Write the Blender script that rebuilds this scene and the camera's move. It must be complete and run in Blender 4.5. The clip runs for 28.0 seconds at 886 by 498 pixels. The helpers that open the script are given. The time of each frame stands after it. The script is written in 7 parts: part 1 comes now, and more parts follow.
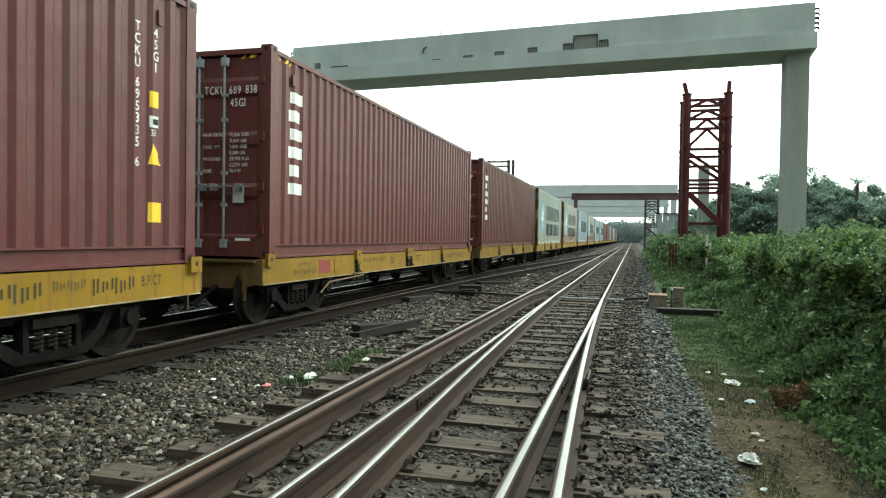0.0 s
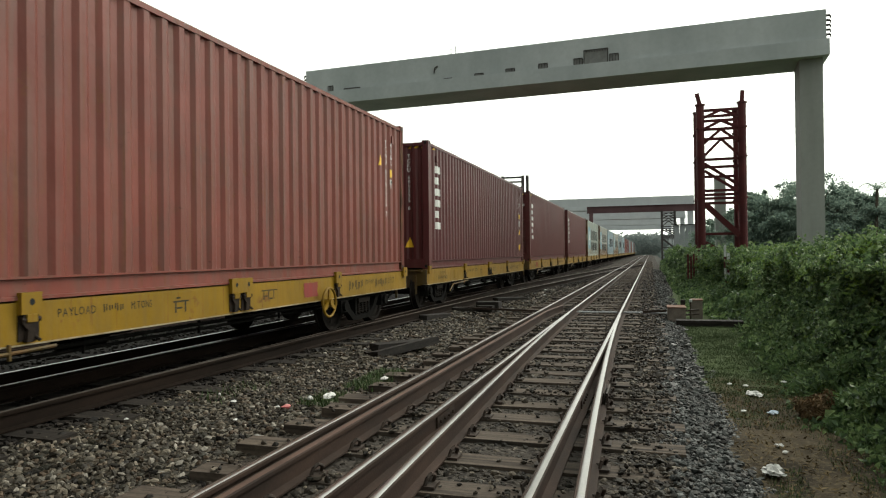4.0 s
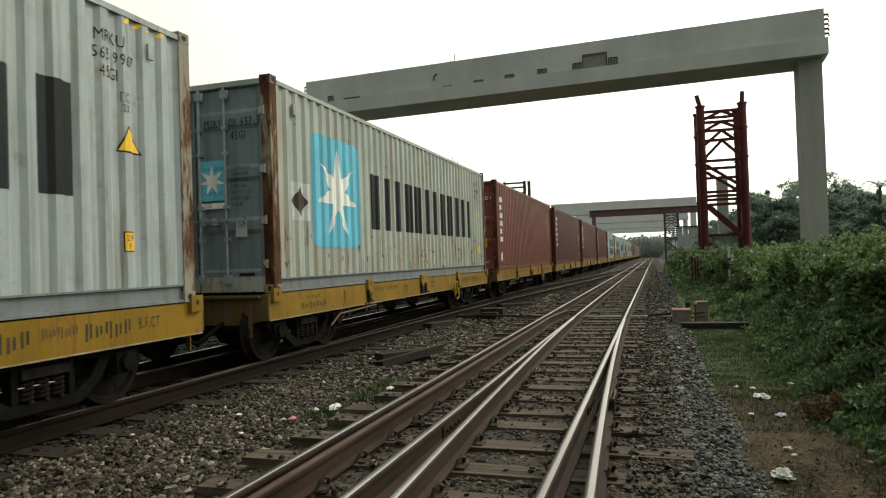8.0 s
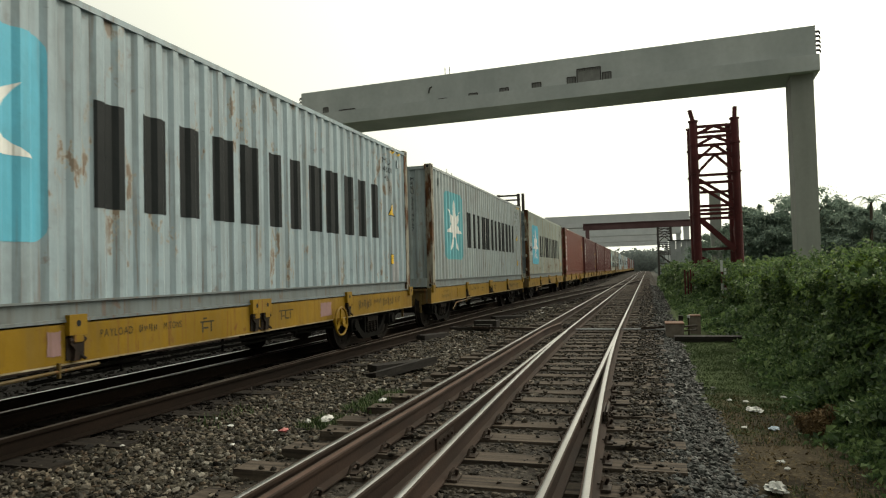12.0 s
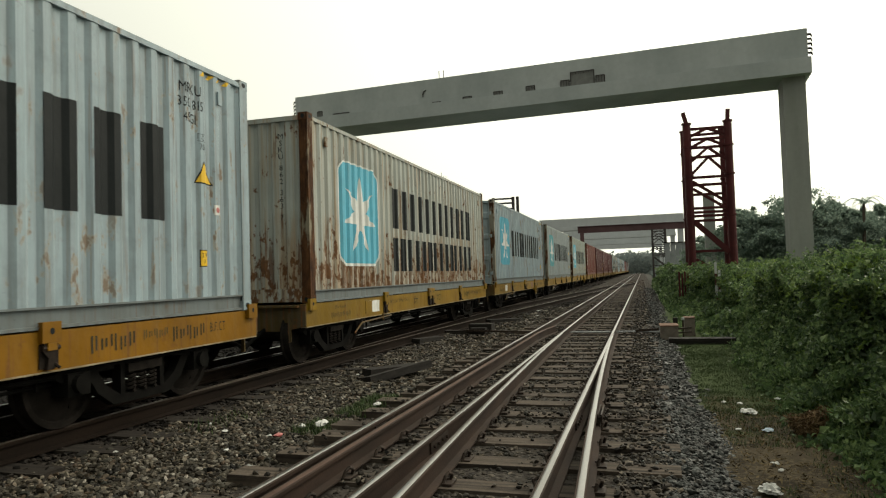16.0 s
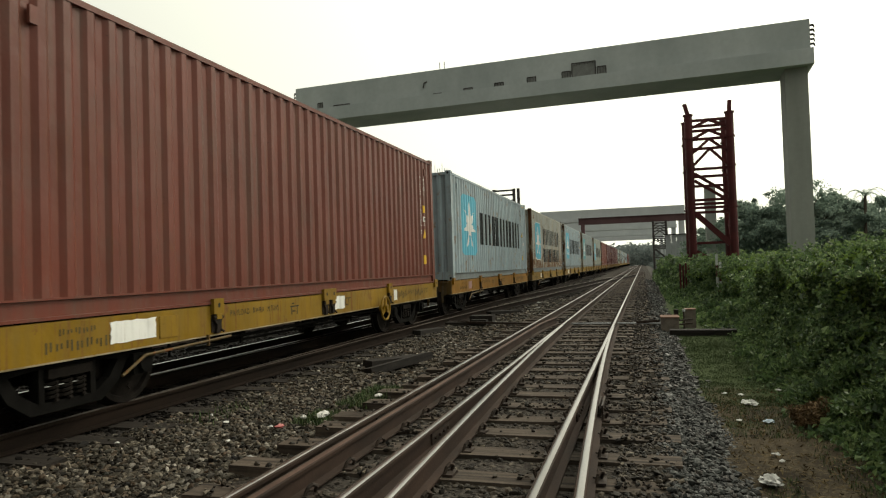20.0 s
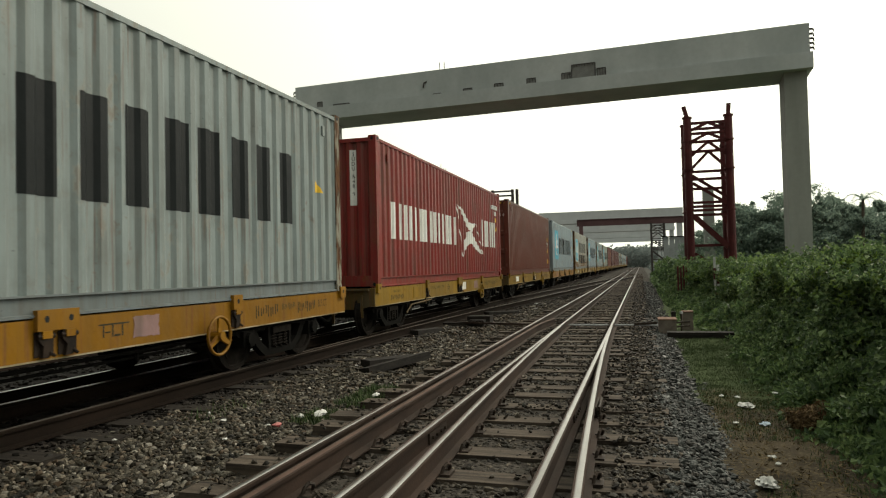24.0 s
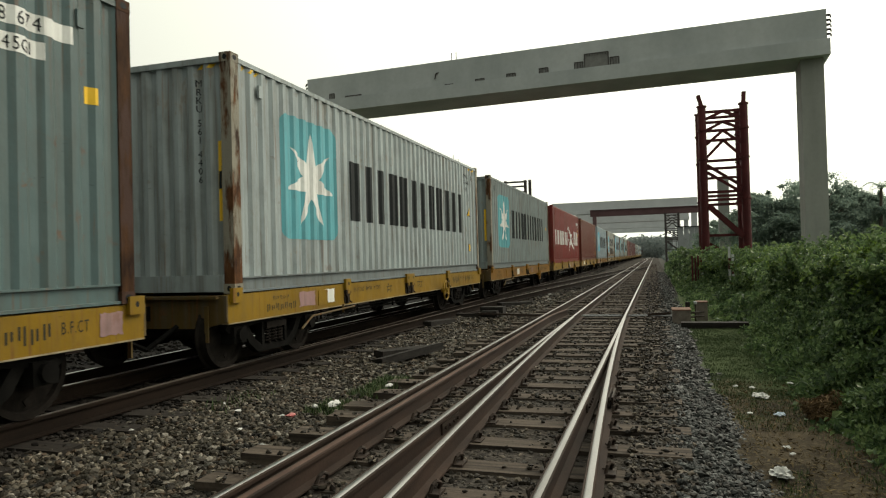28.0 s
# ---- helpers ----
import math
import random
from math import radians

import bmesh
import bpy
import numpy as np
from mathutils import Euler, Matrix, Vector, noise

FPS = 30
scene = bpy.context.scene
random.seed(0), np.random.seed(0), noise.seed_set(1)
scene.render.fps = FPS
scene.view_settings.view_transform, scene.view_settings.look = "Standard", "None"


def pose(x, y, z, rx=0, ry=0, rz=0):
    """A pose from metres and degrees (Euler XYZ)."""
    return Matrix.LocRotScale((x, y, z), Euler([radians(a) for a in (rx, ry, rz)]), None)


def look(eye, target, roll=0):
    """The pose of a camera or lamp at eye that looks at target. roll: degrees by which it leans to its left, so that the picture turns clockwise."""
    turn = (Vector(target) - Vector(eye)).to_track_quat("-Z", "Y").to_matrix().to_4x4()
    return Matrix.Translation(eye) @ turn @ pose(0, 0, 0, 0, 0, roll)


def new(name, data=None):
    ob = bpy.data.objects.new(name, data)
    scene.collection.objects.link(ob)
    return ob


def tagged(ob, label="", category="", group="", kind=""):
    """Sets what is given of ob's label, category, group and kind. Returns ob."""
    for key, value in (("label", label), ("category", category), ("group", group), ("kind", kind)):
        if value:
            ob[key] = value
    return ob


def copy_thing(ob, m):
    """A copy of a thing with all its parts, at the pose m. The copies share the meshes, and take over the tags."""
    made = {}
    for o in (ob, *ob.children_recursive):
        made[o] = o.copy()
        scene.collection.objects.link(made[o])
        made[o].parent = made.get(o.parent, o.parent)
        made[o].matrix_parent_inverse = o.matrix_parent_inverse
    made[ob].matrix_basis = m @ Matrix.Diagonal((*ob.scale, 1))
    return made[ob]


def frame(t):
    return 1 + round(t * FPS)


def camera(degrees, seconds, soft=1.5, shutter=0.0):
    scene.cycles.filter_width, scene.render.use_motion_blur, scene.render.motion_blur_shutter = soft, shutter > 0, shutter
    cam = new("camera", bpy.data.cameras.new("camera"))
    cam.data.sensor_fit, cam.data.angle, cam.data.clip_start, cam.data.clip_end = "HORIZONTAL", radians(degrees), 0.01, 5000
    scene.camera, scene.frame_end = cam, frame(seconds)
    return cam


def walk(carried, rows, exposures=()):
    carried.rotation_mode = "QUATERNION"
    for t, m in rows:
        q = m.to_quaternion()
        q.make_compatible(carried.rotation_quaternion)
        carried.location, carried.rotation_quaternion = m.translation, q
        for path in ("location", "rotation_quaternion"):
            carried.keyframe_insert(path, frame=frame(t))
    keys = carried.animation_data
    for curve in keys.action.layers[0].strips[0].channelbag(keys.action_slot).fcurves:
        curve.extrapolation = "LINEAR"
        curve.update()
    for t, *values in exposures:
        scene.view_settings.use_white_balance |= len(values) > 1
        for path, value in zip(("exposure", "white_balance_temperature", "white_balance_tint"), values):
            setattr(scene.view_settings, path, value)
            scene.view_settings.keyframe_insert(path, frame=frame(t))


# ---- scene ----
# ---- camera ----
# seconds, place, then yaw to the left, pitch up and lean to the left in degrees
PATH = [
    (0, -0.021, 0.021, 1.289, 15.511, -1.063, 0.844),
    (0.5, -0.021, 0.015, 1.289, 15.014, -1.294, 1.040),
    (1, -0.021, 0.010, 1.288, 14.758, -1.079, 0.979),
    (1.5, -0.018, 0.003, 1.297, 14.966, -0.319, 0.469),
    (2, -0.009, 0.001, 1.288, 15.945, 0.446, -0.347),
    (2.5, -0.014, -0.013, 1.287, 16.785, 0.345, -0.481),
    (3, -0.001, 0.003, 1.291, 17.255, 0.247, -0.521),
    (3.5, -0.002, -0.007, 1.290, 16.801, 0.310, -0.552),
    (5.5, -0.002, -0.011, 1.292, 17.305, 0.763, -1.058),
    (6, 0.002, -0.006, 1.291, 16.927, 1.043, -1.232),
    (6.5, -0.000, -0.001, 1.291, 16.939, 0.897, -1.715),
    (7, 0.000, -0.003, 1.287, 16.859, 0.574, -1.769),
    (7.5, -0.001, -0.009, 1.292, 17.045, 0.686, -1.801),
    (8, 0.004, -0.003, 1.306, 17.127, 0.964, -1.873),
    (8.5, 0.006, -0.003, 1.299, 17.055, 1.365, -1.994),
    (9, 0.008, -0.006, 1.300, 17.219, 1.419, -1.888),
    (9.5, 0.001, -0.003, 1.295, 17.500, 1.459, -1.762),
    (10, -0.002, -0.001, 1.296, 17.500, 1.514, -1.732),
    (10.5, -0.004, 0.001, 1.303, 16.933, 1.700, -1.299),
    (11, -0.006, 0.005, 1.292, 16.510, 1.795, -1.097),
    (11.5, -0.003, -0.006, 1.302, 16.533, 1.875, -1.296),
    (12, 0.000, -0.005, 1.299, 16.574, 1.960, -1.494),
    (12.5, 0.008, -0.005, 1.302, 16.587, 2.077, -1.664),
    (14.5, 0.003, -0.010, 1.305, 16.423, 2.232, -1.586),
    (15, 0.003, -0.007, 1.302, 16.441, 2.199, -1.568),
    (15.5, 0.001, -0.000, 1.301, 16.294, 2.312, -1.690),
    (16, 0.011, -0.001, 1.301, 16.152, 2.224, -1.792),
    (16.5, 0.007, 0.003, 1.302, 16.066, 2.237, -1.905),
    (17, 0.008, 0.011, 1.297, 16.098, 1.741, -1.833),
    (17.5, 0.009, 0.007, 1.301, 16.468, 1.770, -1.984),
    (18, 0.004, 0.009, 1.299, 16.171, 1.941, -1.766),
    (18.5, 0.007, 0.004, 1.301, 16.041, 1.908, -1.766),
    (19, -0.001, 0.002, 1.299, 15.976, 1.861, -1.741),
    (19.5, -0.001, 0.001, 1.299, 15.971, 1.798, -1.747),
    (20, 0.005, 0.009, 1.296, 16.233, 1.552, -1.791),
    (20.5, 0.004, 0.003, 1.297, 16.475, 1.247, -1.680),
    (21, 0.006, 0.002, 1.300, 16.317, 1.168, -1.615),
    (21.5, 0.007, 0.008, 1.296, 16.103, 1.201, -1.638),
    (23.5, 0.004, -0.004, 1.299, 16.024, 1.397, -1.528),
    (24, -0.001, -0.001, 1.296, 16.071, 1.560, -1.267),
    (24.5, -0.001, 0.002, 1.293, 16.131, 1.426, -1.397),
    (25, 0.006, 0.002, 1.295, 16.378, 1.365, -1.375),
    (25.5, -0.005, -0.001, 1.296, 16.262, 1.343, -1.238),
    (26, -0.000, 0.002, 1.297, 16.057, 1.349, -1.026),
    (26.5, -0.000, -0.007, 1.298, 16.060, 1.229, -1.202),
    (27, 0.005, -0.001, 1.295, 16.155, 1.086, -1.562),
    (27.5, 0.004, -0.006, 1.297, 16.919, 0.882, -1.884),
    (28, 0.009, -0.001, 1.293, 17.173, 0.856, -1.520),
]


def stand(x, y, z, yaw, pitch, lean):
    return pose(x, y, z, 0, 0, yaw) @ pose(0, 0, 0, 90 + pitch) @ pose(0, 0, 0, 0, 0, lean)


cam = camera(65.7, 28.0, soft=1.2, shutter=0.1)
walk(cam, [(t, stand(*row)) for t, *row in PATH], [(0, 0.60, 6100, -3), (1.2, 0.44, 6300, 2), (2.2, 0.08, 6400, 6), (3.5, -0.05, 6500, 9), (6, -0.18, 6800, 9.5), (9, -0.28, 7000, 9.5), (12.5, -0.40, 7150, 9.5), (20, -0.42, 7150, 9.5), (28, -0.36, 7050, 9.5)])
SUN_TURN = 40                   # the hazy sun's compass turn, from straight ahead

TAU = 2 * math.pi

# ---- world, sun, exposure ----
world = bpy.data.worlds.new("overcast_sky")
scene.world = world
world.use_nodes = True
wn = world.node_tree
wn.nodes.clear()
sky = wn.nodes.new("ShaderNodeTexSky")
sky.sky_type, sky.sun_disc = "NISHITA", False
sky.sun_elevation, sky.sun_rotation = radians(38), radians(SUN_TURN)
sky.dust_density, sky.air_density, sky.altitude = 6.0, 1.0, 0
cloud = wn.nodes.new("ShaderNodeMix")
cloud.data_type = "RGBA"
cloud.inputs[0].default_value = 0.86
# thin cloud, brighter towards the hidden sun
wtc = wn.nodes.new("ShaderNodeTexCoord")
wdot = wn.nodes.new("ShaderNodeVectorMath")
wdot.operation = "DOT_PRODUCT"
wdot.inputs[1].default_value = (math.sin(radians(SUN_TURN)) * 0.79, math.cos(radians(SUN_TURN)) * 0.79, 0.61)
wmap = wn.nodes.new("ShaderNodeMapRange")
wmap.inputs["From Min"].default_value, wmap.inputs["From Max"].default_value = -1.0, 1.0
wpow = wn.nodes.new("ShaderNodeMath")
wpow.operation = "POWER"
wpow.inputs[1].default_value = 1.6
wgain = wn.nodes.new("ShaderNodeMath")
wgain.operation = "MULTIPLY"
wgain.inputs[1].default_value = 2.15
wtone = wn.nodes.new("ShaderNodeVectorMath")
wtone.operation = "SCALE"
wtone.inputs[0].default_value = (10.4, 11.0, 10.0)
wn.links.new(wtc.outputs["Generated"], wdot.inputs[0])
wn.links.new(wdot.outputs["Value"], wmap.inputs["Value"])
wn.links.new(wmap.outputs["Result"], wpow.inputs[0])
wn.links.new(wpow.outputs[0], wgain.inputs[0])
wn.links.new(wgain.outputs[0], wtone.inputs["Scale"])
wn.links.new(wtone.outputs[0], cloud.inputs[7])
wbg = wn.nodes.new("ShaderNodeBackground")
wbg.inputs[1].default_value = 0.115
wout = wn.nodes.new("ShaderNodeOutputWorld")
wn.links.new(sky.outputs[0], cloud.inputs[6])
wn.links.new(cloud.outputs[2], wbg.inputs[0])
wn.links.new(wbg.outputs[0], wout.inputs[0])
sun_data = bpy.data.lights.new("sun", "SUN")
sun_data.energy, sun_data.angle, sun_data.color = 1.9, radians(24), (1.0, 0.95, 0.86)
sun = new("sun", sun_data)
sun.matrix_world = look((0, 0, 60), (-math.sin(radians(SUN_TURN)) * 60, -math.cos(radians(SUN_TURN)) * 60, 60 - 47))

# ---- materials ----
MATS = {}


class Nodes:
    """A short way to write a node material."""

    def __init__(self, name):
        self.mat = bpy.data.materials.new(name)
        self.mat.use_nodes = True
        self.tree = self.mat.node_tree
        self.bsdf = self.tree.nodes["Principled BSDF"]
        tc = self.tree.nodes.new("ShaderNodeTexCoord")
        self.coord = tc.outputs["Object"]

    def node(self, kind, **ins):
        n = self.tree.nodes.new(kind)
        for k, v in ins.items():
            self.put(n.inputs[k.replace("_", " ")], v)
        return n

    def put(self, socket, v):
        if isinstance(v, bpy.types.NodeSocket):
            self.tree.links.new(v, socket)
        else:
            socket.default_value = v

    def spread(self, by=20.0):
        """Object coordinates moved by a random amount for each object."""
        info = self.node("ShaderNodeObjectInfo")
        m = self.node("ShaderNodeVectorMath")
        m.operation = "SCALE"
        m.inputs[0].default_value = (by, by * 0.7, by * 1.3)
        self.put(m.inputs["Scale"], info.outputs["Random"])
        a = self.node("ShaderNodeVectorMath")
        self.put(a.inputs[0], self.coord)
        self.put(a.inputs[1], m.outputs[0])
        self.coord = a.outputs[0]
        self.random = info.outputs["Random"]
        return self

    def noise(self, scale, detail=4, stretch=None, rough=0.55):
        v = self.coord
        if stretch:
            m = self.node("ShaderNodeMapping")
            self.put(m.inputs["Vector"], v)
            m.inputs["Scale"].default_value = stretch
            v = m.outputs[0]
        n = self.node("ShaderNodeTexNoise", Scale=scale, Detail=detail, Roughness=rough)
        self.put(n.inputs["Vector"], v)
        return n.outputs["Fac"]

    def ramp(self, fac, a, b, lo=(0, 0, 0, 1), hi=(1, 1, 1, 1)):
        r = self.node("ShaderNodeValToRGB")
        r.color_ramp.elements[0].position, r.color_ramp.elements[0].color = a, lo
        r.color_ramp.elements[1].position, r.color_ramp.elements[1].color = b, hi
        self.put(r.inputs[0], fac)
        return r.outputs[0]

    def mix(self, fac, a, b, blend="MIX"):
        n = self.node("ShaderNodeMix")
        n.data_type, n.blend_type = "RGBA", blend
        self.put(n.inputs[0], fac)
        self.put(n.inputs[6], a if isinstance(a, bpy.types.NodeSocket) else (*a[:3], 1))
        self.put(n.inputs[7], b if isinstance(b, bpy.types.NodeSocket) else (*b[:3], 1))
        return n.outputs[2]

    def math(self, op, a, b):
        n = self.node("ShaderNodeMath")
        n.operation = op
        self.put(n.inputs[0], a)
        self.put(n.inputs[1], b)
        return n.outputs[0]

    def bump(self, height, strength=0.3, distance=0.01):
        b = self.node("ShaderNodeBump", Strength=strength, Distance=distance, Height=height)
        self.put(self.bsdf.inputs["Normal"], b.outputs[0])

    def done(self, color, rough=0.6, metal=0.0, spec=0.5):
        self.put(self.bsdf.inputs["Base Color"], color if isinstance(color, bpy.types.NodeSocket) else (*color[:3], 1))
        self.put(self.bsdf.inputs["Roughness"], rough)
        self.put(self.bsdf.inputs["Metallic"], metal)
        self.put(self.bsdf.inputs["Specular IOR Level"], spec)
        return self.mat


def shade(c, k):
    return tuple(min(1, v * k) for v in c)


def paint(name, color, rust=0.3, dirt=0.35, rough=0.5, fade=0.12, spec=0.22, peel=0.0, chalk=0.2):
    """Worn sheet-metal paint: fading, chalky and dirty streaks, dents, rust spots and runs, and peeled flakes."""
    n = Nodes(name).spread()
    col = n.mix(n.ramp(n.noise(0.9, 3), 0.3, 0.7), shade(color, 1 - fade), shade(color, 1 + fade))
    col = n.mix(n.math("MULTIPLY", n.ramp(n.noise(1.0, 4, (6, 6, 0.4)), 0.5, 0.7), chalk), col, shade(color, 1.45))
    col = n.mix(n.math("MULTIPLY", n.ramp(n.noise(1.0, 5, (9, 9, 0.5)), 0.46, 0.72), dirt), col, (0.09, 0.078, 0.06))
    col = n.mix(n.math("MULTIPLY", n.ramp(n.noise(1.0, 4, (3, 3, 2.2), 0.7), 0.5, 0.75), dirt * 0.6), col, (0.07, 0.062, 0.05))
    scuff = n.math("MULTIPLY", n.ramp(n.noise(1.0, 4, (9, 9, 30), 0.6), 0.68, 0.72), n.ramp(n.noise(1.3, 2), 0.45, 0.6))
    col = n.mix(n.math("MULTIPLY", scuff, 0.7), col, shade(color, 0.35))
    spots = n.ramp(n.noise(5.0, 6, None, 0.65), 0.63 - 0.1 * rust, 0.69 - 0.1 * rust)
    runs = n.ramp(n.noise(1.0, 4, (22, 22, 0.75)), 0.62 - 0.1 * rust, 0.685 - 0.1 * rust)
    big = n.ramp(n.noise(0.8, 2), 0.32, 0.55)
    mask = n.math("MULTIPLY", n.math("MAXIMUM", n.math("MULTIPLY", spots, n.ramp(n.noise(2.2, 2), 0.42, 0.62)), n.math("MULTIPLY", runs, 0.85)), n.math("MULTIPLY", big, min(1.0, rust * 1.6)))
    rusty = n.mix(n.noise(22, 3), (0.06, 0.025, 0.011), (0.23, 0.10, 0.038))
    col = n.mix(mask, col, rusty)
    if peel:
        where = n.math("MULTIPLY", n.ramp(n.noise(0.75, 2), 0.46, 0.56), peel)
        flake = n.noise(3.2, 6, (1.6, 1.6, 0.75), 0.68)
        col = n.mix(n.math("MULTIPLY", n.ramp(flake, 0.57, 0.58), where), col, (0.30, 0.28, 0.235))
        col = n.mix(n.math("MULTIPLY", n.ramp(flake, 0.60, 0.62), where), col, (0.14, 0.085, 0.05))
    n.bump(n.math("ADD", n.math("MULTIPLY", n.noise(26, 4), 0.03), n.noise(2.3, 4, (1, 1, 0.8))), 0.5, 0.045)
    return n.done(col, n.math("ADD", n.math("MULTIPLY", mask, 0.3), rough), 0.0, spec)


def rust_post(name, color, share=0.5, deep=1.0):
    """A corner post: what is left of the paint among deep brown rust, streaked along its height."""
    n = Nodes(name).spread()
    left = n.mix(n.noise(3, 4, (1, 1, 0.4)), shade(color, 0.7), shade(color, 1.15))
    rusty = n.mix(n.ramp(n.noise(9, 5, (1, 1, 0.3), 0.65), 0.35, 0.65), shade((0.035, 0.015, 0.008), deep), shade((0.15, 0.066, 0.027), deep))
    k = 0.5 + 0.22 * (0.5 - share)
    eaten = n.ramp(n.math("ADD", n.math("MULTIPLY", n.noise(5.0, 6, (1.5, 1.5, 0.3), 0.68), 0.6), n.math("MULTIPLY", n.noise(1.2, 2), 0.4)), k - 0.02, k + 0.04)
    n.bump(n.noise(30, 4), 0.5, 0.008)
    return n.done(n.mix(eaten, left, rusty), 0.75, 0.0, 0.12)


def rust_eaten(name, color, edge=0.13, spread=0.10):
    """Old pale paint with brown rust that breaks out in spots, runs down from them in tan streaks and eats the lower edge."""
    n = Nodes(name)
    local = n.coord
    n.spread()
    col = n.mix(n.ramp(n.noise(0.8, 4), 0.3, 0.7), shade(color, 0.82), shade(color, 1.1))
    col = n.mix(n.math("MULTIPLY", n.ramp(n.noise(1.0, 5, (7, 7, 0.4)), 0.45, 0.7), 0.4), col, (0.20, 0.18, 0.13))
    sep = n.node("ShaderNodeSeparateXYZ", Vector=local)
    low = n.math("MULTIPLY", n.ramp(n.math("SUBTRACT", 1.5, sep.outputs["Z"]), 0.05, 1.3), edge)
    cluster = n.math("MULTIPLY", n.ramp(n.noise(0.9, 3), 0.38, 0.66), spread)
    push = n.math("ADD", low, cluster)
    runs = n.ramp(n.math("ADD", n.noise(1.0, 5, (15, 15, 0.9), 0.62), push), 0.655, 0.72)
    spots = n.ramp(n.math("ADD", n.noise(8.0, 6, (1, 1, 0.55), 0.66), push), 0.665, 0.70)
    halo = n.ramp(n.math("ADD", n.noise(1.0, 4, (13, 13, 0.35), 0.6), push), 0.54, 0.72)
    col = n.mix(n.math("MULTIPLY", halo, 0.62), col, (0.30, 0.185, 0.085))
    rusty = n.mix(n.noise(18, 4), (0.04, 0.016, 0.007), (0.20, 0.082, 0.026))
    mask = n.math("MAXIMUM", n.math("MULTIPLY", runs, 0.8), spots)
    col = n.mix(n.math("MULTIPLY", mask, 0.93), col, rusty)
    n.bump(n.math("ADD", n.math("MULTIPLY", n.noise(26, 4), 0.06), n.noise(2.3, 4, (1, 1, 0.8))), 0.5, 0.04)
    return n.done(col, n.math("ADD", n.math("MULTIPLY", mask, 0.3), 0.58), 0.0, 0.2)


def plain(name, a, b, scale=8.0, rough=0.7, metal=0.0, bump=0.2, fine=60.0, stretch=None, spec=0.2, grainy=0.35):
    """Two tones at one scale, a finer grain over them, and its relief."""
    n = Nodes(name).spread()
    col = n.mix(n.ramp(n.noise(scale, 4, stretch), 0.32, 0.68), a, b)
    grain = n.noise(fine, 3)
    col = n.mix(n.math("MULTIPLY", n.ramp(grain, 0.35, 0.75), grainy), col, shade(a, 0.55))
    n.bump(grain, bump, 0.006)
    return n.done(col, rough, metal, spec)


M = MATS
M["yellow"] = paint("yellow_wagon_paint", (0.20, 0.092, 0.003), 0.5, 0.16, 0.5, 0.2, 0.2, 0.0, 0.06)
M["lemon"] = paint("lemon_wagon_paint", (0.20, 0.116, 0.006), 0.5, 0.2, 0.5, 0.2, 0.2, 0.0, 0.06)
# Headstock yellow: dirty, and browned for the shade between the wagons.
M["dark_yellow"] = paint("shaded_dirty_yellow_paint", (0.085, 0.055, 0.015), 0.6, 0.8, 0.65, 0.2)
# Underframes and bogies take an almost black base colour.
M["under"] = plain("near_black_steel", (0.0045, 0.0044, 0.004), (0.011, 0.0105, 0.0095), 5, 0.85, 0, 0.2, 60, None, 0.04)
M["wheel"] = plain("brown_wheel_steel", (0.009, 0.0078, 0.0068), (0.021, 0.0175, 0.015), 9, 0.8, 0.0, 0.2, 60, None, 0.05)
M["casting"] = plain("greasy_dark_casting", (0.008, 0.0065, 0.005), (0.03, 0.019, 0.013), 7, 0.7, 0, 0.3, 50, None, 0.15)
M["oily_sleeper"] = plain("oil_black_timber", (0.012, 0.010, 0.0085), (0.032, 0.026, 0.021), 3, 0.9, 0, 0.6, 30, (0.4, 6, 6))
M["tread"] = plain("polished_steel", (0.30, 0.285, 0.27), (0.48, 0.46, 0.445), 2, 0.28, 1.0, 0.03, 80, (1, 0.15, 1))
M["dull_tread"] = plain("dull_brown_steel", (0.10, 0.08, 0.065), (0.17, 0.14, 0.12), 3, 0.45, 0.6, 0.05, 80, (1, 0.15, 1))
M["rail_side"] = plain("rusty_rail_steel", (0.02, 0.0125, 0.009), (0.046, 0.027, 0.019), 6, 0.8, 0.0, 0.3, 50, (1, 0.2, 1))
M["rust_top"] = plain("brown_rust", (0.06, 0.034, 0.025), (0.12, 0.072, 0.055), 8, 0.75, 0.0, 0.25, 70, (1, 0.2, 1))
M["sleeper"] = plain("weathered_timber", (0.018, 0.0145, 0.012), (0.12, 0.094, 0.073), 3, 0.9, 0, 0.6, 30, (0.4, 6, 6))
M["clip"] = plain("dark_clip_steel", (0.03, 0.024, 0.02), (0.07, 0.05, 0.04), 12, 0.6, 0.4)
M["concrete"] = plain("grey_concrete", (0.38, 0.415, 0.42), (0.50, 0.535, 0.54), 0.5, 0.9, 0, 0.04, 5, (1, 1, 0.35), 0.2, 0.15)
M["concrete_pier"] = plain("grey_pier_concrete", (0.25, 0.262, 0.245), (0.33, 0.342, 0.32), 0.6, 0.9, 0, 0.04, 5, (2, 2, 0.25), 0.2, 0.15)
# Concrete for the far portals, lightened to put haze into its colour.
M["pale_concrete"] = plain("haze_paled_concrete", (0.50, 0.53, 0.545), (0.58, 0.61, 0.62), 0.5, 0.9, 0, 0.04, 4, (1, 1, 0.35), 0.2, 0.1)
M["rebar"] = plain("dark_rebar_steel", (0.05, 0.045, 0.045), (0.09, 0.08, 0.075), 9, 0.8)
M["pocket"] = plain("shadowed_concrete", (0.2, 0.205, 0.2), (0.26, 0.265, 0.26), 5, 0.9)
M["primer"] = plain("red_oxide_primer", (0.06, 0.013, 0.015), (0.11, 0.024, 0.025), 1.2, 0.6, 0, 0.1, 30)
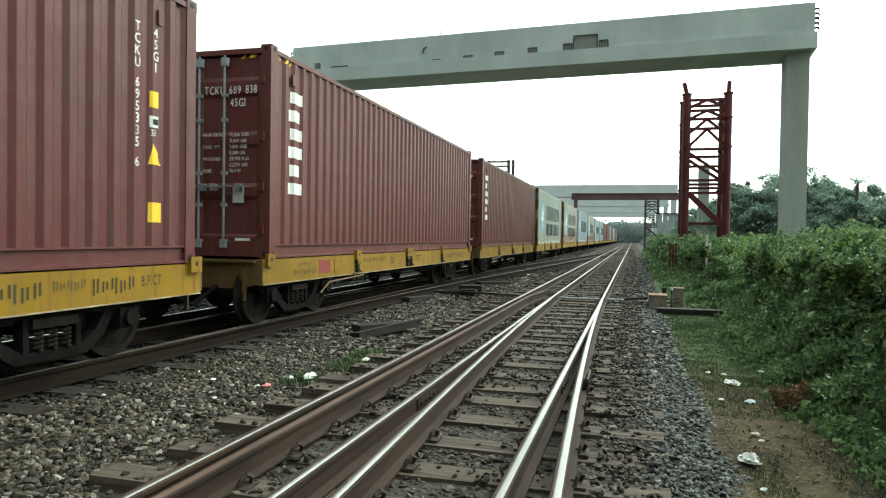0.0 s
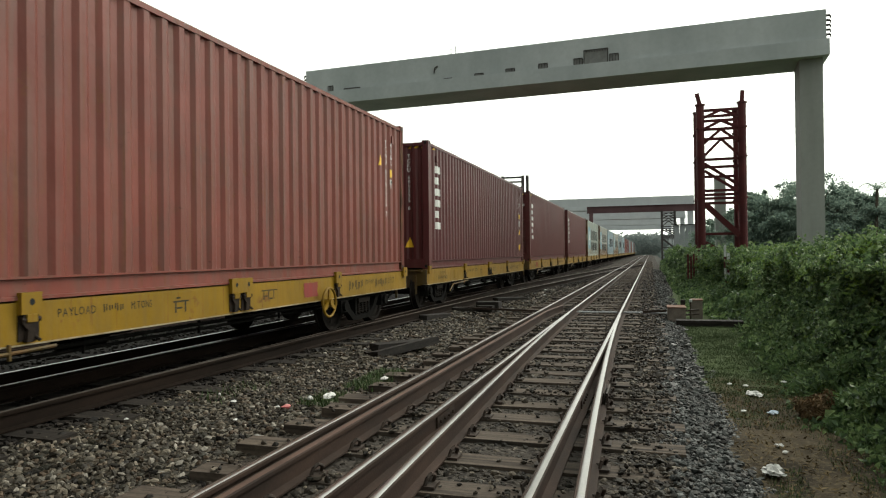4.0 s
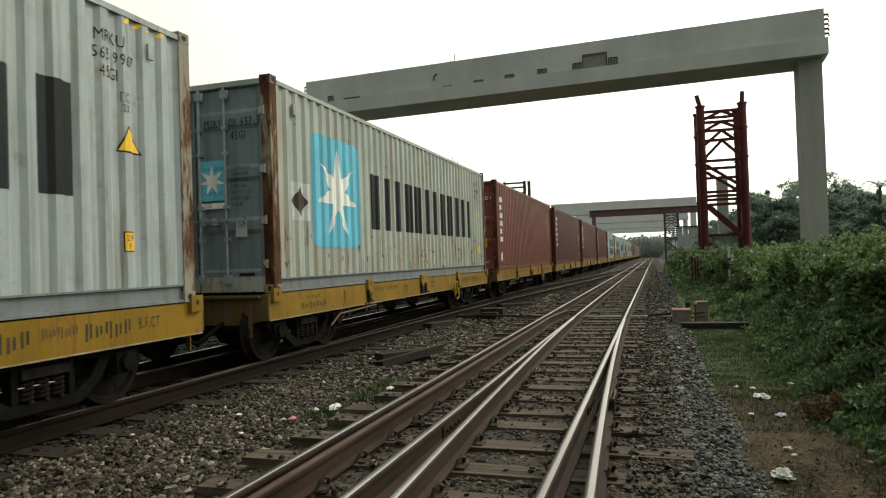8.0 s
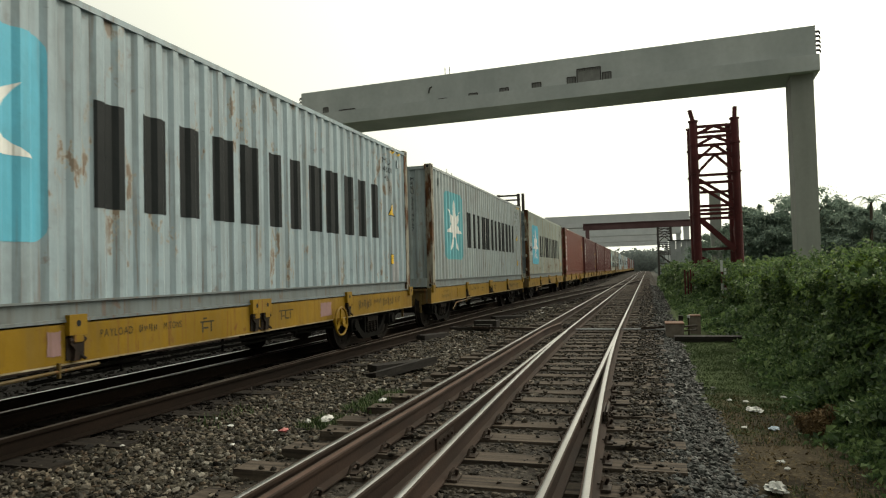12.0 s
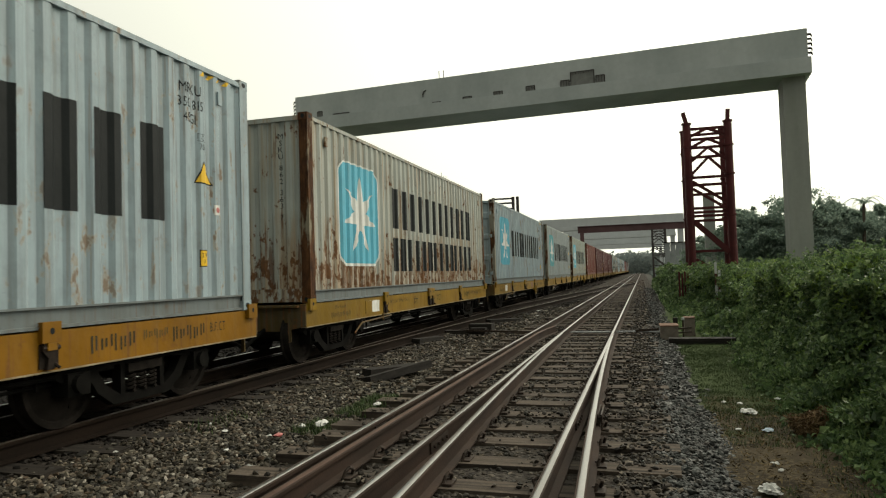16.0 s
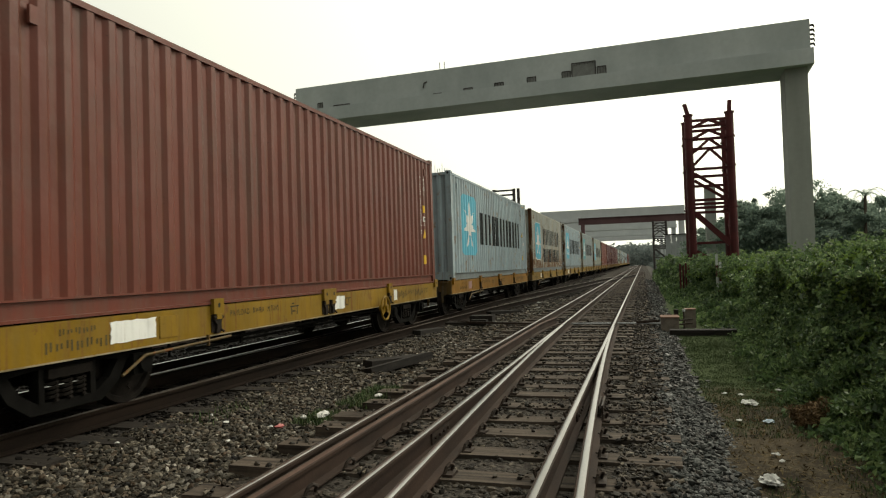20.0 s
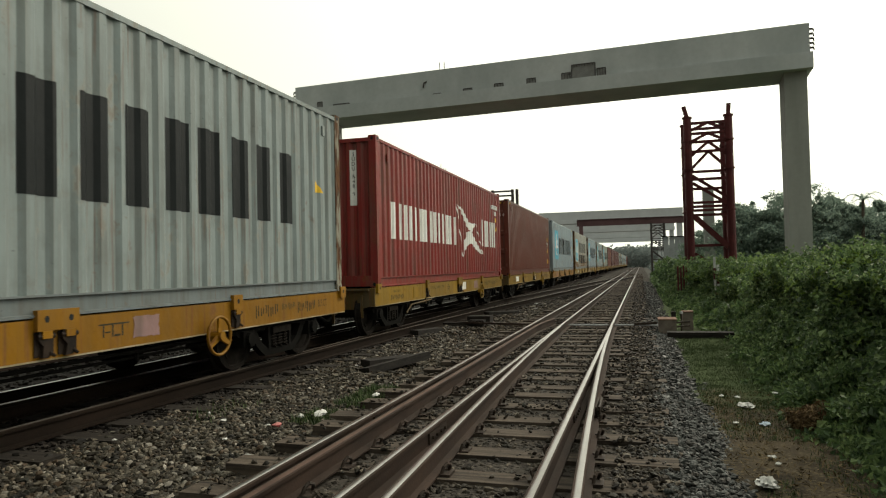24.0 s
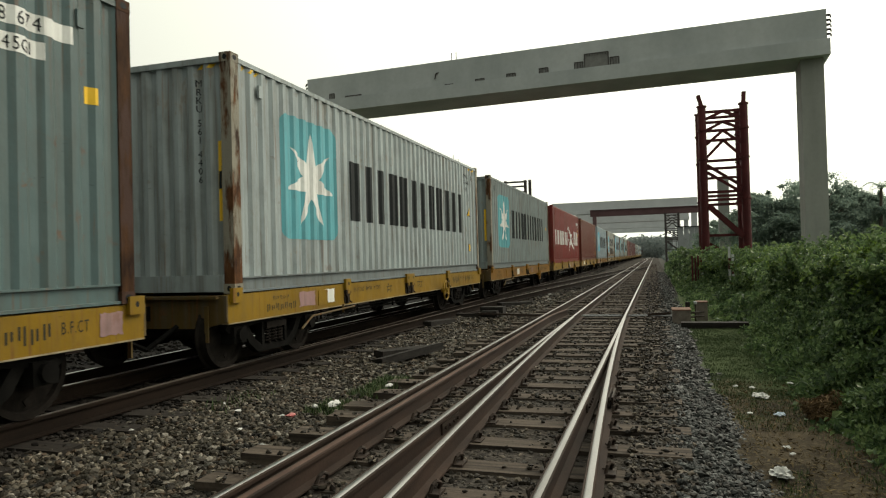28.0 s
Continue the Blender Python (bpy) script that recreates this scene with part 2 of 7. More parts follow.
M["girder"] = plain("dull_purple_red_primer", (0.10, 0.055, 0.058), (0.15, 0.088, 0.092), 0.4, 0.7)
M["grey_steel"] = plain("galvanised_grey_steel", (0.25, 0.26, 0.27), (0.34, 0.35, 0.36), 4, 0.5, 0.3)
M["bar_steel"] = plain("galvanised_bar_steel", (0.24, 0.27, 0.28), (0.34, 0.37, 0.38), 9, 0.45, 0.4)
M["white"] = paint("white_marking_paint", (0.72, 0.73, 0.70), 0.18, 0.35, 0.6)
M["black"] = paint("black_marking_paint", (0.0115, 0.0145, 0.0155), 0.0, 0.0, 0.6, 0.12, 0.15)
M["sky_blue"] = paint("sky_blue_marking_paint", (0.10, 0.42, 0.56), 0.12, 0.25, 0.5)
M["faded_blue"] = paint("faded_blue_marking_paint", (0.22, 0.38, 0.45), 0.2, 0.3, 0.6)
M["teal"] = paint("faded_teal_marking_paint", (0.10, 0.36, 0.41), 0.12, 0.3, 0.5)
M["sticker"] = paint("yellow_sticker", (0.75, 0.46, 0.03), 0.1, 0.2, 0.5)
M["pink"] = paint("pink_touch_up_paint", (0.27, 0.165, 0.16), 0.2, 0.5, 0.7)
M["maroon_patch"] = paint("maroon_touch_up_paint", (0.2, 0.035, 0.03), 0.1, 0.4, 0.7)
M["faint"] = paint("faded_stencil_paint", (0.075, 0.056, 0.018), 0.2, 0.3, 0.7)
M["worn_edge"] = plain("rubbed_yellow_edge", (0.16, 0.12, 0.06), (0.42, 0.37, 0.28), 3, 0.5, 0.1)
M["plate"] = plain("grey_plate", (0.4, 0.42, 0.42), (0.5, 0.52, 0.52), 9, 0.6)
M["block"] = plain("weathered_concrete_block", (0.12, 0.10, 0.085), (0.22, 0.19, 0.16), 6, 0.9)
M["rust_lid"] = plain("rust_stained_lid", (0.12, 0.065, 0.045), (0.21, 0.125, 0.09), 7, 0.8)
M["stencil"] = paint("worn_dark_stencil_paint", (0.03, 0.026, 0.012), 0.2, 0.3, 0.7)
M["dark_board"] = plain("tarred_board", (0.011, 0.0095, 0.0085), (0.028, 0.024, 0.021), 4, 0.8, 0, 0.5, 30, (1, 6, 6))
M["paper"] = plain("crumpled_white_plastic", (0.42, 0.42, 0.40), (0.62, 0.62, 0.60), 12, 0.6)
M["pink_litter"] = plain("red_and_pink_wrapper", (0.4, 0.08, 0.08), (0.6, 0.3, 0.28), 12, 0.6)
M["blue_litter"] = plain("pale_blue_wrapper", (0.3, 0.4, 0.5), (0.5, 0.55, 0.6), 12, 0.6)
M["bark"] = plain("grey_brown_bark", (0.05, 0.04, 0.03), (0.11, 0.09, 0.07), 6, 0.95, 0, 0.6, 20, (4, 4, 0.6))
M["dry"] = plain("dry_straw", (0.085, 0.06, 0.03), (0.19, 0.145, 0.08), 9, 0.95)
M["wall_sheet"] = plain("grey_sheet_wall", (0.28, 0.3, 0.31), (0.36, 0.38, 0.39), 0.7, 0.7)


def islands(name, tones, rough=0.85, bump=0.3, fine=40, trans=0.0, spec=0.3, grain=0.45):
    """One tone out of a ramp for each separate piece of a mesh."""
    n = Nodes(name)
    g = n.node("ShaderNodeNewGeometry")
    r = n.node("ShaderNodeValToRGB")
    e = r.color_ramp.elements
    while len(e) < len(tones):
        e.new(0.5)
    for i, c in enumerate(tones):
        e[i].position, e[i].color = i / (len(tones) - 1), (*c, 1)
    n.put(r.inputs[0], g.outputs["Random Per Island"])
    col = n.mix(n.math("MULTIPLY", n.ramp(n.noise(fine, 4), 0.35, 0.7), grain), r.outputs[0], shade(tones[0], 0.5))
    n.bump(n.noise(fine, 3), bump, 0.004)
    m = n.done(col, rough, 0.0, spec)
    if trans:
        thin = n.node("ShaderNodeBsdfTranslucent", Color=col)
        both = n.node("ShaderNodeMixShader", Fac=trans)
        n.put(both.inputs[1], n.bsdf.outputs[0])
        n.put(both.inputs[2], thin.outputs[0])
        n.put(n.tree.nodes["Material Output"].inputs["Surface"], both.outputs[0])
    return m


M["stone_brown"] = islands("brown_grey_ballast_stone", [(0.0062, 0.0055, 0.0047), (0.0218, 0.0181, 0.0132), (0.0449, 0.0384, 0.0286), (0.0156, 0.0121, 0.0084), (0.1042, 0.0879, 0.0654), (0.0250, 0.0253, 0.0200), (0.0782, 0.0525, 0.0343), (0.1772, 0.1535, 0.1198), (0.0208, 0.0181, 0.0142), (0.3335, 0.3028, 0.2565)], 0.62, 0.35, 40, 0.0, 0.15)
# A darker set of brown stones for the bays between the rails.
M["stone_mid"] = islands("dark_brown_ballast_stone", [(0.0070, 0.0055, 0.0040), (0.0173, 0.0141, 0.0107), (0.0295, 0.0252, 0.0192), (0.0156, 0.0110, 0.0074), (0.0520, 0.0417, 0.0307), (0.0243, 0.0228, 0.0180), (0.0867, 0.0707, 0.0533), (0.1734, 0.1455, 0.1131)], 0.62, 0.3, 40, 0.0, 0.15)
# Oily stones, blackened further to hold the train's shadow in their colour.
M["stone_oily_shaded"] = islands("oil_and_shade_darkened_stone", [(0.0062, 0.0054, 0.0048), (0.0112, 0.0090, 0.0078), (0.0186, 0.0156, 0.0132), (0.0341, 0.0276, 0.0228)], 0.7, 0.3, 40, 0.0, 0.12)
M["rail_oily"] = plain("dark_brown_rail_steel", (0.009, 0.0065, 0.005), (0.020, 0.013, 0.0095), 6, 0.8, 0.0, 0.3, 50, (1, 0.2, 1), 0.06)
M["dry_bush"] = islands("dead_brown_creeper", [(0.0619, 0.0384, 0.0186), (0.1102, 0.0689, 0.0338), (0.1653, 0.1061, 0.0524), (0.2617, 0.1750, 0.0888)], 0.85, 0.3, 40)
M["stone_blue"] = islands("blue_grey_ballast_stone", [(0.0094, 0.0101, 0.0096), (0.0268, 0.0296, 0.0278), (0.0553, 0.0593, 0.0562), (0.0198, 0.0203, 0.0193), (0.0948, 0.1015, 0.0963), (0.0395, 0.0422, 0.0401), (0.0672, 0.0609, 0.0539), (0.0237, 0.0257, 0.0247), (0.2133, 0.2186, 0.2119)], 0.58, 0.3, 40, 0.0, 0.18)
M["leaf"] = islands("fresh_creeper_leaf", [(0.04, 0.07, 0.034), (0.07, 0.12, 0.05), (0.105, 0.175, 0.068), (0.155, 0.235, 0.085), (0.25, 0.34, 0.145)], 0.42, 0.1, 30, 0.4)
# Tree leaves are lightened to put distance haze into their colour, far ones greyer.
M["tree_leaf"] = islands("hazed_tree_leaf", [(0.1382, 0.1898, 0.1645), (0.1707, 0.2288, 0.1895), (0.2032, 0.2678, 0.2167), (0.2438, 0.3084, 0.2476)], 0.95, 0.0, 20, 0.65, 0.0, 0.0)
M["far_leaf"] = islands("hazed_far_tree_leaf", [(0.1639, 0.1966, 0.1920), (0.1966, 0.2294, 0.2220), (0.2294, 0.2622, 0.2520)], 0.95, 0.0, 20, 0.4, 0.0, 0.0)
M["young_leaf"] = islands("young_yellow_green_leaf", [(0.10, 0.17, 0.035), (0.14, 0.225, 0.045), (0.19, 0.29, 0.06), (0.25, 0.34, 0.09)], 0.5, 0.1, 30, 0.5)
M["grass"] = islands("short_green_grass", [(0.03, 0.055, 0.02), (0.05, 0.085, 0.028), (0.07, 0.11, 0.036), (0.11, 0.13, 0.055)], 0.7, 0.1, 20)
# Dark green sheet behind the leaves, coloured as the shade inside the hedge.
M["hedge_core"] = plain("dark_shade_core", (0.015, 0.034, 0.01), (0.035, 0.07, 0.02), 5, 0.9, 0, 0.5, 18)


def ground_material():
    n = Nodes("earth_and_low_grass")
    soil = n.mix(n.ramp(n.noise(2.4, 6), 0.36, 0.66), (0.015, 0.012, 0.008), (0.062, 0.048, 0.030))
    soil = n.mix(n.math("MULTIPLY", n.ramp(n.noise(30, 4), 0.5, 0.66), 0.5), soil, (0.16, 0.128, 0.08))
    grass = n.mix(n.noise(9, 4), (0.03, 0.05, 0.02), (0.07, 0.095, 0.035))
    sep = n.node("ShaderNodeSeparateXYZ", Vector=n.coord)
    ahead = n.math("ADD", n.math("MULTIPLY", sep.outputs["Y"], 0.12), n.math("MULTIPLY", n.noise(1.6, 4), 0.7))
    col = n.mix(n.ramp(n.math("MULTIPLY", ahead, 0.5), 0.62, 0.72), soil, grass)
    col = n.mix(n.ramp(n.math("MULTIPLY", sep.outputs["Y"], 0.01), 0.25, 0.5), col, n.mix(n.noise(0.3, 4), (0.055, 0.057, 0.05), (0.095, 0.097, 0.088)))
    col = n.mix(n.math("MULTIPLY", n.ramp(n.noise(45, 3), 0.4, 0.7), 0.4), col, (0.05, 0.04, 0.028))
    n.bump(n.noise(24, 5), 0.6, 0.02)
    return n.done(col, 0.95, 0.0, 0.1)


def ballast_material():
    """Packed small stones, for the bed under and between the loose ones."""
    n = Nodes("packed_ballast")
    v = n.node("ShaderNodeTexVoronoi", Scale=22.0, Vector=n.coord)
    tone = n.ramp(v.outputs["Color"], 0.1, 0.9, (0.03, 0.026, 0.023, 1), (0.145, 0.128, 0.11, 1))
    col = n.mix(n.ramp(n.noise(0.7, 3), 0.35, 0.65), tone, n.mix(0.5, tone, (0.05, 0.041, 0.032)))
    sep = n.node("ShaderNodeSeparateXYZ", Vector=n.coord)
    # Dark oily band, widened and blackened to paint in the train's shadow.
    oil_and_shade = n.math("ADD", n.math("MULTIPLY", n.math("ABSOLUTE", n.math("ADD", sep.outputs["X"], 8.5), 0.0), 0.18), n.math("MULTIPLY", n.noise(1.8, 4), 0.45))
    col = n.mix(n.ramp(oil_and_shade, 0.62, 0.92), n.mix(0.75, col, (0.012, 0.010, 0.009)), col)
    edge = n.ramp(v.outputs["Distance"], 0.0, 0.5)
    n.bump(edge, 0.9, 0.03)
    return n.done(n.mix(n.math("MULTIPLY", edge, 0.55), col, (0.012, 0.010, 0.009)), 0.95, 0.0, 0.1)


M["ground"] = ground_material()
M["ballast"] = ballast_material()

# ---- mesh helpers ----


def slab(bm, x0, x1, y0, y1, z0, z1):
    v = [bm.verts.new(c) for c in ((x0, y0, z0), (x1, y0, z0), (x1, y1, z0), (x0, y1, z0), (x0, y0, z1), (x1, y0, z1), (x1, y1, z1), (x0, y1, z1))]
    for f in ((3, 2, 1, 0), (4, 5, 6, 7), (0, 1, 5, 4), (1, 2, 6, 5), (2, 3, 7, 6), (3, 0, 4, 7)):
        bm.faces.new([v[i] for i in f])
    return v


def rod(bm, a, b, r, n=8, r2=None):
    """A round bar from a to b."""
    a, b = Vector(a), Vector(b)
    r2 = r if r2 is None else r2
    q = (b - a).to_track_quat("Z", "Y")
    lo = [bm.verts.new(a + q @ Vector((r * math.cos(TAU * i / n), r * math.sin(TAU * i / n), 0))) for i in range(n)]
    hi = [bm.verts.new(b + q @ Vector((r2 * math.cos(TAU * i / n), r2 * math.sin(TAU * i / n), 0))) for i in range(n)]
    for i in range(n):
        bm.faces.new((lo[i], lo[(i + 1) % n], hi[(i + 1) % n], hi[i]))
    bm.faces.new(lo[::-1])
    bm.faces.new(hi)


def bar(bm, a, b, w, d):
    """A square bar from a to b."""
    a, b = Vector(a), Vector(b)
    q = (b - a).to_track_quat("Z", "Y")
    k = [(-w, -d), (w, -d), (w, d), (-w, d)]
    lo = [bm.verts.new(a + q @ Vector((x / 2, y / 2, 0))) for x, y in k]
    hi = [bm.verts.new(b + q @ Vector((x / 2, y / 2, 0))) for x, y in k]
    for i in range(4):
        bm.faces.new((lo[i], lo[(i + 1) % 4], hi[(i + 1) % 4], hi[i]))
    bm.faces.new(lo[::-1])
    bm.faces.new(hi)


def prism(bm, pts, axis, a, b):
    """A flat outline drawn out along x ('x': outline in y, z), y or z."""
    def at(p, h):
        return {"x": (h, p[0], p[1]), "y": (p[0], h, p[1]), "z": (p[0], p[1], h)}[axis]
    lo = [bm.verts.new(at(p, a)) for p in pts]
    hi = [bm.verts.new(at(p, b)) for p in pts]
    n = len(pts)
    for i in range(n):
        bm.faces.new((lo[i], lo[(i + 1) % n], hi[(i + 1) % n], hi[i]))
    bm.faces.new(lo[::-1])
    bm.faces.new(hi)


def lathe(bm, prof, axis_at, n=28):
    """A ring profile (radius, x) turned round the x axis through axis_at."""
    rows = []
    for r, x in prof:
        rows.append([bm.verts.new((x + axis_at[0], axis_at[1] + r * math.cos(TAU * i / n), axis_at[2] + r * math.sin(TAU * i / n))) for i in range(n)])
    for a, b in zip(rows, rows[1:]):
        for i in range(n):
            bm.faces.new((a[i], a[(i + 1) % n], b[(i + 1) % n], b[i]))


def mesh_of(name, bm, bevel=0.0, smooth=False):
    if bevel:
        bmesh.ops.bevel(bm, geom=[e for e in bm.edges if len(e.link_faces) == 2 and e.calc_face_angle(0) > 0.6], offset=bevel, segments=1, affect="EDGES")
    bmesh.ops.recalc_face_normals(bm, faces=bm.faces)
    me = bpy.data.meshes.new(name)
    bm.to_mesh(me)
    bm.free()
    if smooth:
        me.polygons.foreach_set("use_smooth", [True] * len(me.polygons))
    return me


def part(name, bm, material, parent, label="", bevel=0.0, smooth=False):
    """Links a bmesh (or a ready mesh) as one mesh object under a thing or part, with a material of its own."""
    me = mesh_of(name, bm, bevel, smooth) if isinstance(bm, bmesh.types.BMesh) else bm
    if not me.materials:
        me.materials.append(None)
    ob = new(name, me)
    ob.material_slots[0].link = "OBJECT"
    ob.material_slots[0].material = M[material] if isinstance(material, str) else material
    if parent is not None:
        ob.parent = parent
    if label:
        tagged(ob, label)
    return ob


def B():
    return bmesh.new()


def thing(name, label, category, m=None, group="", kind=""):
    ob = new(name)
    if m is not None:
        ob.matrix_basis = m
    return tagged(ob, label, category, group, kind)


def soup(name, verts, faces, material, smooth=False):
    """A mesh object from numpy arrays of points and equal-sized faces."""
    me = bpy.data.meshes.new(name)
    k = faces.shape[1]
    me.vertices.add(len(verts))
    me.vertices.foreach_set("co", np.ascontiguousarray(verts, dtype=np.float32).ravel())
    me.loops.add(faces.size)
    me.loops.foreach_set("vertex_index", np.ascontiguousarray(faces, dtype=np.int32).ravel())
    me.polygons.add(len(faces))
    me.polygons.foreach_set("loop_start", np.arange(0, faces.size, k, dtype=np.int32))
    me.polygons.foreach_set("loop_total", np.full(len(faces), k, dtype=np.int32))
    me.update(calc_edges=True)
    if smooth:
        me.polygons.foreach_set("use_smooth", [True] * len(faces))
    else:
        me.shade_flat()
    me.materials.append(M[material])
    return new(name, me)

# ---- ground, ballast, tracks ----
RNG = np.random.default_rng(7)
RAIL_H = 0.172
BG, MG = 1.746, 1.070          # rail centre to rail centre
R_NEAR = -0.645                # common running rail of the mixed-gauge track
TRAIN_X = -6.135               # centre of the broad gauge under the train


def wave(x, y, k=1.0, z=0.0):
    return noise.noise(Vector((x * k, y * k, z)))


def ground():
    xs = [-1500, -500, -200, -80, -40, -20, -12] + [-9 + 0.5 * i for i in range(19)] + [0.5 + 0.18 * i for i in range(20)] + [5, 7, 10, 16, 30, 60, 150, 500, 1500]
    ys = [-400, -120, -40, -15, -6] + [-3 + 0.35 * i for i in range(80)] + [26, 30, 36, 44, 55, 70, 90, 120, 170, 250, 400, 700, 1200, 2500]
    bm = B()
    rows = []
    for y in ys:
        row = []
        for x in xs:
            z = -0.36
            if 0.3 < x < 12 and -4 < y < 30:
                z = earth(x, y)
            elif x <= 0.3:
                z = -0.42
            row.append(bm.verts.new((x, y, z)))
        rows.append(row)
    for a, b in zip(rows, rows[1:]):
        for i in range(len(xs) - 1):
            bm.faces.new((a[i], a[i + 1], b[i + 1], b[i]))
    ob = part("ground", bm, "ground", None, smooth=True)
    return tagged(ob, "bare brown earth with low patchy grass", "ground", kind="structure")


def earth(x, y):
    """The top of the bare earth beside the track."""
    return -0.29 + 0.035 * wave(x, y, 1.3) + 0.02 * wave(x, y, 4.1)


def bed_height(x, y):
    """The top of the ballast."""
    z = -0.205
    if x > 0.15:
        z -= 0.16 * min(1.0, (x - 0.15) / 0.75)
    if x < -10.5:
        z -= 0.2 * min(1.0, (-10.5 - x) / 1.0)
    if -3.75 < x < -2.5:
        z -= 0.055 * math.sin((x + 3.75) / 1.25 * math.pi)
    if -4.9 < x < -3.2:
        z -= 0.03 * math.sin((x + 4.9) / 1.7 * math.pi)
    return z + 0.018 * wave(x, y, 2.1)


def ballast_bed():
    xs = [-11.6 + 0.3 * i for i in range(36)] + [-0.8 + 0.16 * i for i in range(12)]
    ys = [-8 + 0.4 * i for i in range(80)] + [24 + 2 * i for i in range(20)] + [64 + 12 * i for i in range(12)] + [210, 260, 330, 420, 600]
    bm = B()
    rows = [[bm.verts.new((x, y, bed_height(x, y) if i < len(xs) - 1 else -0.44)) for i, x in enumerate(xs)] for y in ys]
    for a, b in zip(rows, rows[1:]):
        for i in range(len(xs) - 1):
            bm.faces.new((a[i], a[i + 1], b[i + 1], b[i]))
    ob = part("ballast_bed", bm, "ballast", None, smooth=True)
    return tagged(ob, "bed of packed grey-brown track ballast", "ballast", kind="structure")


def stone_shapes(n=24):
    """Broken-stone shapes: uneven blocks."""
    v = np.array([(x, y, z) for x in (-1, 1) for y in (-1, 1) for z in (-1, 1)], float)
    f = np.array([(0, 1, 3), (0, 3, 2), (4, 6, 7), (4, 7, 5), (0, 4, 5), (0, 5, 1), (2, 3, 7), (2, 7, 6), (0, 2, 6), (0, 6, 4), (1, 5, 7), (1, 7, 3)])
    out = []
    for _ in range(n):
        out.append(v * RNG.uniform(0.42, 1.12, (8, 3)) * np.array([1.2, RNG.uniform(0.55, 1.0), RNG.uniform(0.4, 0.75)]))
    return out, f


def pebble_shapes(n=30):
    """Rounder broken stones, with twenty faces each."""
    bm = B()
    bmesh.ops.create_icosphere(bm, subdivisions=1, radius=1.0)
    v = np.array([p.co[:] for p in bm.verts])
    f = np.array([[p.index for p in t.verts] for t in bm.faces])
    bm.free()
    return [v * RNG.uniform(0.55, 1.28, (len(v), 1)) * np.array([1.15, RNG.uniform(0.65, 1.0), RNG.uniform(0.5, 0.85)]) for _ in range(n)], f


def stones(name, spots, size, material, label):
    """Loose stones at spots (n x 3) of given half sizes, as heaps: rounder ones near the standpoint."""
    near = spots[:, 1] < 8.0
    for part_of, (shapes, f) in ((near, pebble_shapes()), (~near, stone_shapes())):
        if part_of.any():
            heap(name, spots[part_of], size[part_of], shapes, f, material, label)


def heap(name, spots, size, shapes, f, material, label):
    n = len(spots)
    which = RNG.integers(0, len(shapes), n)
    v = np.stack(shapes)[which]
    ang = RNG.uniform(0, TAU, n)
    tilt = RNG.normal(0, 0.6, n)
    ca, sa, ct, st = np.cos(ang), np.sin(ang), np.cos(tilt), np.sin(tilt)
    x, y, z = v[..., 0], v[..., 1], v[..., 2]
    y, z = y * ct[:, None] - z * st[:, None], y * st[:, None] + z * ct[:, None]
    x, y = x * ca[:, None] - y * sa[:, None], x * sa[:, None] + y * ca[:, None]
    p = np.stack([x, y, z], -1) * size[:, None, None] + spots[:, None, :]
    faces = (f[None] + (np.arange(n) * len(shapes[0]))[:, None, None]).reshape(-1, 3)
    ob = soup(name, p.reshape(-1, 3), faces, material)
    return tagged(ob, label, "ballast stones", kind="stuff")


def scatter(x0, x1, y0, y1, per_m2, keep=None):
    n = int((x1 - x0) * (y1 - y0) * per_m2)
    x, y = RNG.uniform(x0, x1, n), RNG.uniform(y0, y1, n)
    if keep is not None:
        k = keep(x, y)
        x, y = x[k], y[k]
    z = np.array([bed_height(a, b) for a, b in zip(x, y)])
    return np.stack([x, y, z], -1)


def spread_angle(y):
    """How far the branching metre-gauge rails have left the main ones at y."""
    return 0.00157 * max(0.0, 16.6 - y) ** 2


def off_rails(x, y):
    d = 0.00157 * np.maximum(0, 16.6 - y) ** 2
    k = np.ones(len(x), bool)
    for rail in (R_NEAR, R_NEAR - MG, R_NEAR - BG, R_NEAR - BG + 0.15, R_NEAR + d, R_NEAR - MG + d):
        k &= np.abs(x - rail) > 0.075
    return k


def train_sleeper(s):
    """Which spots lie on the bared sleeper ends of the train's track."""
    off = np.abs(((s[:, 1] + 12.0 + 0.33) % 0.66) - 0.33)
    return (off < 0.13) & (s[:, 0] < -4.52) & (RNG.uniform(0, 1, len(s)) < 0.62)


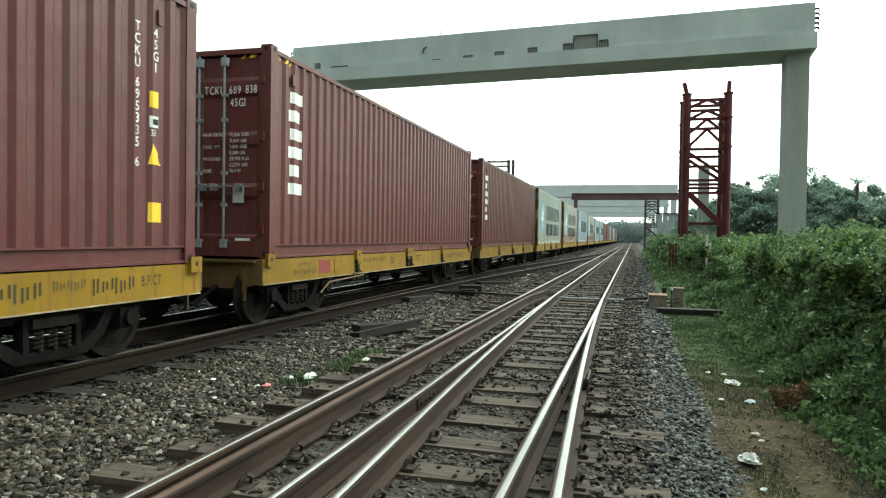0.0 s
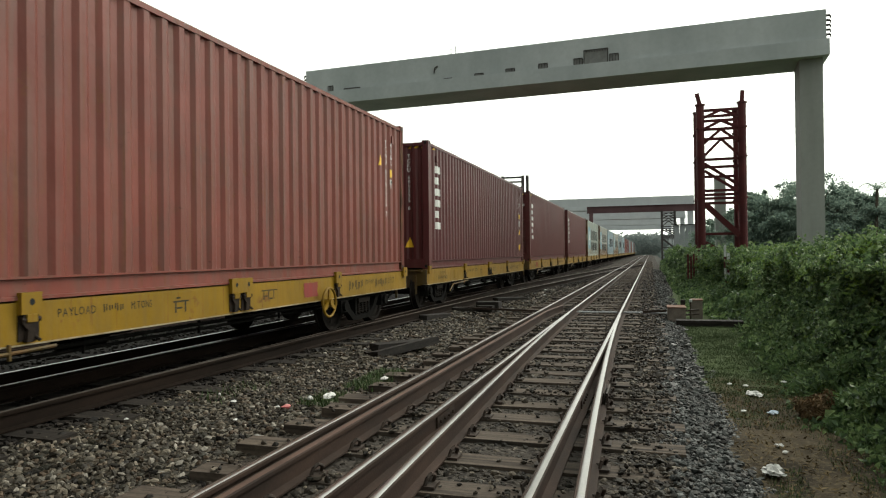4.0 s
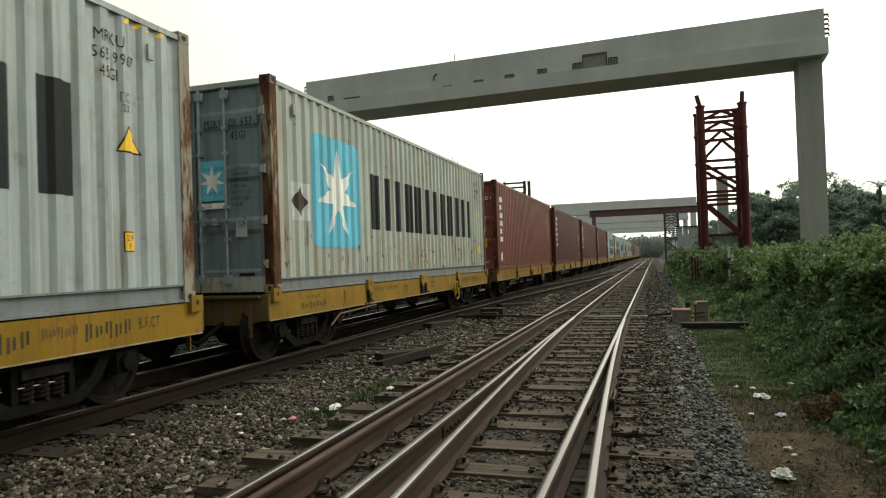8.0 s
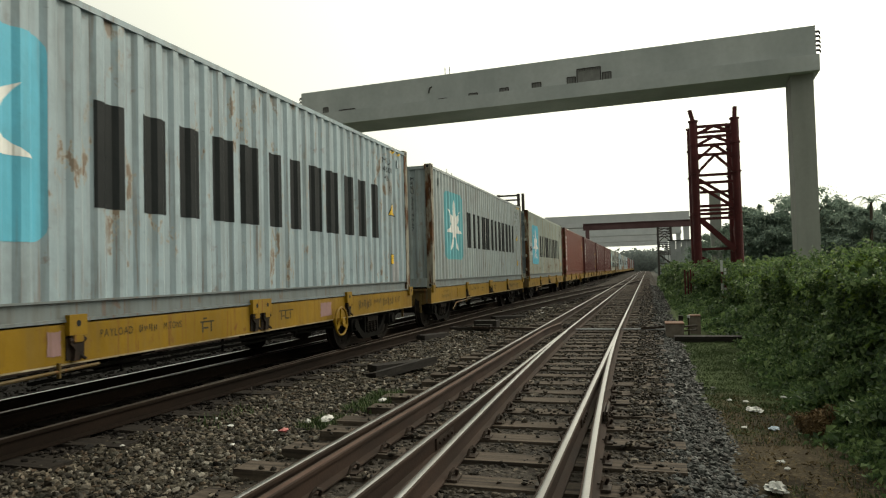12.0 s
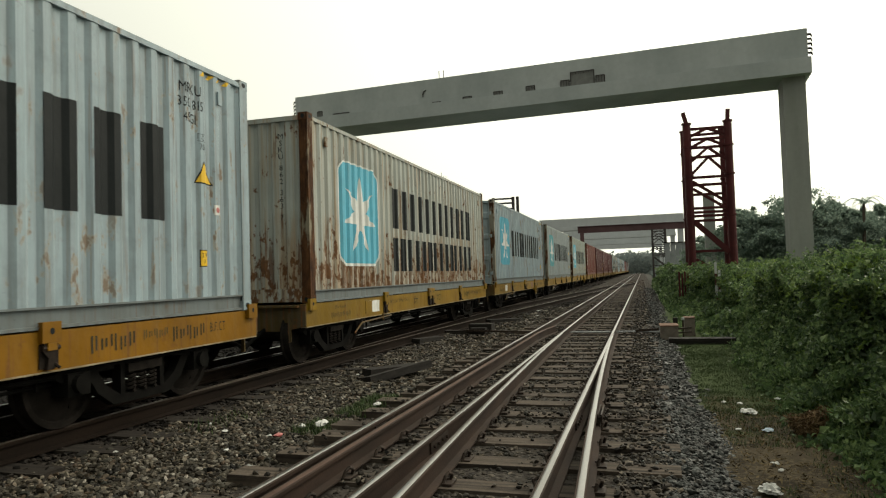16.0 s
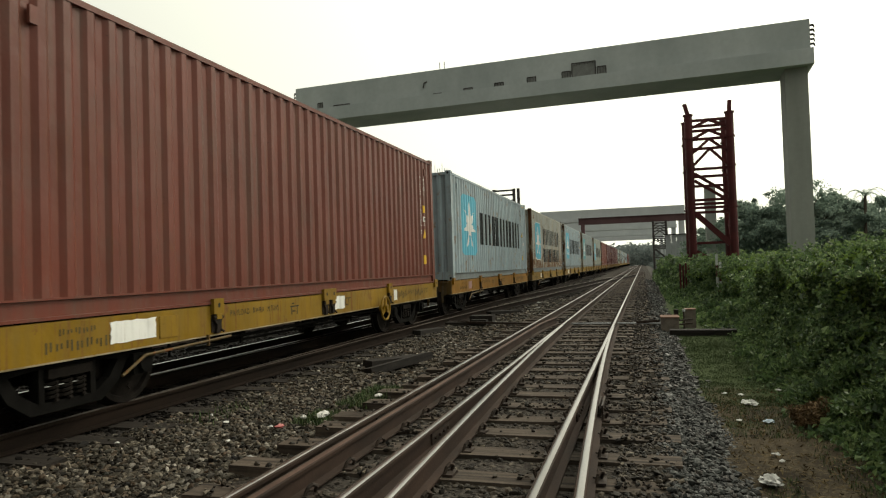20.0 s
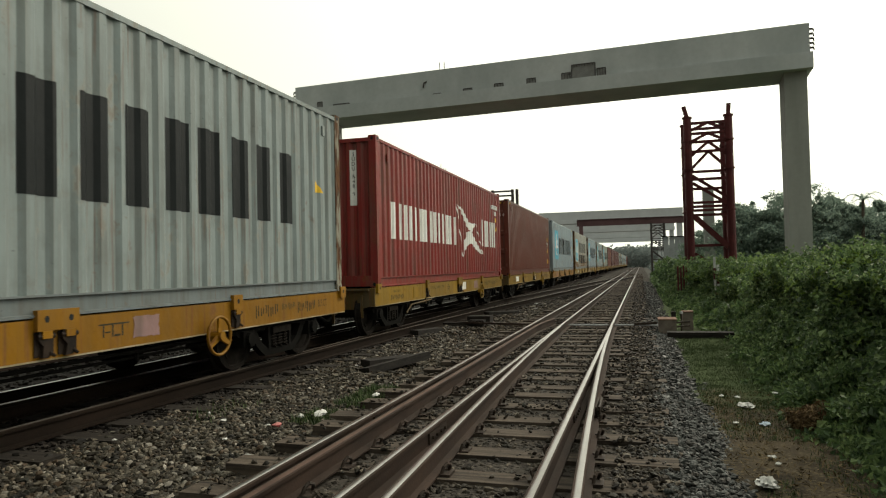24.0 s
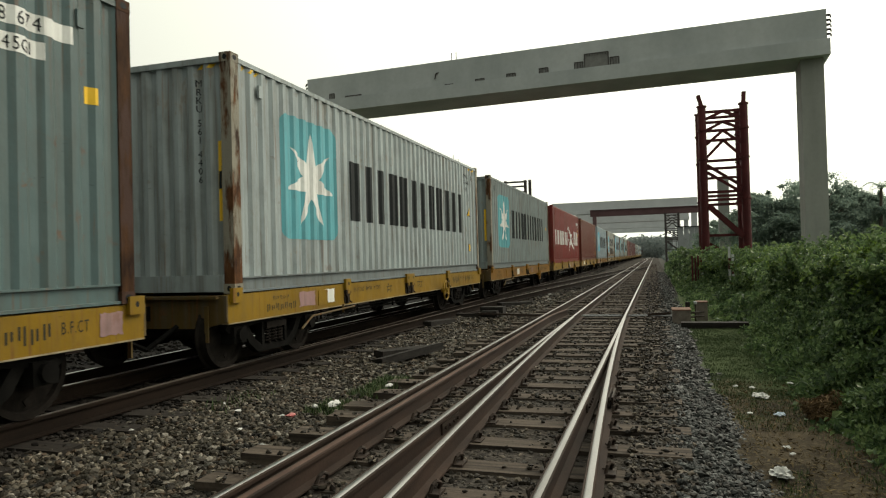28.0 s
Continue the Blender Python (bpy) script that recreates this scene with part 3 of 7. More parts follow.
def ballast_stones():
    left = [scatter(-4.85, -3.05, -4, 1.8, 600), scatter(-4.85, -3.05, 1.8, 8, 2500), scatter(-4.85, -3.05, 8, 15, 1700), scatter(-5.2, -3.0, 15, 30, 330), scatter(-5.2, -3.0, 30, 60, 70)]
    s = np.concatenate(left)
    s = s[~train_sleeper(s)]
    size = (0.013 + 0.024 * RNG.uniform(0, 1, len(s)) ** 1.5) * np.where(s[:, 1] > 15, 1.35, 1.0)
    s[:, 2] += RNG.uniform(-0.4, 0.9, len(s)) * size
    stones("ballast_stones", s, size, "stone_brown", "loose grey-brown broken stones between the tracks")
    s = np.concatenate([scatter(-10.4, -5.4, 2, 20, 110), scatter(-5.3, -4.75, 1.8, 16, 320)])
    s = s[~train_sleeper(s)]
    size = RNG.uniform(0.016, 0.042, len(s))
    s[:, 2] += RNG.uniform(-0.4, 0.7, len(s)) * size
    stones("ballast_stones", s, size, "stone_oily_shaded", "oily stones along the train's track, darkened further for its shade")
    mid = [scatter(-3.1, 0.2, -4, 1.6, 400, off_rails), scatter(-3.1, 0.2, 1.6, 16, 1050, off_rails), scatter(-3.1, 0.2, 16, 34, 130, off_rails)]
    s = np.concatenate(mid)
    on = (np.abs(((s[:, 1] - SLEEPER_0 + SLEEPER_STEP / 2) % SLEEPER_STEP) - SLEEPER_STEP / 2) < 0.12) & (s[:, 0] > -2.95) & (s[:, 0] < 0.1)
    # the bay beside the check rail is filled, and the others are half strewn
    patch = np.array([wave(a, b, 0.9, 2.0) for a, b in s[:, :2]])
    share = np.where(s[:, 0] < R_NEAR - BG, 0.12, np.where(s[:, 0] < R_NEAR - MG - 0.1, 0.45, 0.03 + 0.15 * (patch > 0.25)))
    keep = ~on | (RNG.uniform(0, 1, len(s)) < share)
    s, on = s[keep], on[keep]
    size = (0.010 + 0.023 * RNG.uniform(0, 1, len(s)) ** 1.5) * np.where(s[:, 1] > 16, 1.4, 1.0)
    s[:, 2] += RNG.uniform(-0.4, 0.8, len(s)) * size - 0.014
    s[on, 2] = -0.176 + RNG.uniform(0.0, 0.5, on.sum()) * size[on]
    stones("ballast_stones", s, size, "stone_mid", "dark brown-grey stones packed between the sleepers")
    right = [scatter(-0.22, 0.75, -4, 1.6, 700, off_rails), scatter(-0.22, 0.70, 1.6, 8, 2600, off_rails), scatter(0.68, 0.86, 1.6, 7, 900), scatter(-0.22, 0.62, 8, 16, 1900, off_rails), scatter(0.55, 0.85, 1.6, 16, 330), scatter(0.8, 1.2, 1.6, 12, 45), scatter(-0.3, 0.75, 16, 34, 260), scatter(-0.3, 0.8, 34, 60, 60)]
    s = np.concatenate(right)
    on = (np.abs(((s[:, 1] - SLEEPER_0 + SLEEPER_STEP / 2) % SLEEPER_STEP) - SLEEPER_STEP / 2) < 0.12) & (s[:, 0] < 0.16)
    patch = np.array([wave(a, b, 0.6, 7.0) for a, b in s[:, :2]])
    share = np.where((patch > -0.12) & (s[:, 0] > -0.2), 0.13, 0.7)
    keep = ~on | (RNG.uniform(0, 1, len(s)) < share)
    s, on = s[keep], on[keep]
    size = (0.009 + 0.023 * RNG.uniform(0, 1, len(s)) ** 1.5) * np.where(s[:, 1] > 16, 1.35, 1.0)
    s[:, 2] += RNG.uniform(-0.3, 0.9, len(s)) * size
    s[on, 2] = -0.174 + RNG.uniform(0.0, 0.5, on.sum()) * size[on]
    grey = s[:, 0] > 0.14 + RNG.normal(0, 0.07, len(s))
    stones("ballast_stones", s[grey], size[grey], "stone_blue", "loose dark grey broken stones on the track shoulder")
    stones("ballast_stones", s[~grey], size[~grey], "stone_mid", "dusty brown-grey stones round the sleeper ends")


def rail_mesh(line, name="rail", head=0.0):
    """A flat-bottomed rail swept along a line of (x, y); the running face lies at z = 0. Returns the meshes of the body and of its polished top."""
    body = [(-0.066, -0.172), (0.066, -0.172), (0.066, -0.160), (0.012, -0.145), (0.009, -0.045), (0.034, -0.036), (0.0355, -0.012), (0.030, -0.0042), (-0.030, -0.0042), (-0.0355, -0.012), (-0.034, -0.036), (-0.009, -0.045), (-0.012, -0.145), (-0.066, -0.160)]
    top = [(0.0245, -0.0042), (0.021, -0.0026), (0.013, -0.0007), (0.002, 0.0), (-0.009, -0.0007), (-0.0165, -0.0026), (-0.019, -0.0042)]
    out = []
    for prof, closed in ((body, True), (top, False)):
        bm = B()
        rows = []
        for i, (x, y) in enumerate(line):
            a, b = line[max(0, i - 1)], line[min(len(line) - 1, i + 1)]
            d = Vector((b[0] - a[0], b[1] - a[1])).normalized()
            rows.append([bm.verts.new((x + d.y * px, y - d.x * px, pz + head)) for px, pz in prof])
        n = len(prof)
        for a, b in zip(rows, rows[1:]):
            for i in range(n if closed else n - 1):
                bm.faces.new((a[i], a[(i + 1) % n], b[(i + 1) % n], b[i]))
        if closed:
            bm.faces.new(rows[0])
            bm.faces.new(rows[-1][::-1])
        out.append(mesh_of(name, bm, 0, not closed))
    return out


def rail(track, line, top="tread", label="", head=0.0, side="rail_side"):
    body, cap = rail_mesh(line, head=head)
    r = part("rail", body, side, track, label)
    part("railhead", cap, top, r, "worn shiny running surface" if top == "tread" else "rusted unused top")
    return r


def steps(y0, y1, n):
    return [y0 + (y1 - y0) * i / n for i in range(n + 1)]


SLEEPER_0, SLEEPER_STEP = 0.40, 0.62

# A thin darker panel on the web paints the pocket's shaded recess.

def sleeper_mesh(x0, x1, w=0.25):
    bm = B()
    slab(bm, x0, x1, -w / 2, w / 2, -0.30, -0.176)
    return mesh_of("sleeper", bm, 0.012)


def clip_mesh():
    """A bent spring clip beside a rail foot."""
    bm = B()
    pts = [Vector((0.075, -0.05, -0.165)), Vector((0.085, -0.03, -0.12)), Vector((0.10, 0.0, -0.10)), Vector((0.12, 0.03, -0.115)), Vector((0.10, 0.05, -0.16)), Vector((0.05, 0.03, -0.158))]
    for a, b in zip(pts, pts[1:]):
        rod(bm, a, b, 0.013, 6)
    slab(bm, 0.066, 0.14, -0.07, 0.07, -0.178, -0.160)
    return mesh_of("rail_clip", bm)


def joint_mesh():
    """A fishplate with four bolts on a rail web."""
    bm = B()
    slab(bm, 0.009, 0.026, -0.25, 0.25, -0.14, -0.05)
    slab(bm, -0.026, -0.009, -0.25, 0.25, -0.14, -0.05)
    for y in (-0.18, -0.06, 0.06, 0.18):
        rod(bm, (-0.045, y, -0.095), (0.045, y, -0.095), 0.014, 6)
    return mesh_of("fishplate", bm, 0.004)


def main_track():
    track = thing("railway_track", "mixed-gauge track with a branching metre-gauge line on timber sleepers", "railway track", kind="structure")
    far = 420
    straight = steps(-6, 120, 40) + [far]
    rail(track, [(R_NEAR, y) for y in straight], label="shiny common running rail")
    rail(track, [(R_NEAR - MG, y) for y in straight], label="shiny metre-gauge rail")
    rail(track, [(R_NEAR - BG, y) for y in straight], label="broad-gauge rail beside a check rail")
    ys = steps(-6, 14.8, 30)
    rail(track, [(R_NEAR + spread_angle(y) + 0.004, y) for y in ys], label="branching tongue rail", head=-0.003)
    rail(track, [(R_NEAR - MG + spread_angle(y) + 0.008, y) for y in ys], label="branching tongue rail", head=-0.003)
    rail(track, [(R_NEAR - BG + 0.15 + (0.1 * max(0, y - 15.5)), y) for y in steps(-6, 17, 24)], "rust_top", "rust-brown check rail", -0.004)
    sm = sleeper_mesh(-3.08, 0.2)
    sm2 = sleeper_mesh(-3.0, 0.1)
    cm, jm = clip_mesh(), joint_mesh()
    n = 0
    y = SLEEPER_0 - SLEEPER_STEP * 6
    while y < 100:
        s = part("sleeper", sm if y < 20 else sm2, "sleeper", track)
        s.matrix_basis = pose(RNG.uniform(-0.07, 0.07), y + RNG.uniform(-0.035, 0.035), RNG.uniform(-0.012, 0.004), 0, RNG.uniform(-0.3, 0.3), RNG.uniform(-1.2, 1.2))
        if 1.2 < y < 22:
            d = spread_angle(y)
            feet = [(R_NEAR, 180), (R_NEAR - MG, 180), (R_NEAR - BG, 180)] if d < 0.1 else [(R_NEAR, 180), (R_NEAR + d, 0), (R_NEAR - MG, 180), (R_NEAR - MG + d + 0.02, 0), (R_NEAR - BG, 180), (R_NEAR - BG + 0.15, 0)]
            for x, turn in feet:
                c = part("rail_clip", cm, "clip", track)
                c.matrix_basis = pose(x, y, 0, 0, 0, turn)
            n += 1
        y += SLEEPER_STEP
    for x, y in ((R_NEAR - BG, 6.1), (R_NEAR - MG, 5.6), (R_NEAR, 6.6), (R_NEAR + 0.21, 6.9)):
        part("fishplate", jm, "clip", track).matrix_basis = pose(x, y, 0)
    # throwing rods of the points
    bm = B()
    for k in (0.0, 0.16):
        bar(bm, (-1.75, 16.5 + k, -0.13), (0.55, 16.5 + k, -0.13), 0.05, 0.02)
    part("point_rod", bm, "grey_steel", track, "worn steel rods across the points")
    return track


def train_track():
    track = thing("railway_track", "rusty mixed-gauge track under the moving container train", "railway track", kind="structure")
    ys = steps(-14, 130, 40) + [420]
    for dx, lab in ((0.873, ""), (0.873 - MG, "metre-gauge third rail"), (-0.873, "")):
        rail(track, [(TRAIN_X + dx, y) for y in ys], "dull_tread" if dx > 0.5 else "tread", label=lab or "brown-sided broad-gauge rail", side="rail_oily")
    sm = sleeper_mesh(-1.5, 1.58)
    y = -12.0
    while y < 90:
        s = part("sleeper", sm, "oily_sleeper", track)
        s.matrix_basis = pose(TRAIN_X + RNG.uniform(-0.09, 0.06), y + RNG.uniform(-0.04, 0.04), RNG.uniform(-0.01, 0.003), 0, 0, RNG.uniform(-1.5, 1.5))
        y += 0.66
    return track


def cross_line(y):
    """The right-hand rail of the metre-gauge crossover: it leaves the train's near rail in a curve and runs straight on to the main track."""
    x = TRAIN_X + 0.873
    return x + 0.0017 * (y - 1.4) ** 2 if y < 23.1 else x + 0.80 + 0.0738 * (y - 23.1)


def crossover():
    """The two rails that cross from the train's track to the main one."""
    track = thing("railway_track", "worn metre-gauge crossover rails joining two tracks", "railway track", kind="structure")
    ys = steps(3.0, 23.1, 24) + steps(26, 74, 16)
    rail(track, [(cross_line(y), y) for y in ys], "dull_tread", head=0.003, side="rail_oily")
    rail(track, [(cross_line(y) - MG, y) for y in ys], "dull_tread", head=0.003, side="rail_oily")
    sm = sleeper_mesh(-1.35, 0.42)
    for i in range(52):
        y = 19.2 + i * 0.68
        s = part("sleeper", sm, "oily_sleeper", track)
        s.matrix_basis = pose(cross_line(y) + RNG.uniform(-0.1, 0.1), y, -0.006 + RNG.uniform(-0.01, 0.003), 0, 0, RNG.uniform(-3, 1))
    return track


def far_track():
    track = thing("railway_track", "further track beyond the train", "railway track", kind="structure")
    for dx in (-0.873, 0.873):
        rail(track, [(-10.6 + dx, y) for y in steps(-14, 130, 20) + [420]])
    return track


ground()
ballast_bed()
main_track()
train_track()
crossover()
far_track()

# ---- shipping containers ----
CL, CW, CH = 12.192, 2.438, 2.985
HALF = CW / 2


def corrugation(u0, u1, n, depth, flat=0.30, slope=0.20):
    """Break points (u, recess) of a trapezoid corrugation of n waves."""
    out, p = [], (u1 - u0) / n
    for i in range(n):
        a = u0 + i * p
        out += [(a, 0.0), (a + p * flat, 0.0), (a + p * (flat + slope), depth), (a + p * (2 * flat + slope), depth)]
    return out + [(u1, 0.0)]


SIDE = corrugation(0.17, CL - 0.17, 43, 0.036)
FRONT = corrugation(-HALF + 0.16, HALF - 0.16, 9, 0.045)
Z0, Z1 = 0.195, CH - 0.10


def sheet(prof, at, z0=Z0, z1=Z1):
    """A corrugated sheet, with thickness at the back left open where no eye comes."""
    bm = B()
    lo = [bm.verts.new(at(u, d, z0)) for u, d in prof]
    hi = [bm.verts.new(at(u, d, z1)) for u, d in prof]
    for i in range(len(prof) - 1):
        bm.faces.new((lo[i], lo[i + 1], hi[i + 1], hi[i]))
    return mesh_of("panel", bm)


def right_face(u, d, z):
    return (HALF - 0.012 - d, u, z)


def left_face(u, d, z):
    return (-HALF + 0.012 + d, u, z)


def near_face(u, d, z):
    return (u, 0.02 + d, z)


def far_face(u, d, z):
    return (u, CL - 0.02 - d, z)


def casting_mesh():
    bm = B()
    slab(bm, -0.081, 0.081, -0.089, 0.089, -0.059, 0.059)
    me = mesh_of("corner_casting", bm, 0.008)
    return me


# A flat black oval on the casting, painted as the dark of its slot.
def hole_mesh(face):
    bm = B()
    n = 10
    ring = []
    for i in range(n):
        a, b = 0.045 * math.cos(TAU * i / n), 0.032 * math.sin(TAU * i / n)
        ring.append(bm.verts.new((0.0825, a, b) if face == 0 else (b, -0.0905, a * 0.8)))
    bm.faces.new(ring)
    return mesh_of("slot", bm)


def post_mesh(sx):
    bm = B()
    w = 0.15
    pts = [(sx * HALF, 0.0), (sx * HALF, 0.17), (sx * (HALF - 0.02), 0.175), (sx * (HALF - 0.03), 0.06), (sx * (HALF - w), 0.05), (sx * (HALF - w), 0.004), (sx * (HALF - 0.03), 0.0)]
    if sx < 0:
        pts = pts[::-1]
    prism(bm, pts, "z", 0.118, CH - 0.118)
    return mesh_of("corner_post", bm)


def rails_mesh(z0, z1, inset):
    bm = B()
    slab(bm, HALF - inset - 0.06, HALF - inset, 0.17, CL - 0.17, z0, z1)
    return mesh_of("rail", bm, 0.006)


def bottom_mesh():
    """The lower side rail: a channel with a lip above and a flange below."""
    bm = B()
    x = HALF - 0.010
    prism(bm, [(x, 0.004), (x, 0.03), (x - 0.035, 0.034), (x - 0.035, 0.170), (x, 0.178), (x, 0.197), (x - 0.06, 0.197), (x - 0.06, 0.004)], "y", 0.17, CL - 0.17)
    return mesh_of("rail", bm)


def roof_mesh():
    bm = B()
    prof = corrugation(0.17, CL - 0.17, 50, 0.02, 0.3, 0.2)
    a = [bm.verts.new((-HALF + 0.05, u, CH - 0.05 - d)) for u, d in prof]
    b = [bm.verts.new((HALF - 0.05, u, CH - 0.05 - d)) for u, d in prof]
    for i in range(len(prof) - 1):
        bm.faces.new((a[i], b[i], b[i + 1], a[i + 1]))
    return mesh_of("roof", bm)


def floor_mesh():
    bm = B()
    slab(bm, -HALF + 0.06, HALF - 0.06, 0.1, CL - 0.1, 0.05, 0.13)
    y = 0.4
    while y < CL - 0.4:
        slab(bm, -HALF + 0.06, HALF - 0.06, y, y + 0.05, 0.02, 0.05)
        y += 0.3
    return mesh_of("floor", bm)


def header_mesh(y0, y1, z0, z1):
    bm = B()
    slab(bm, -HALF + 0.15, HALF - 0.15, y0, y1, z0, z1)
    return mesh_of("end_beam", bm, 0.006)


def vent_mesh():
    bm = B()
    slab(bm, HALF - 0.02, HALF + 0.012, -0.04, 0.04, -0.08, 0.08)
    return mesh_of("vent", bm, 0.008)


def door_mesh(sx):
    """One leaf, with pressed panels."""
    bm = B()
    x0, x1 = (0.01, HALF - 0.14) if sx > 0 else (-HALF + 0.14, -0.01)
    zs = [0.17, 0.30, 0.34, 0.82, 0.88, 1.0, 1.06, 1.55, 1.61, 1.73, 1.79, 2.28, 2.34, 2.5, 2.56, CH - 0.14]
    dep = [0, 0, 0.035, 0.035, 0, 0, 0.035, 0.035, 0, 0, 0.035, 0.035, 0, 0, 0.035, 0.035]
    rows = []
    for z, d in zip(zs, dep):
        rows.append([bm.verts.new(c) for c in ((x0, 0.03, z), (x0 + 0.06, 0.03, z), (x0 + 0.10, 0.03 + d, z), (x1 - 0.10, 0.03 + d, z), (x1 - 0.06, 0.03, z), (x1, 0.03, z))])
    for a, b in zip(rows, rows[1:]):
        for i in range(5):
            bm.faces.new((a[i], a[i + 1], b[i + 1], b[i]))
    return mesh_of("door", bm)


def lock_mesh():
    bm = B()
    rod(bm, (0, -0.025, 0.14), (0, -0.025, CH - 0.13), 0.017, 8)
    for z in (0.2, CH - 0.22):
        slab(bm, -0.045, 0.045, -0.05, 0.03, z - 0.06, z + 0.06)
    for z in (0.75, 1.2, 1.95, 2.3):
        slab(bm, -0.035, 0.035, -0.048, 0.03, z - 0.025, z + 0.025)
    return mesh_of("locking_bar", bm, 0.004)


def handle_mesh():
    bm = B()
    bar(bm, (0, -0.055, 1.02), (0.42, -0.055, 1.0), 0.03, 0.015)
    slab(bm, 0.2, 0.28, -0.06, 0.03, 0.95, 1.05)
    return mesh_of("handle", bm, 0.004)


def hinge_mesh():
    bm = B()
    slab(bm, -0.05, 0.03, -0.012, 0.03, -0.05, 0.05)
    rod(bm, (0.03, -0.012, -0.06), (0.03, -0.012, 0.06), 0.016, 8)
    return mesh_of("hinge", bm)


CM = {
    "side": sheet(SIDE, right_face), "back": sheet(SIDE, left_face),
    "near": sheet(FRONT, near_face), "far": sheet(FRONT, far_face),
    "post_r": post_mesh(1), "post_l": post_mesh(-1), "casting": casting_mesh(), "hole": hole_mesh(0), "hole_end": hole_mesh(1),
    "top": rails_mesh(CH - 0.102, CH - 0.042, 0.004), "bottom": bottom_mesh(), "roof": roof_mesh(), "floor": floor_mesh(),
    "sill": header_mesh(0.0, 0.06, 0.02, 0.228), "header": header_mesh(0.0, 0.06, CH - 0.115, CH - 0.042),
    "vent": vent_mesh(), "door_r": door_mesh(1), "door_l": door_mesh(-1), "lock": lock_mesh(), "handle": handle_mesh(), "hinge": hinge_mesh(),
}

GLYPHS = {}


def glyph(ch):
    """Triangles of a character of the built-in font, 1 high, and its width."""
    if ch not in GLYPHS:
        cu = bpy.data.curves.new("letter", "FONT")
        cu.body, cu.resolution_u = ch, 2
        ob = new("letter", cu)
        dg = bpy.context.evaluated_depsgraph_get()
        me = bpy.data.meshes.new_from_object(ob.evaluated_get(dg))
        me.calc_loop_triangles()
        tri = [[tuple(me.vertices[i].co[:2]) for i in t.vertices] for t in me.loop_triangles]
        bpy.data.objects.remove(ob)
        bpy.data.curves.remove(cu)
        bpy.data.meshes.remove(me)
        xs = [p[0] for t in tri for p in t] or [0, 0.3]
        GLYPHS[ch] = ([[((p[0] - min(xs)) / 0.7, p[1] / 0.7) for p in t] for t in tri], (max(xs) - min(xs)) / 0.7)
    return GLYPHS[ch]


def words(text, u, z, h, squeeze=0.75, down=False, gap=0.16):
    """Triangles of a text whose first letter's foot lies at (u, z); down: letters one under the other."""
    out = []
    for ch in text:
        if ch == " ":
            if down:
                z -= h * 0.8
            else:
                u += h * 0.5
            continue
        tri, w = glyph(ch)
        shift = -w * h * squeeze / 2 if down else 0
        out += [[(u + shift + x * h * squeeze, z + y * h) for x, y in t] for t in tri]
        if down:
            z -= h * 1.22
        else:
            u += (w * squeeze + gap) * h
    return out


def box2(u0, u1, z0, z1):
    return [(u0, z0), (u1, z0), (u1, z1), (u0, z1)]


def clipped(poly, lo, hi):
    for sign, lim in ((1, lo), (-1, hi)):
        out = []
        for i, a in enumerate(poly):
            b = poly[(i + 1) % len(poly)]
            ia, ib = sign * (a[0] - lim) >= 0, sign * (b[0] - lim) >= 0
            if ia:
                out.append(a)
            if ia != ib:
                k = (lim - a[0]) / (b[0] - a[0])
                out.append((lim, a[1] + k * (b[1] - a[1])))
        poly = out
        if len(poly) < 3:
            return []
    return poly


def painted(polys, prof, at, lift=0.003):
    """A mesh of flat outlines (convex, in u and z) laid on a corrugated sheet."""
    bm = B()
    for poly in polys:
        us = [p[0] for p in poly]
        for (ua, da), (ub, db) in zip(prof, prof[1:]):
            if ub <= min(us) or ua >= max(us) or ub - ua < 1e-6:
                continue
            c = clipped(poly, ua, ub)
            if len(c) < 3:
                continue
            vs = [bm.verts.new(at(u, da + (db - da) * (u - ua) / (ub - ua) - lift, z)) for u, z in c]
            try:
                bm.faces.new(vs)
            except ValueError:
                pass
    bmesh.ops.remove_doubles(bm, verts=bm.verts, dist=2e-4)
    return mesh_of("marking", bm)


FLAT = [(-20.0, 0.0), (20.0, 0.0)]


def door_face(u, d, z):
    return (u, 0.024 + d, z)


def star(cu, cz, r, squeeze=1.03, turn=0.0):
    """Seven slim rays, as kites."""
    out = []
    for i in range(7):
        a = TAU * i / 7 + turn + math.pi / 2
        tip = (cu + squeeze * r * math.cos(a), cz + r * math.sin(a))
        l = (cu + squeeze * 0.36 * r * math.cos(a + TAU / 14), cz + 0.36 * r * math.sin(a + TAU / 14))
        q = (cu + squeeze * 0.36 * r * math.cos(a - TAU / 14), cz + 0.36 * r * math.sin(a - TAU / 14))
        out += [[(cu, cz), q, tip], [(cu, cz), tip, l]]
    return out


def rounded(u0, u1, z0, z1, r=0.18):
    out = []
    for cu, cz, a0 in ((u1 - r, z1 - r, 0), (u0 + r, z1 - r, 90), (u0 + r, z0 + r, 180), (u1 - r, z0 + r, 270)):
        for k in range(5):
            a = radians(a0 + k * 22.5)
            out.append((cu + r * math.cos(a), cz + r * math.sin(a)))
    return out


def name_bars(u0, u1, z0, z1, n, thin=0.37):
    """A brand's name as plain bars: n pairs of uprights, one pair a letter."""
    out, p = [], (u1 - u0) / n
    for i in range(n):
        a, w = u0 + i * p, (u1 - u0) / n * 0.84
        out += [box2(a, a + w * thin, z0, z1), box2(a + w * (1 - thin), a + w, z0, z1)]
    return out


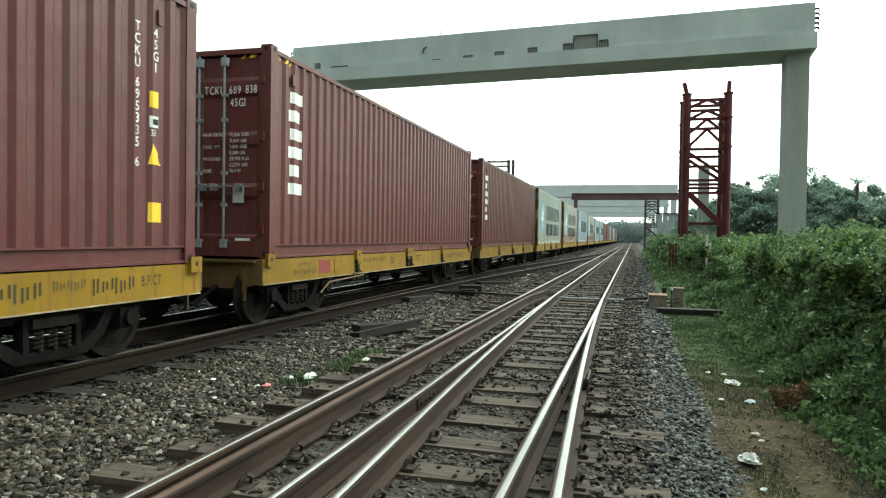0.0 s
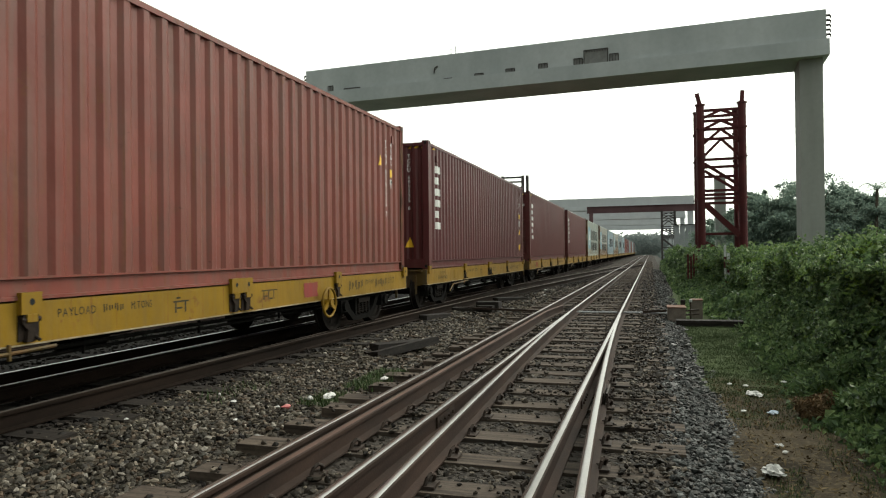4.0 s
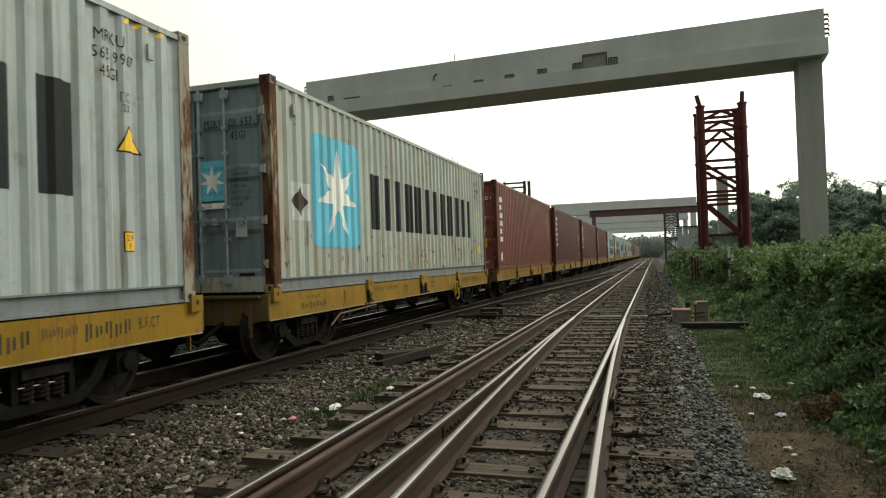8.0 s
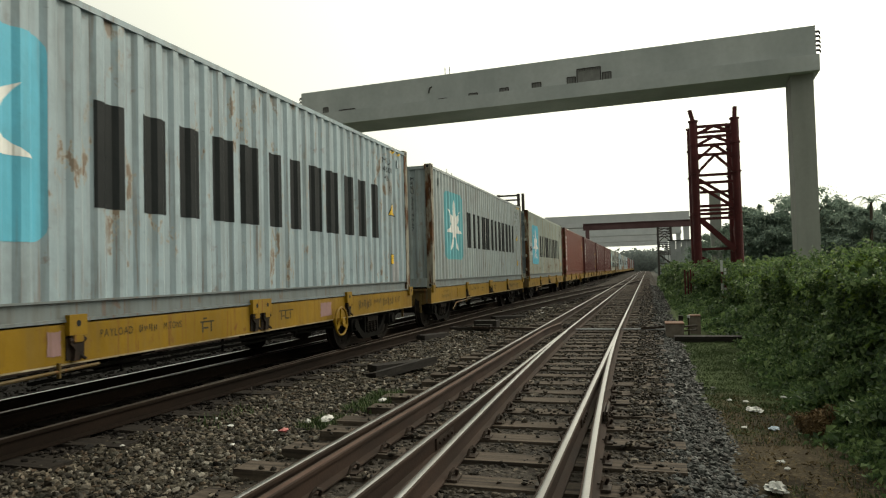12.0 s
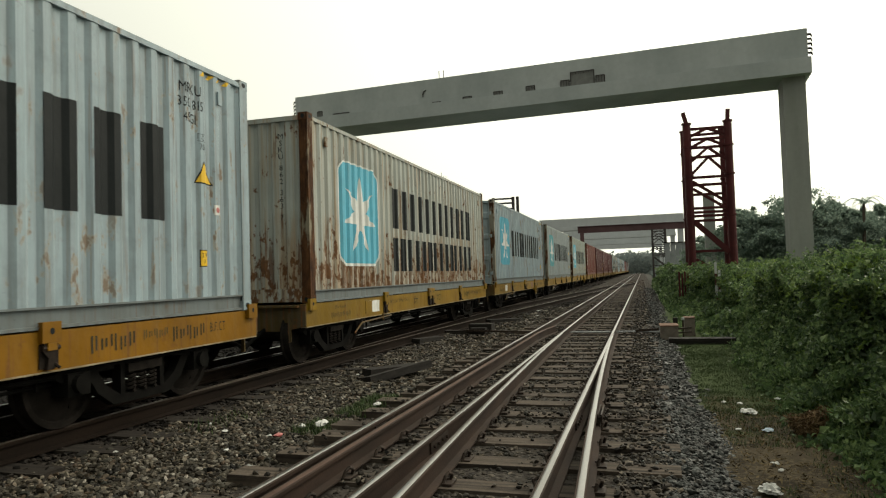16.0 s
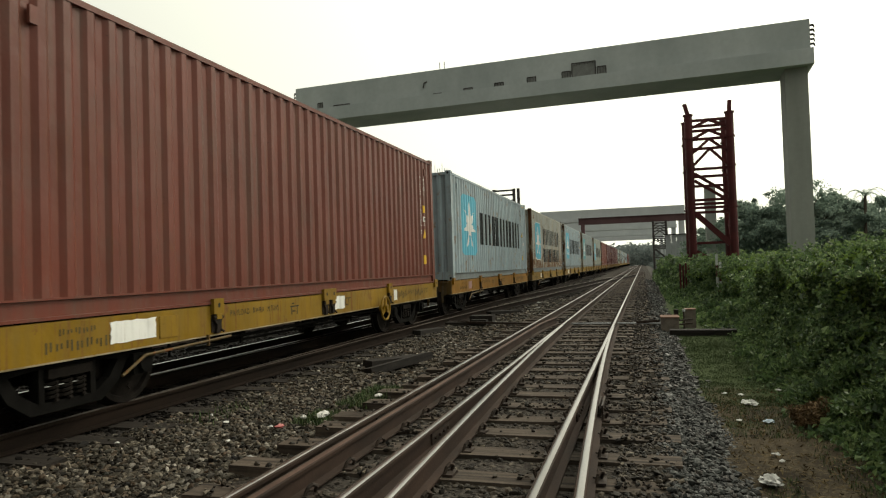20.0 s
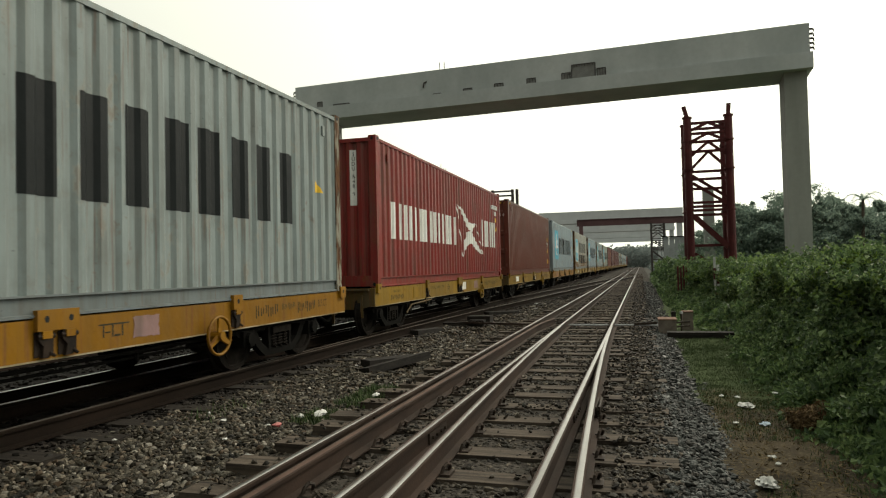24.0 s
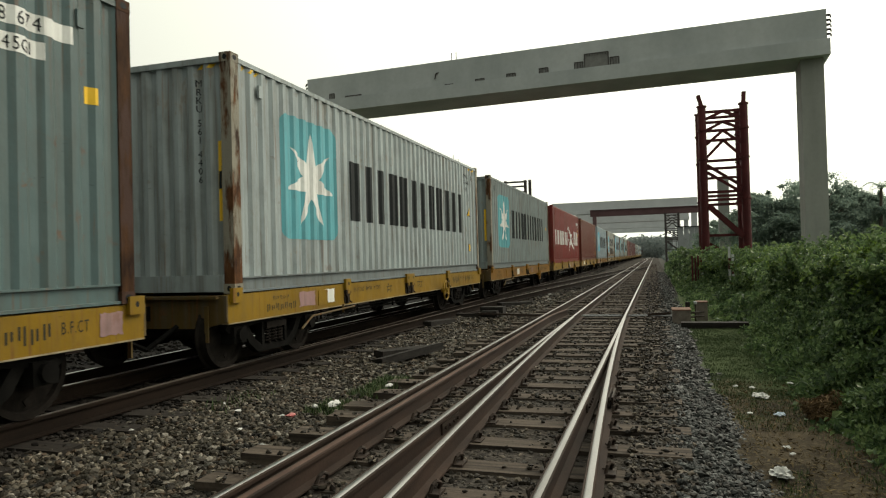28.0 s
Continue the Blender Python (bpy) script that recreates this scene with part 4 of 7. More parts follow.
def stack_bars(u0, u1, z0, z1, n):
    """The same, letters one under the other."""
    p = (z1 - z0) / n
    return [box2(u0 + 0.1 * (u1 - u0) * (i % 2), u1 - 0.12 * (u1 - u0) * (i % 3 == 1), z0 + i * p, z0 + i * p + p * 0.62) for i in range(n)]


def bars_on(box, polys, mat, label):
    for poly in polys:
        tagged(mark(box, [poly], mat), label)


def apart(polys):
    """Outlines sorted into groups that touch one another: one group a letter or bar."""
    groups = []
    for poly in polys:
        keys = {(round(u, 4), round(z, 4)) for u, z in poly}
        joined = [g for g in groups if g[0] & keys]
        groups = [g for g in groups if not g[0] & keys]
        groups.append((keys.union(*[g[0] for g in joined]), [p for g in joined for p in g[1]] + [poly]))
    return [g[1] for g in groups]


def mark(box, polys, mat, where="side", lift=0.003, label=""):
    prof, at = {"side": (SIDE, right_face), "near": (FRONT, near_face), "door": (FLAT, door_face)}[where]
    name = "sticker" if mat in ("sticker", "pink_litter") else "star" if "star" in label else "emblem" if "square" in label else "notice" if label else "name_bar" if len(polys) == 1 and len(polys[0]) == 4 else "code_marking"
    if name == "code_marking":
        for bits in apart(polys):
            ob = part("letter", painted(bits, prof, at, lift), mat, box)
        return ob
    return part(name, painted(polys, prof, at, lift), mat, box, label)


def container(k, color, label, doors, post=None, group="containers on the train"):
    """A forty-foot high-cube box; doors: the leaves are on the end that faces back along the train."""
    box = thing("shipping_container", label, "shipping container", group=group)
    part("side_panel", CM["side"], color, box)
    part("side_panel", CM["back"], color, box)
    part("roof", CM["roof"], color, box)
    part("underfloor", CM["floor"], "under", box)
    for dy, ry in ((0, 0), (CL, 180)):
        m = pose(0, dy, 0, 0, 0, ry)
        part("corner_post", CM["post_r"], post or color, box).matrix_basis = m
        part("corner_post", CM["post_l"], post or color, box).matrix_basis = m
        part("end_sill", CM["sill"], color, box).matrix_basis = m
        part("end_header", CM["header"], color, box).matrix_basis = m
        part("top_rail", CM["top"], color, box).matrix_basis = m
        part("bottom_rail", CM["bottom"], C["base_grey"] if k in (3, 4, 5, 6, 7, 10, 11) else color, box).matrix_basis = m
        for x in (-1, 1):
            for z in (0.059, CH - 0.059):
                c = part("corner_casting", CM["casting"], post or color, box)
                c.matrix_basis = m @ pose(x * (HALF - 0.078), 0.086, z)
                if x == (1 if dy == 0 else -1) and k > -3:
                    for key in ("hole", "hole_end"):
                        part("slot", CM[key], "black", c).matrix_basis = pose(0, 0, 0) if dy == 0 or key == "hole_end" else pose(0, 0, 0, 0, 0, 180)
    part("end_panel", CM["far"], color, box)
    if k > -3:
        for y in (0.66, CL - 0.62):
            part("vent", CM["vent"], color, box).matrix_basis = pose(0, y, 2.62)
    if not doors:
        part("end_panel", CM["near"], color, box)
    else:
        for s, key in ((1, "door_r"), (-1, "door_l")):
            leaf = part("door", CM[key], C["door_grey"] if k == 3 else color, box)
            for x in (0.09, 0.50):
                part("locking_bar", CM["lock"], "bar_steel", leaf, "galvanised locking bar").matrix_basis = pose(s * x, 0, 0)
                part("handle", CM["handle"], "bar_steel", leaf).matrix_basis = pose(s * x, 0, 0)
            for z in (0.4, 1.0, 1.7, 2.5):
                part("hinge", CM["hinge"], color, leaf).matrix_basis = pose(s * (HALF - 0.13), 0, z) if s > 0 else pose(-HALF + 0.13, 0, z)
    return box


def hazard(box, where):
    """Black and yellow corner stripes under the top."""
    bits = [[(0.25 + 0.16 * i, CH - 0.17), (0.31 + 0.16 * i, CH - 0.17), (0.37 + 0.16 * i, CH - 0.11), (0.31 + 0.16 * i, CH - 0.11)] for i in range(3)]
    mark(box, [[(u, z) for u, z in b] for b in bits], "sticker", "side")
    if where == "near":
        mark(box, [[(u + 0.45, z) for u, z in b] for b in bits], "sticker", "near")


def on_flat(u):
    """The middle of the nearest outer flat of the side's corrugation."""
    p = (CL - 0.34) / 43
    return 0.17 + p * (round((u - 0.17) / p - 0.15) + 0.15)


def code_side(box, code, z=2.4, u=11.22, mat="white", h=0.10):
    u = on_flat(u)
    mark(box, words(code, u, z, h, 0.9, True), mat)
    mark(box, words("45G1", on_flat(u + 0.28), z, h, 0.9, True), mat)


def stickers(box, u=11.56, mat="white"):
    u = on_flat(u)
    mark(box, [box2(u - 0.07, u + 0.06, 1.66, 1.83)], "sticker", label="small yellow notice")
    mark(box, [[(u - 0.08, 1.06), (u + 0.13, 1.06), (u - 0.03, 1.28)]], "sticker", label="yellow warning triangle")
    mark(box, [box2(u - 0.08, u + 0.14, 0.45, 0.66)], "sticker", label="yellow height notice")
    mark(box, [box2(u - 0.07, u + 0.07, 1.45, 1.57)], mat)
    mark(box, [box2(u - 0.04, u + 0.04, 1.48, 1.54)], "black", lift=0.005)
    mark(box, words("33", u - 0.06, 1.36, 0.07), mat)


def end_signs(b, number, red=False, owner="MRKU", mass="70"):
    """Black owner's code, gauge mark and yellow stickers near the far end of a pale box."""
    mark(b, words(owner, 10.86, 2.56, 0.12), "black")
    mark(b, words(number, 10.84, 2.39, 0.115), "black")
    mark(b, words("45G1", 10.9, 2.22, 0.115), "black")
    u = on_flat(11.18)
    mark(b, [box2(u - 0.07, u + 0.07, 2.03, 2.035), box2(u - 0.07, u + 0.07, 2.115, 2.12), box2(u - 0.07, u - 0.064, 2.03, 2.12), box2(u + 0.064, u + 0.07, 2.03, 2.12)], "black")
    mark(b, words("C", u - 0.02, 2.045, 0.06) + words(mass, u - 0.05, 1.93, 0.075), "black")
    mark(b, [[(11.11, 1.53), (11.45, 1.53), (11.25, 1.80)]], "black", lift=0.002, label="black rim of a warning sign")
    mark(b, [[(11.14, 1.545), (11.42, 1.545), (11.25, 1.775)]], "sticker", lift=0.005, label="yellow warning triangle")
    u = on_flat(11.22)
    mark(b, [box2(u - 0.07, u + 0.07, 0.55, 0.75)], "black", lift=0.002, label="black rim of a height notice")
    mark(b, [box2(u - 0.06, u + 0.06, 0.56, 0.74)], "sticker", lift=0.005, label="yellow height notice")
    mark(b, words("2.9", u - 0.045, 0.66, 0.055) + words("9", u - 0.02, 0.58, 0.055), "black", lift=0.008)
    mark(b, [[(11.2 + 0.16 * i, CH - 0.17), (11.26 + 0.16 * i, CH - 0.17), (11.32 + 0.16 * i, CH - 0.11), (11.26 + 0.16 * i, CH - 0.11)] for i in range(4)], "sticker")
    if red:
        u = on_flat(11.62)
        mark(b, [box2(u - 0.055, u + 0.055, 1.18, 1.30)], "white", label="small white notice")
        mark(b, [[(u + 0.035 * math.cos(TAU * i / 10), 1.24 + 0.035 * math.sin(TAU * i / 10)) for i in range(10)]], "pink_litter", lift=0.006, label="red round mark")


def door_writing(box, owner, number, mat="white", cap="45G1"):
    mark(box, words(owner, 0.15, 2.32, 0.115, 0.7), mat, "door", 0.005)
    mark(box, words(number, 0.55, 2.32, 0.115, 0.7), mat, "door", 0.005)
    mark(box, words(cap, 0.57, 2.14, 0.115, 0.7), mat, "door", 0.005)
    rows = []
    for i, (a, b) in enumerate((("MAX GROSS", "32,500 KGS"), ("", "71,650 LBS"), ("TARE WT.", "3,800 KGS"), ("", "8,380 LBS"), ("PAYLOAD", "28,700 KGS"), ("", "63,270 LBS"), ("CUBE", "76.4 M"))):
        z = 1.72 - i * 0.085
        rows += words(a, 0.13, z, 0.05, 0.8) + words(b, 0.56, z, 0.05, 0.8)
    mark(box, rows, mat, "door", 0.005)
    mark(box, [box2(0.62, 0.80, 0.78, 1.0)], "plate", "door", 0.007, "grey approval plate")
    mark(box, [box2(0.66, 0.9, 0.24, 0.28)], mat, "door", 0.005)


def line_livery(box, blue="sky_blue", two_rows=False, rim=False, up=0.0):
    """A white seven-rayed star on a blue square, and dark bars for the name."""
    if rim:
        tagged(mark(box, [rounded(1.18, 2.95, 0.58 + up, 2.44 + up, 0.24)], "white", lift=0.002), "white outline of the blue square")
    mark(box, [rounded(1.21, 2.92, 0.63 + up, 2.41 + up, 0.2 if rim else 0.14)], blue, lift=0.004, label="blue square with rounded corners")
    mark(box, star(2.07, 1.50 + up, 0.73), "white", lift=0.007, label="white seven-pointed star")
    if two_rows:
        bars_on(box, name_bars(3.75, 10.55, 1.38, 2.22, 6), "black", "plain black bars in place of a name")
        bars_on(box, name_bars(3.75, 10.55, 0.48, 1.18, 7), "black", "plain black bars in place of a name")
    else:
        bars_on(box, name_bars(3.45, 10.78, 0.98 + up, 2.0 + up, 6), "black", "plain black bars in place of a name")


def upright_livery(box):
    bars_on(box, stack_bars(0.60, 0.98, 0.94, 2.56, 6), "white", "plain white bars in place of a name")


C = {
    "maroon": paint("maroon_container_paint", (0.098, 0.027, 0.026), 0.15, 0.3, 0.42, 0.1),
    "maroon_b": paint("deep_maroon_container_paint", (0.085, 0.0225, 0.0235), 0.15, 0.3, 0.42, 0.1),
    "red_brown": paint("faded_red_brown_container_paint", (0.165, 0.047, 0.035), 0.35, 0.5, 0.45, 0.14),
    "brown": paint("brown_red_container_paint", (0.132, 0.037, 0.025), 0.25, 0.4, 0.42, 0.12),
    "grey_white": rust_eaten("off_white_container_paint", (0.32, 0.365, 0.33), 0.07, 0.0),
    "blue_grey": paint("pale_blue_grey_container_paint", (0.275, 0.35, 0.385), 0.3, 0.45, 0.45, 0.09, 0.25, 0.75),
    "blue_grey_b": paint("light_grey_container_paint", (0.285, 0.33, 0.335), 0.3, 0.5, 0.45, 0.1, 0.25, 0.25),
    "cream": rust_eaten("rust_streaked_cream_container_paint", (0.365, 0.388, 0.36), 0.12, 0.085),
    "mid_grey": paint("dull_grey_container_paint", (0.20, 0.24, 0.24), 0.3, 0.45, 0.55, 0.1, 0.25, 0.3),
    "signal_red": paint("bright_red_container_paint", (0.195, 0.021, 0.018), 0.4, 0.6, 0.45, 0.16),
    "sea_green": paint("grey_green_container_paint", (0.085, 0.13, 0.132), 0.35, 0.45, 0.45, 0.1),
}


C["base_grey"] = paint("dull_grey_rail_paint", (0.14, 0.165, 0.17), 0.3, 0.5, 0.6, 0.12)
C["door_grey"] = paint("blue_grey_door_paint", (0.15, 0.195, 0.215), 0.3, 0.5, 0.5, 0.12)
C["rust_beige"] = rust_post("rust_flecked_beige_paint", (0.25, 0.235, 0.19), 0.5, 0.8)
C["rust_deep"] = rust_post("rust_eaten_brown_paint", (0.25, 0.22, 0.16), 0.8, 0.75)
C["rust_dark"] = rust_post("dark_brown_rusting_paint", (0.06, 0.034, 0.027), 0.6, 0.45)
C["rust_red"] = rust_post("rusting_red_brown_paint", (0.12, 0.034, 0.027), 0.5, 0.6)
POSTS = {2: "rust_red", 3: "rust_deep", 4: "rust_beige", 5: "rust_beige", 6: "rust_deep", 10: "rust_beige", 11: "rust_beige", 12: "rust_dark", -2: "rust_deep", -3: "rust_deep"}


def make_containers():
    """All boxes by their number on the train; 0 is the first whole one that passes, higher numbers follow it."""
    boxes = {}

    def add(k, color, label, doors=False):
        boxes[k] = container(k, C[color], label, doors, C.get(POSTS.get(k)))
        return boxes[k]

    b = add(0, "maroon", "maroon corrugated steel container with double doors and white code", True)
    upright_livery(b)
    hazard(b, "near")
    door_writing(b, "TCKU", "689 838 8")
    b = add(1, "maroon_b", "maroon corrugated steel container with yellow warning stickers")
    upright_livery(b)
    hazard(b, "near")
    code_side(b, "TCKU 695335 6")
    stickers(b)
    mark(b, words("TCKU 695335 6", 0.72, 2.60, 0.088, 0.95, True), "white", "near")
    mark(b, [[(0.62, 0.5), (0.84, 0.5), (0.73, 0.74)]], "sticker", "near", label="yellow warning triangle")
    b = add(2, "red_brown", "faded red-brown steel container with rust-edged corner posts", True)
    upright_livery(b)
    code_side(b, "TCNU 859225 7", 2.46, 11.29)
    u = on_flat(11.0)
    mark(b, [[(u - 0.07, 2.05), (u + 0.14, 2.05), (u - 0.01, 2.25)]], "sticker", label="yellow warning triangle")
    u = on_flat(11.57)
    mark(b, [box2(u - 0.05, u + 0.06, 1.87, 2.02)], "sticker", label="small yellow notice")
    mark(b, [box2(u - 0.05, u + 0.07, 1.73, 1.82)], "white")
    mark(b, [box2(u - 0.035, u + 0.055, 1.745, 1.805)], "black", lift=0.005)
    mark(b, words("70", u - 0.045, 1.645, 0.07), "white")
    mark(b, [[(0.6, 0.42), (0.75, 0.25), (0.9, 0.42), (0.75, 0.62)]], "white", label="white diamond placard")
    door_writing(b, "TCNU", "859225 7")
    mark(b, [box2(0.48, 0.86, 0.75, 1.05)], "sticker", "door", 0.008, "yellow caution notice")
    mark(b, words("CAUTION", 0.50, 0.965, 0.055, 0.78) + words("96", 0.61, 0.875, 0.06, 0.8) + words("HIGH", 0.575, 0.785, 0.055, 0.8), "black", "door", 0.011)
    b = add(3, "grey_white", "off-white rust-stained steel container with a star on blue", True)
    line_livery(b)
    mark(b, words("MSKU", 11.0, 2.48, 0.13) + words("011 657 3", 10.98, 2.30, 0.11) + words("45G1", 11.06, 2.14, 0.11), "black")
    mark(b, [box2(0.52, 1.08, 1.02, 1.58)], "plate", label="pale placard holder")
    mark(b, [[(0.58, 1.3), (0.8, 1.08), (1.02, 1.3), (0.8, 1.52)]], "clip", lift=0.006, label="dark diamond placard")
    door_writing(b, "MSKU", "011 657 3", "black")
    mark(b, [box2(0.05, 0.46, 1.3, 1.86)], "sky_blue", "door", 0.005)
    mark(b, star(0.255, 1.58, 0.22), "white", "door", 0.008)
    mark(b, [box2(0.06, 0.46, 1.19, 1.27)], "white", "door", 0.005)
    mark(b, [box2(11.4, 11.5, 0.55, 0.75)], "sticker")
    mark(b, [[(11.3, 1.62), (11.55, 1.62), (11.36, 1.8)]], "sticker")
    b = add(4, "blue_grey_b", "light grey corrugated steel container with a star on teal")
    line_livery(b, "teal", up=0.07)
    end_signs(b, "565 9967", mass="33")
    mark(b, words("MRKU 565 9967", 0.72, 2.60, 0.088, 0.95, True), "black", "near")
    b = add(5, "blue_grey", "pale blue-grey steel container with a star on bright blue", True)
    line_livery(b, up=0.07)
    end_signs(b, "148 0003", False, "MSKU")
    mark(b, [box2(11.2, 11.6, 0.2, 0.6)], "grey_steel", label="unpainted repair patch")
    b = add(6, "cream", "heavily rust-streaked cream steel container with a star on blue")
    line_livery(b, "sky_blue", True, True)
    mark(b, words("MSKU 862 363 7", 0.72, 2.60, 0.088, 0.95, True), "black", "near")
    b = add(7, "blue_grey", "dented pale blue-grey steel container with a star on blue")
    line_livery(b, up=0.07)
    end_signs(b, "350 815", True)
    b = add(8, "brown", "plain brown-red steel container with double doors", True)
    door_writing(b, "TCLU", "596235 0")
    code_side(b, "TCLU 596235 0", 2.4, 11.3, "white", 0.09)
    stickers(b)
    hazard(b, "near")
    b = add(9, "signal_red", "bright red steel container with white bars and a bird-like sweep")
    bars_on(b, name_bars(0.9, 6.1, 0.98, 1.75, 7, 0.34), "white", "plain white bars in place of a name")
    bars_on(b, name_bars(9.25, 11.5, 1.02, 1.88, 3, 0.34), "white", "plain white bars in place of a name")
    top = [(6.15, 2.12), (6.7, 2.07), (7.15, 1.88), (7.55, 1.7), (8.0, 1.68), (8.42, 1.72)]
    low = [(6.15, 2.12), (6.6, 1.98), (7.0, 1.72), (7.4, 1.5), (7.9, 1.42), (8.42, 1.72)]
    mark(b, [[low[i], low[i + 1], top[i + 1], top[i]] for i in range(5)], "white", label="white wing-shaped sweep")
    top = [(6.76, 0.66), (6.95, 1.1), (7.3, 1.40), (7.8, 1.45), (8.4, 1.16), (9.0, 0.90), (9.38, 0.77)]
    low = [(6.76, 0.66), (7.0, 0.84), (7.35, 1.0), (7.8, 1.08), (8.4, 0.90), (9.0, 0.78), (9.38, 0.77)]
    mark(b, [[low[i], low[i + 1], top[i + 1], top[i]] for i in range(6)], "white", label="white wing-shaped sweep")
    mark(b, [[(6.12, 2.12), (6.17, 2.12), (6.8, 0.66), (6.75, 0.66)], [(8.4, 1.70), (8.44, 1.70), (9.36, 0.78), (9.30, 0.78)]], "white")
    mark(b, [box2(10.85, 11.8, 2.36, 2.5), box2(11.2, 11.55, 2.15, 2.29)], "white", label="white code labels")
    mark(b, words("SDU 848 9", 10.88, 2.38, 0.10, 0.9) + words("45G1", 11.22, 2.17, 0.10, 0.8), "black", lift=0.006)
    u = on_flat(11.62)
    mark(b, [box2(u - 0.07, u + 0.06, 1.92, 2.06)], "sticker", label="small yellow notice")
    mark(b, [[(u - 0.08, 1.60), (u + 0.13, 1.60), (u - 0.03, 1.80)]], "sticker", label="yellow warning triangle")
    mark(b, [box2(11.28, 11.42, 1.90, 2.06)], "white")
    mark(b, [box2(0.655, 0.785, 1.62, 2.72)], "white", "near", 0.003, "white code strip")
    mark(b, words("SUDU 848 9", 0.72, 2.60, 0.078, 0.9, True), "black", "near", 0.006)
    b = add(10, "mid_grey", "dull grey corrugated steel container with a star on teal-blue")
    line_livery(b, "teal", up=0.07)
    mark(b, words("MRKU 364 096 7", 0.72, 2.60, 0.088, 0.95, True), "black", "near")
    mark(b, [[(11.3, 1.6), (11.56, 1.6), (11.36, 1.78)]], "sticker", label="yellow warning triangle")
    mark(b, [box2(0.98, 1.08, 0.9, 1.9)], "sticker", "near", label="yellow height strip")
    b = add(11, "blue_grey_b", "light grey corrugated steel container with a star on teal-blue")
    line_livery(b, "teal", up=0.07)
    end_signs(b, "561 4406", mass="53")
    hazard(b, "near")
    mark(b, [box2(0.985, 1.075, 1.30, 1.52)], "black", "near", 0.006)
    mark(b, words("MRKU 561 4406", 0.72, 2.60, 0.088, 0.95, True), "black", "near")
    mark(b, [box2(0.98, 1.08, 0.9, 1.9)], "sticker", "near", label="yellow height strip")
    b = add(12, "sea_green", "grey-green corrugated steel container with white number labels")
    mark(b, [box2(10.6, 11.5, 2.36, 2.52), box2(10.8, 11.2, 2.14, 2.29)], "white", label="white code labels")
    mark(b, words("628 674", 10.62, 2.38, 0.12, 0.9) + words("45G1", 10.82, 2.16, 0.11, 0.85), "black", lift=0.006)
    mark(b, [box2(11.65, 11.78, 1.87, 2.03)], "sticker")
    add(-1, "maroon", "maroon corrugated steel container with double doors", True)
    upright_livery(boxes[-1])
    door_writing(boxes[-1], "TCKU", "970 0")
    for k, color, two in ((-2, "grey_white", True), (-3, "cream", True), (-4, "blue_grey", False), (-5, "cream", False), (-6, "blue_grey_b", False), (-7, "blue_grey", False)):
        add(k, color, "pale corrugated steel container with dark lettering bars")
        line_livery(boxes[k], "faded_blue", two)
    for k, color in ((-8, "red_brown"), (-9, "maroon"), (-10, "mid_grey"), (-11, "brown"), (-12, "blue_grey"), (-13, "maroon"), (-14, "sea_green")):
        add(k, color, {"mid_grey": "dull grey", "blue_grey": "pale blue-grey", "sea_green": "grey-green"}.get(color, "dark red") + " corrugated steel container far along the train")
    return boxes


BOXES = make_containers()

# ---- flat wagons ----
DECK = 0.942                    # underside of the containers above the rails
WX = HALF - 0.02                # half width over the side sills
WL0, WL1 = -0.12, CL + 0.14     # ends of the frame
WHEEL_R = 0.42
AXLE = 0.90                     # from a bogie's centre to each axle
BOGIES = (1.10, CL - 1.88)


def sill_mesh():
    bm = B()
    prism(bm, [(WX, 0.585), (WX, 0.929), (WX - 0.11, 0.929), (WX - 0.11, 0.914), (WX - 0.014, 0.914), (WX - 0.014, 0.60), (WX - 0.11, 0.60), (WX - 0.11, 0.585)], "y", WL0, WL1)
    return mesh_of("side_sill", bm)


def lip_mesh():
    bm = B()
    slab(bm, WX - 0.1, WX + 0.008, WL0, WL1, 0.571, 0.5845)
    return mesh_of("sill_lip", bm)


def frame_mesh():
    """Centre sill and cross bearers."""
    bm = B()
    slab(bm, -0.24, 0.24, WL0 + 0.03, WL1 - 0.03, 0.62, 0.90)
    for y in (0.35, 1.3, 2.4, 3.2, 4.7, 6.25, 7.7, 9.02, 9.9, 10.57, 11.8):
        slab(bm, 0.2405, WX - 0.12, y, y + 0.12, 0.66, 0.90)
        slab(bm, -WX + 0.12, -0.2405, y, y + 0.12, 0.66, 0.90)
    return mesh_of("underframe", bm)


def headstock_mesh():
    bm = B()
    pts = [(-WX, 0.926), (WX, 0.926), (WX, 0.60), (WX - 0.35, 0.52), (-WX + 0.35, 0.52), (-WX, 0.60)]
    prism(bm, pts, "y", WL0 - 0.03, WL0 - 0.002)
    slab(bm, -WX + 0.1, WX - 0.1, WL0 - 0.10, WL0 - 0.031, 0.885, 0.915)
    for s in (-1, 1):
        bar(bm, (s * 0.95, WL0 - 0.08, 0.80), (s * 0.95, WL0 - 0.08, 0.36), 0.05, 0.02)
    return mesh_of("headstock", bm, 0.006)


def coupler_mesh():
    bm = B()
    slab(bm, -0.09, 0.09, WL0 - 0.72, WL0 - 0.03, 0.62, 0.80)
    slab(bm, -0.16, 0.16, WL0 - 0.80, WL0 - 0.60, 0.58, 0.86)
    rod(bm, (0.5, WL0 - 0.05, 0.55), (0.42, WL0 - 0.5, 0.32), 0.03, 6)
    rod(bm, (0.42, WL0 - 0.5, 0.32), (0.3, WL0 - 0.8, 0.5), 0.03, 6)
    return mesh_of("coupler", bm, 0.015)


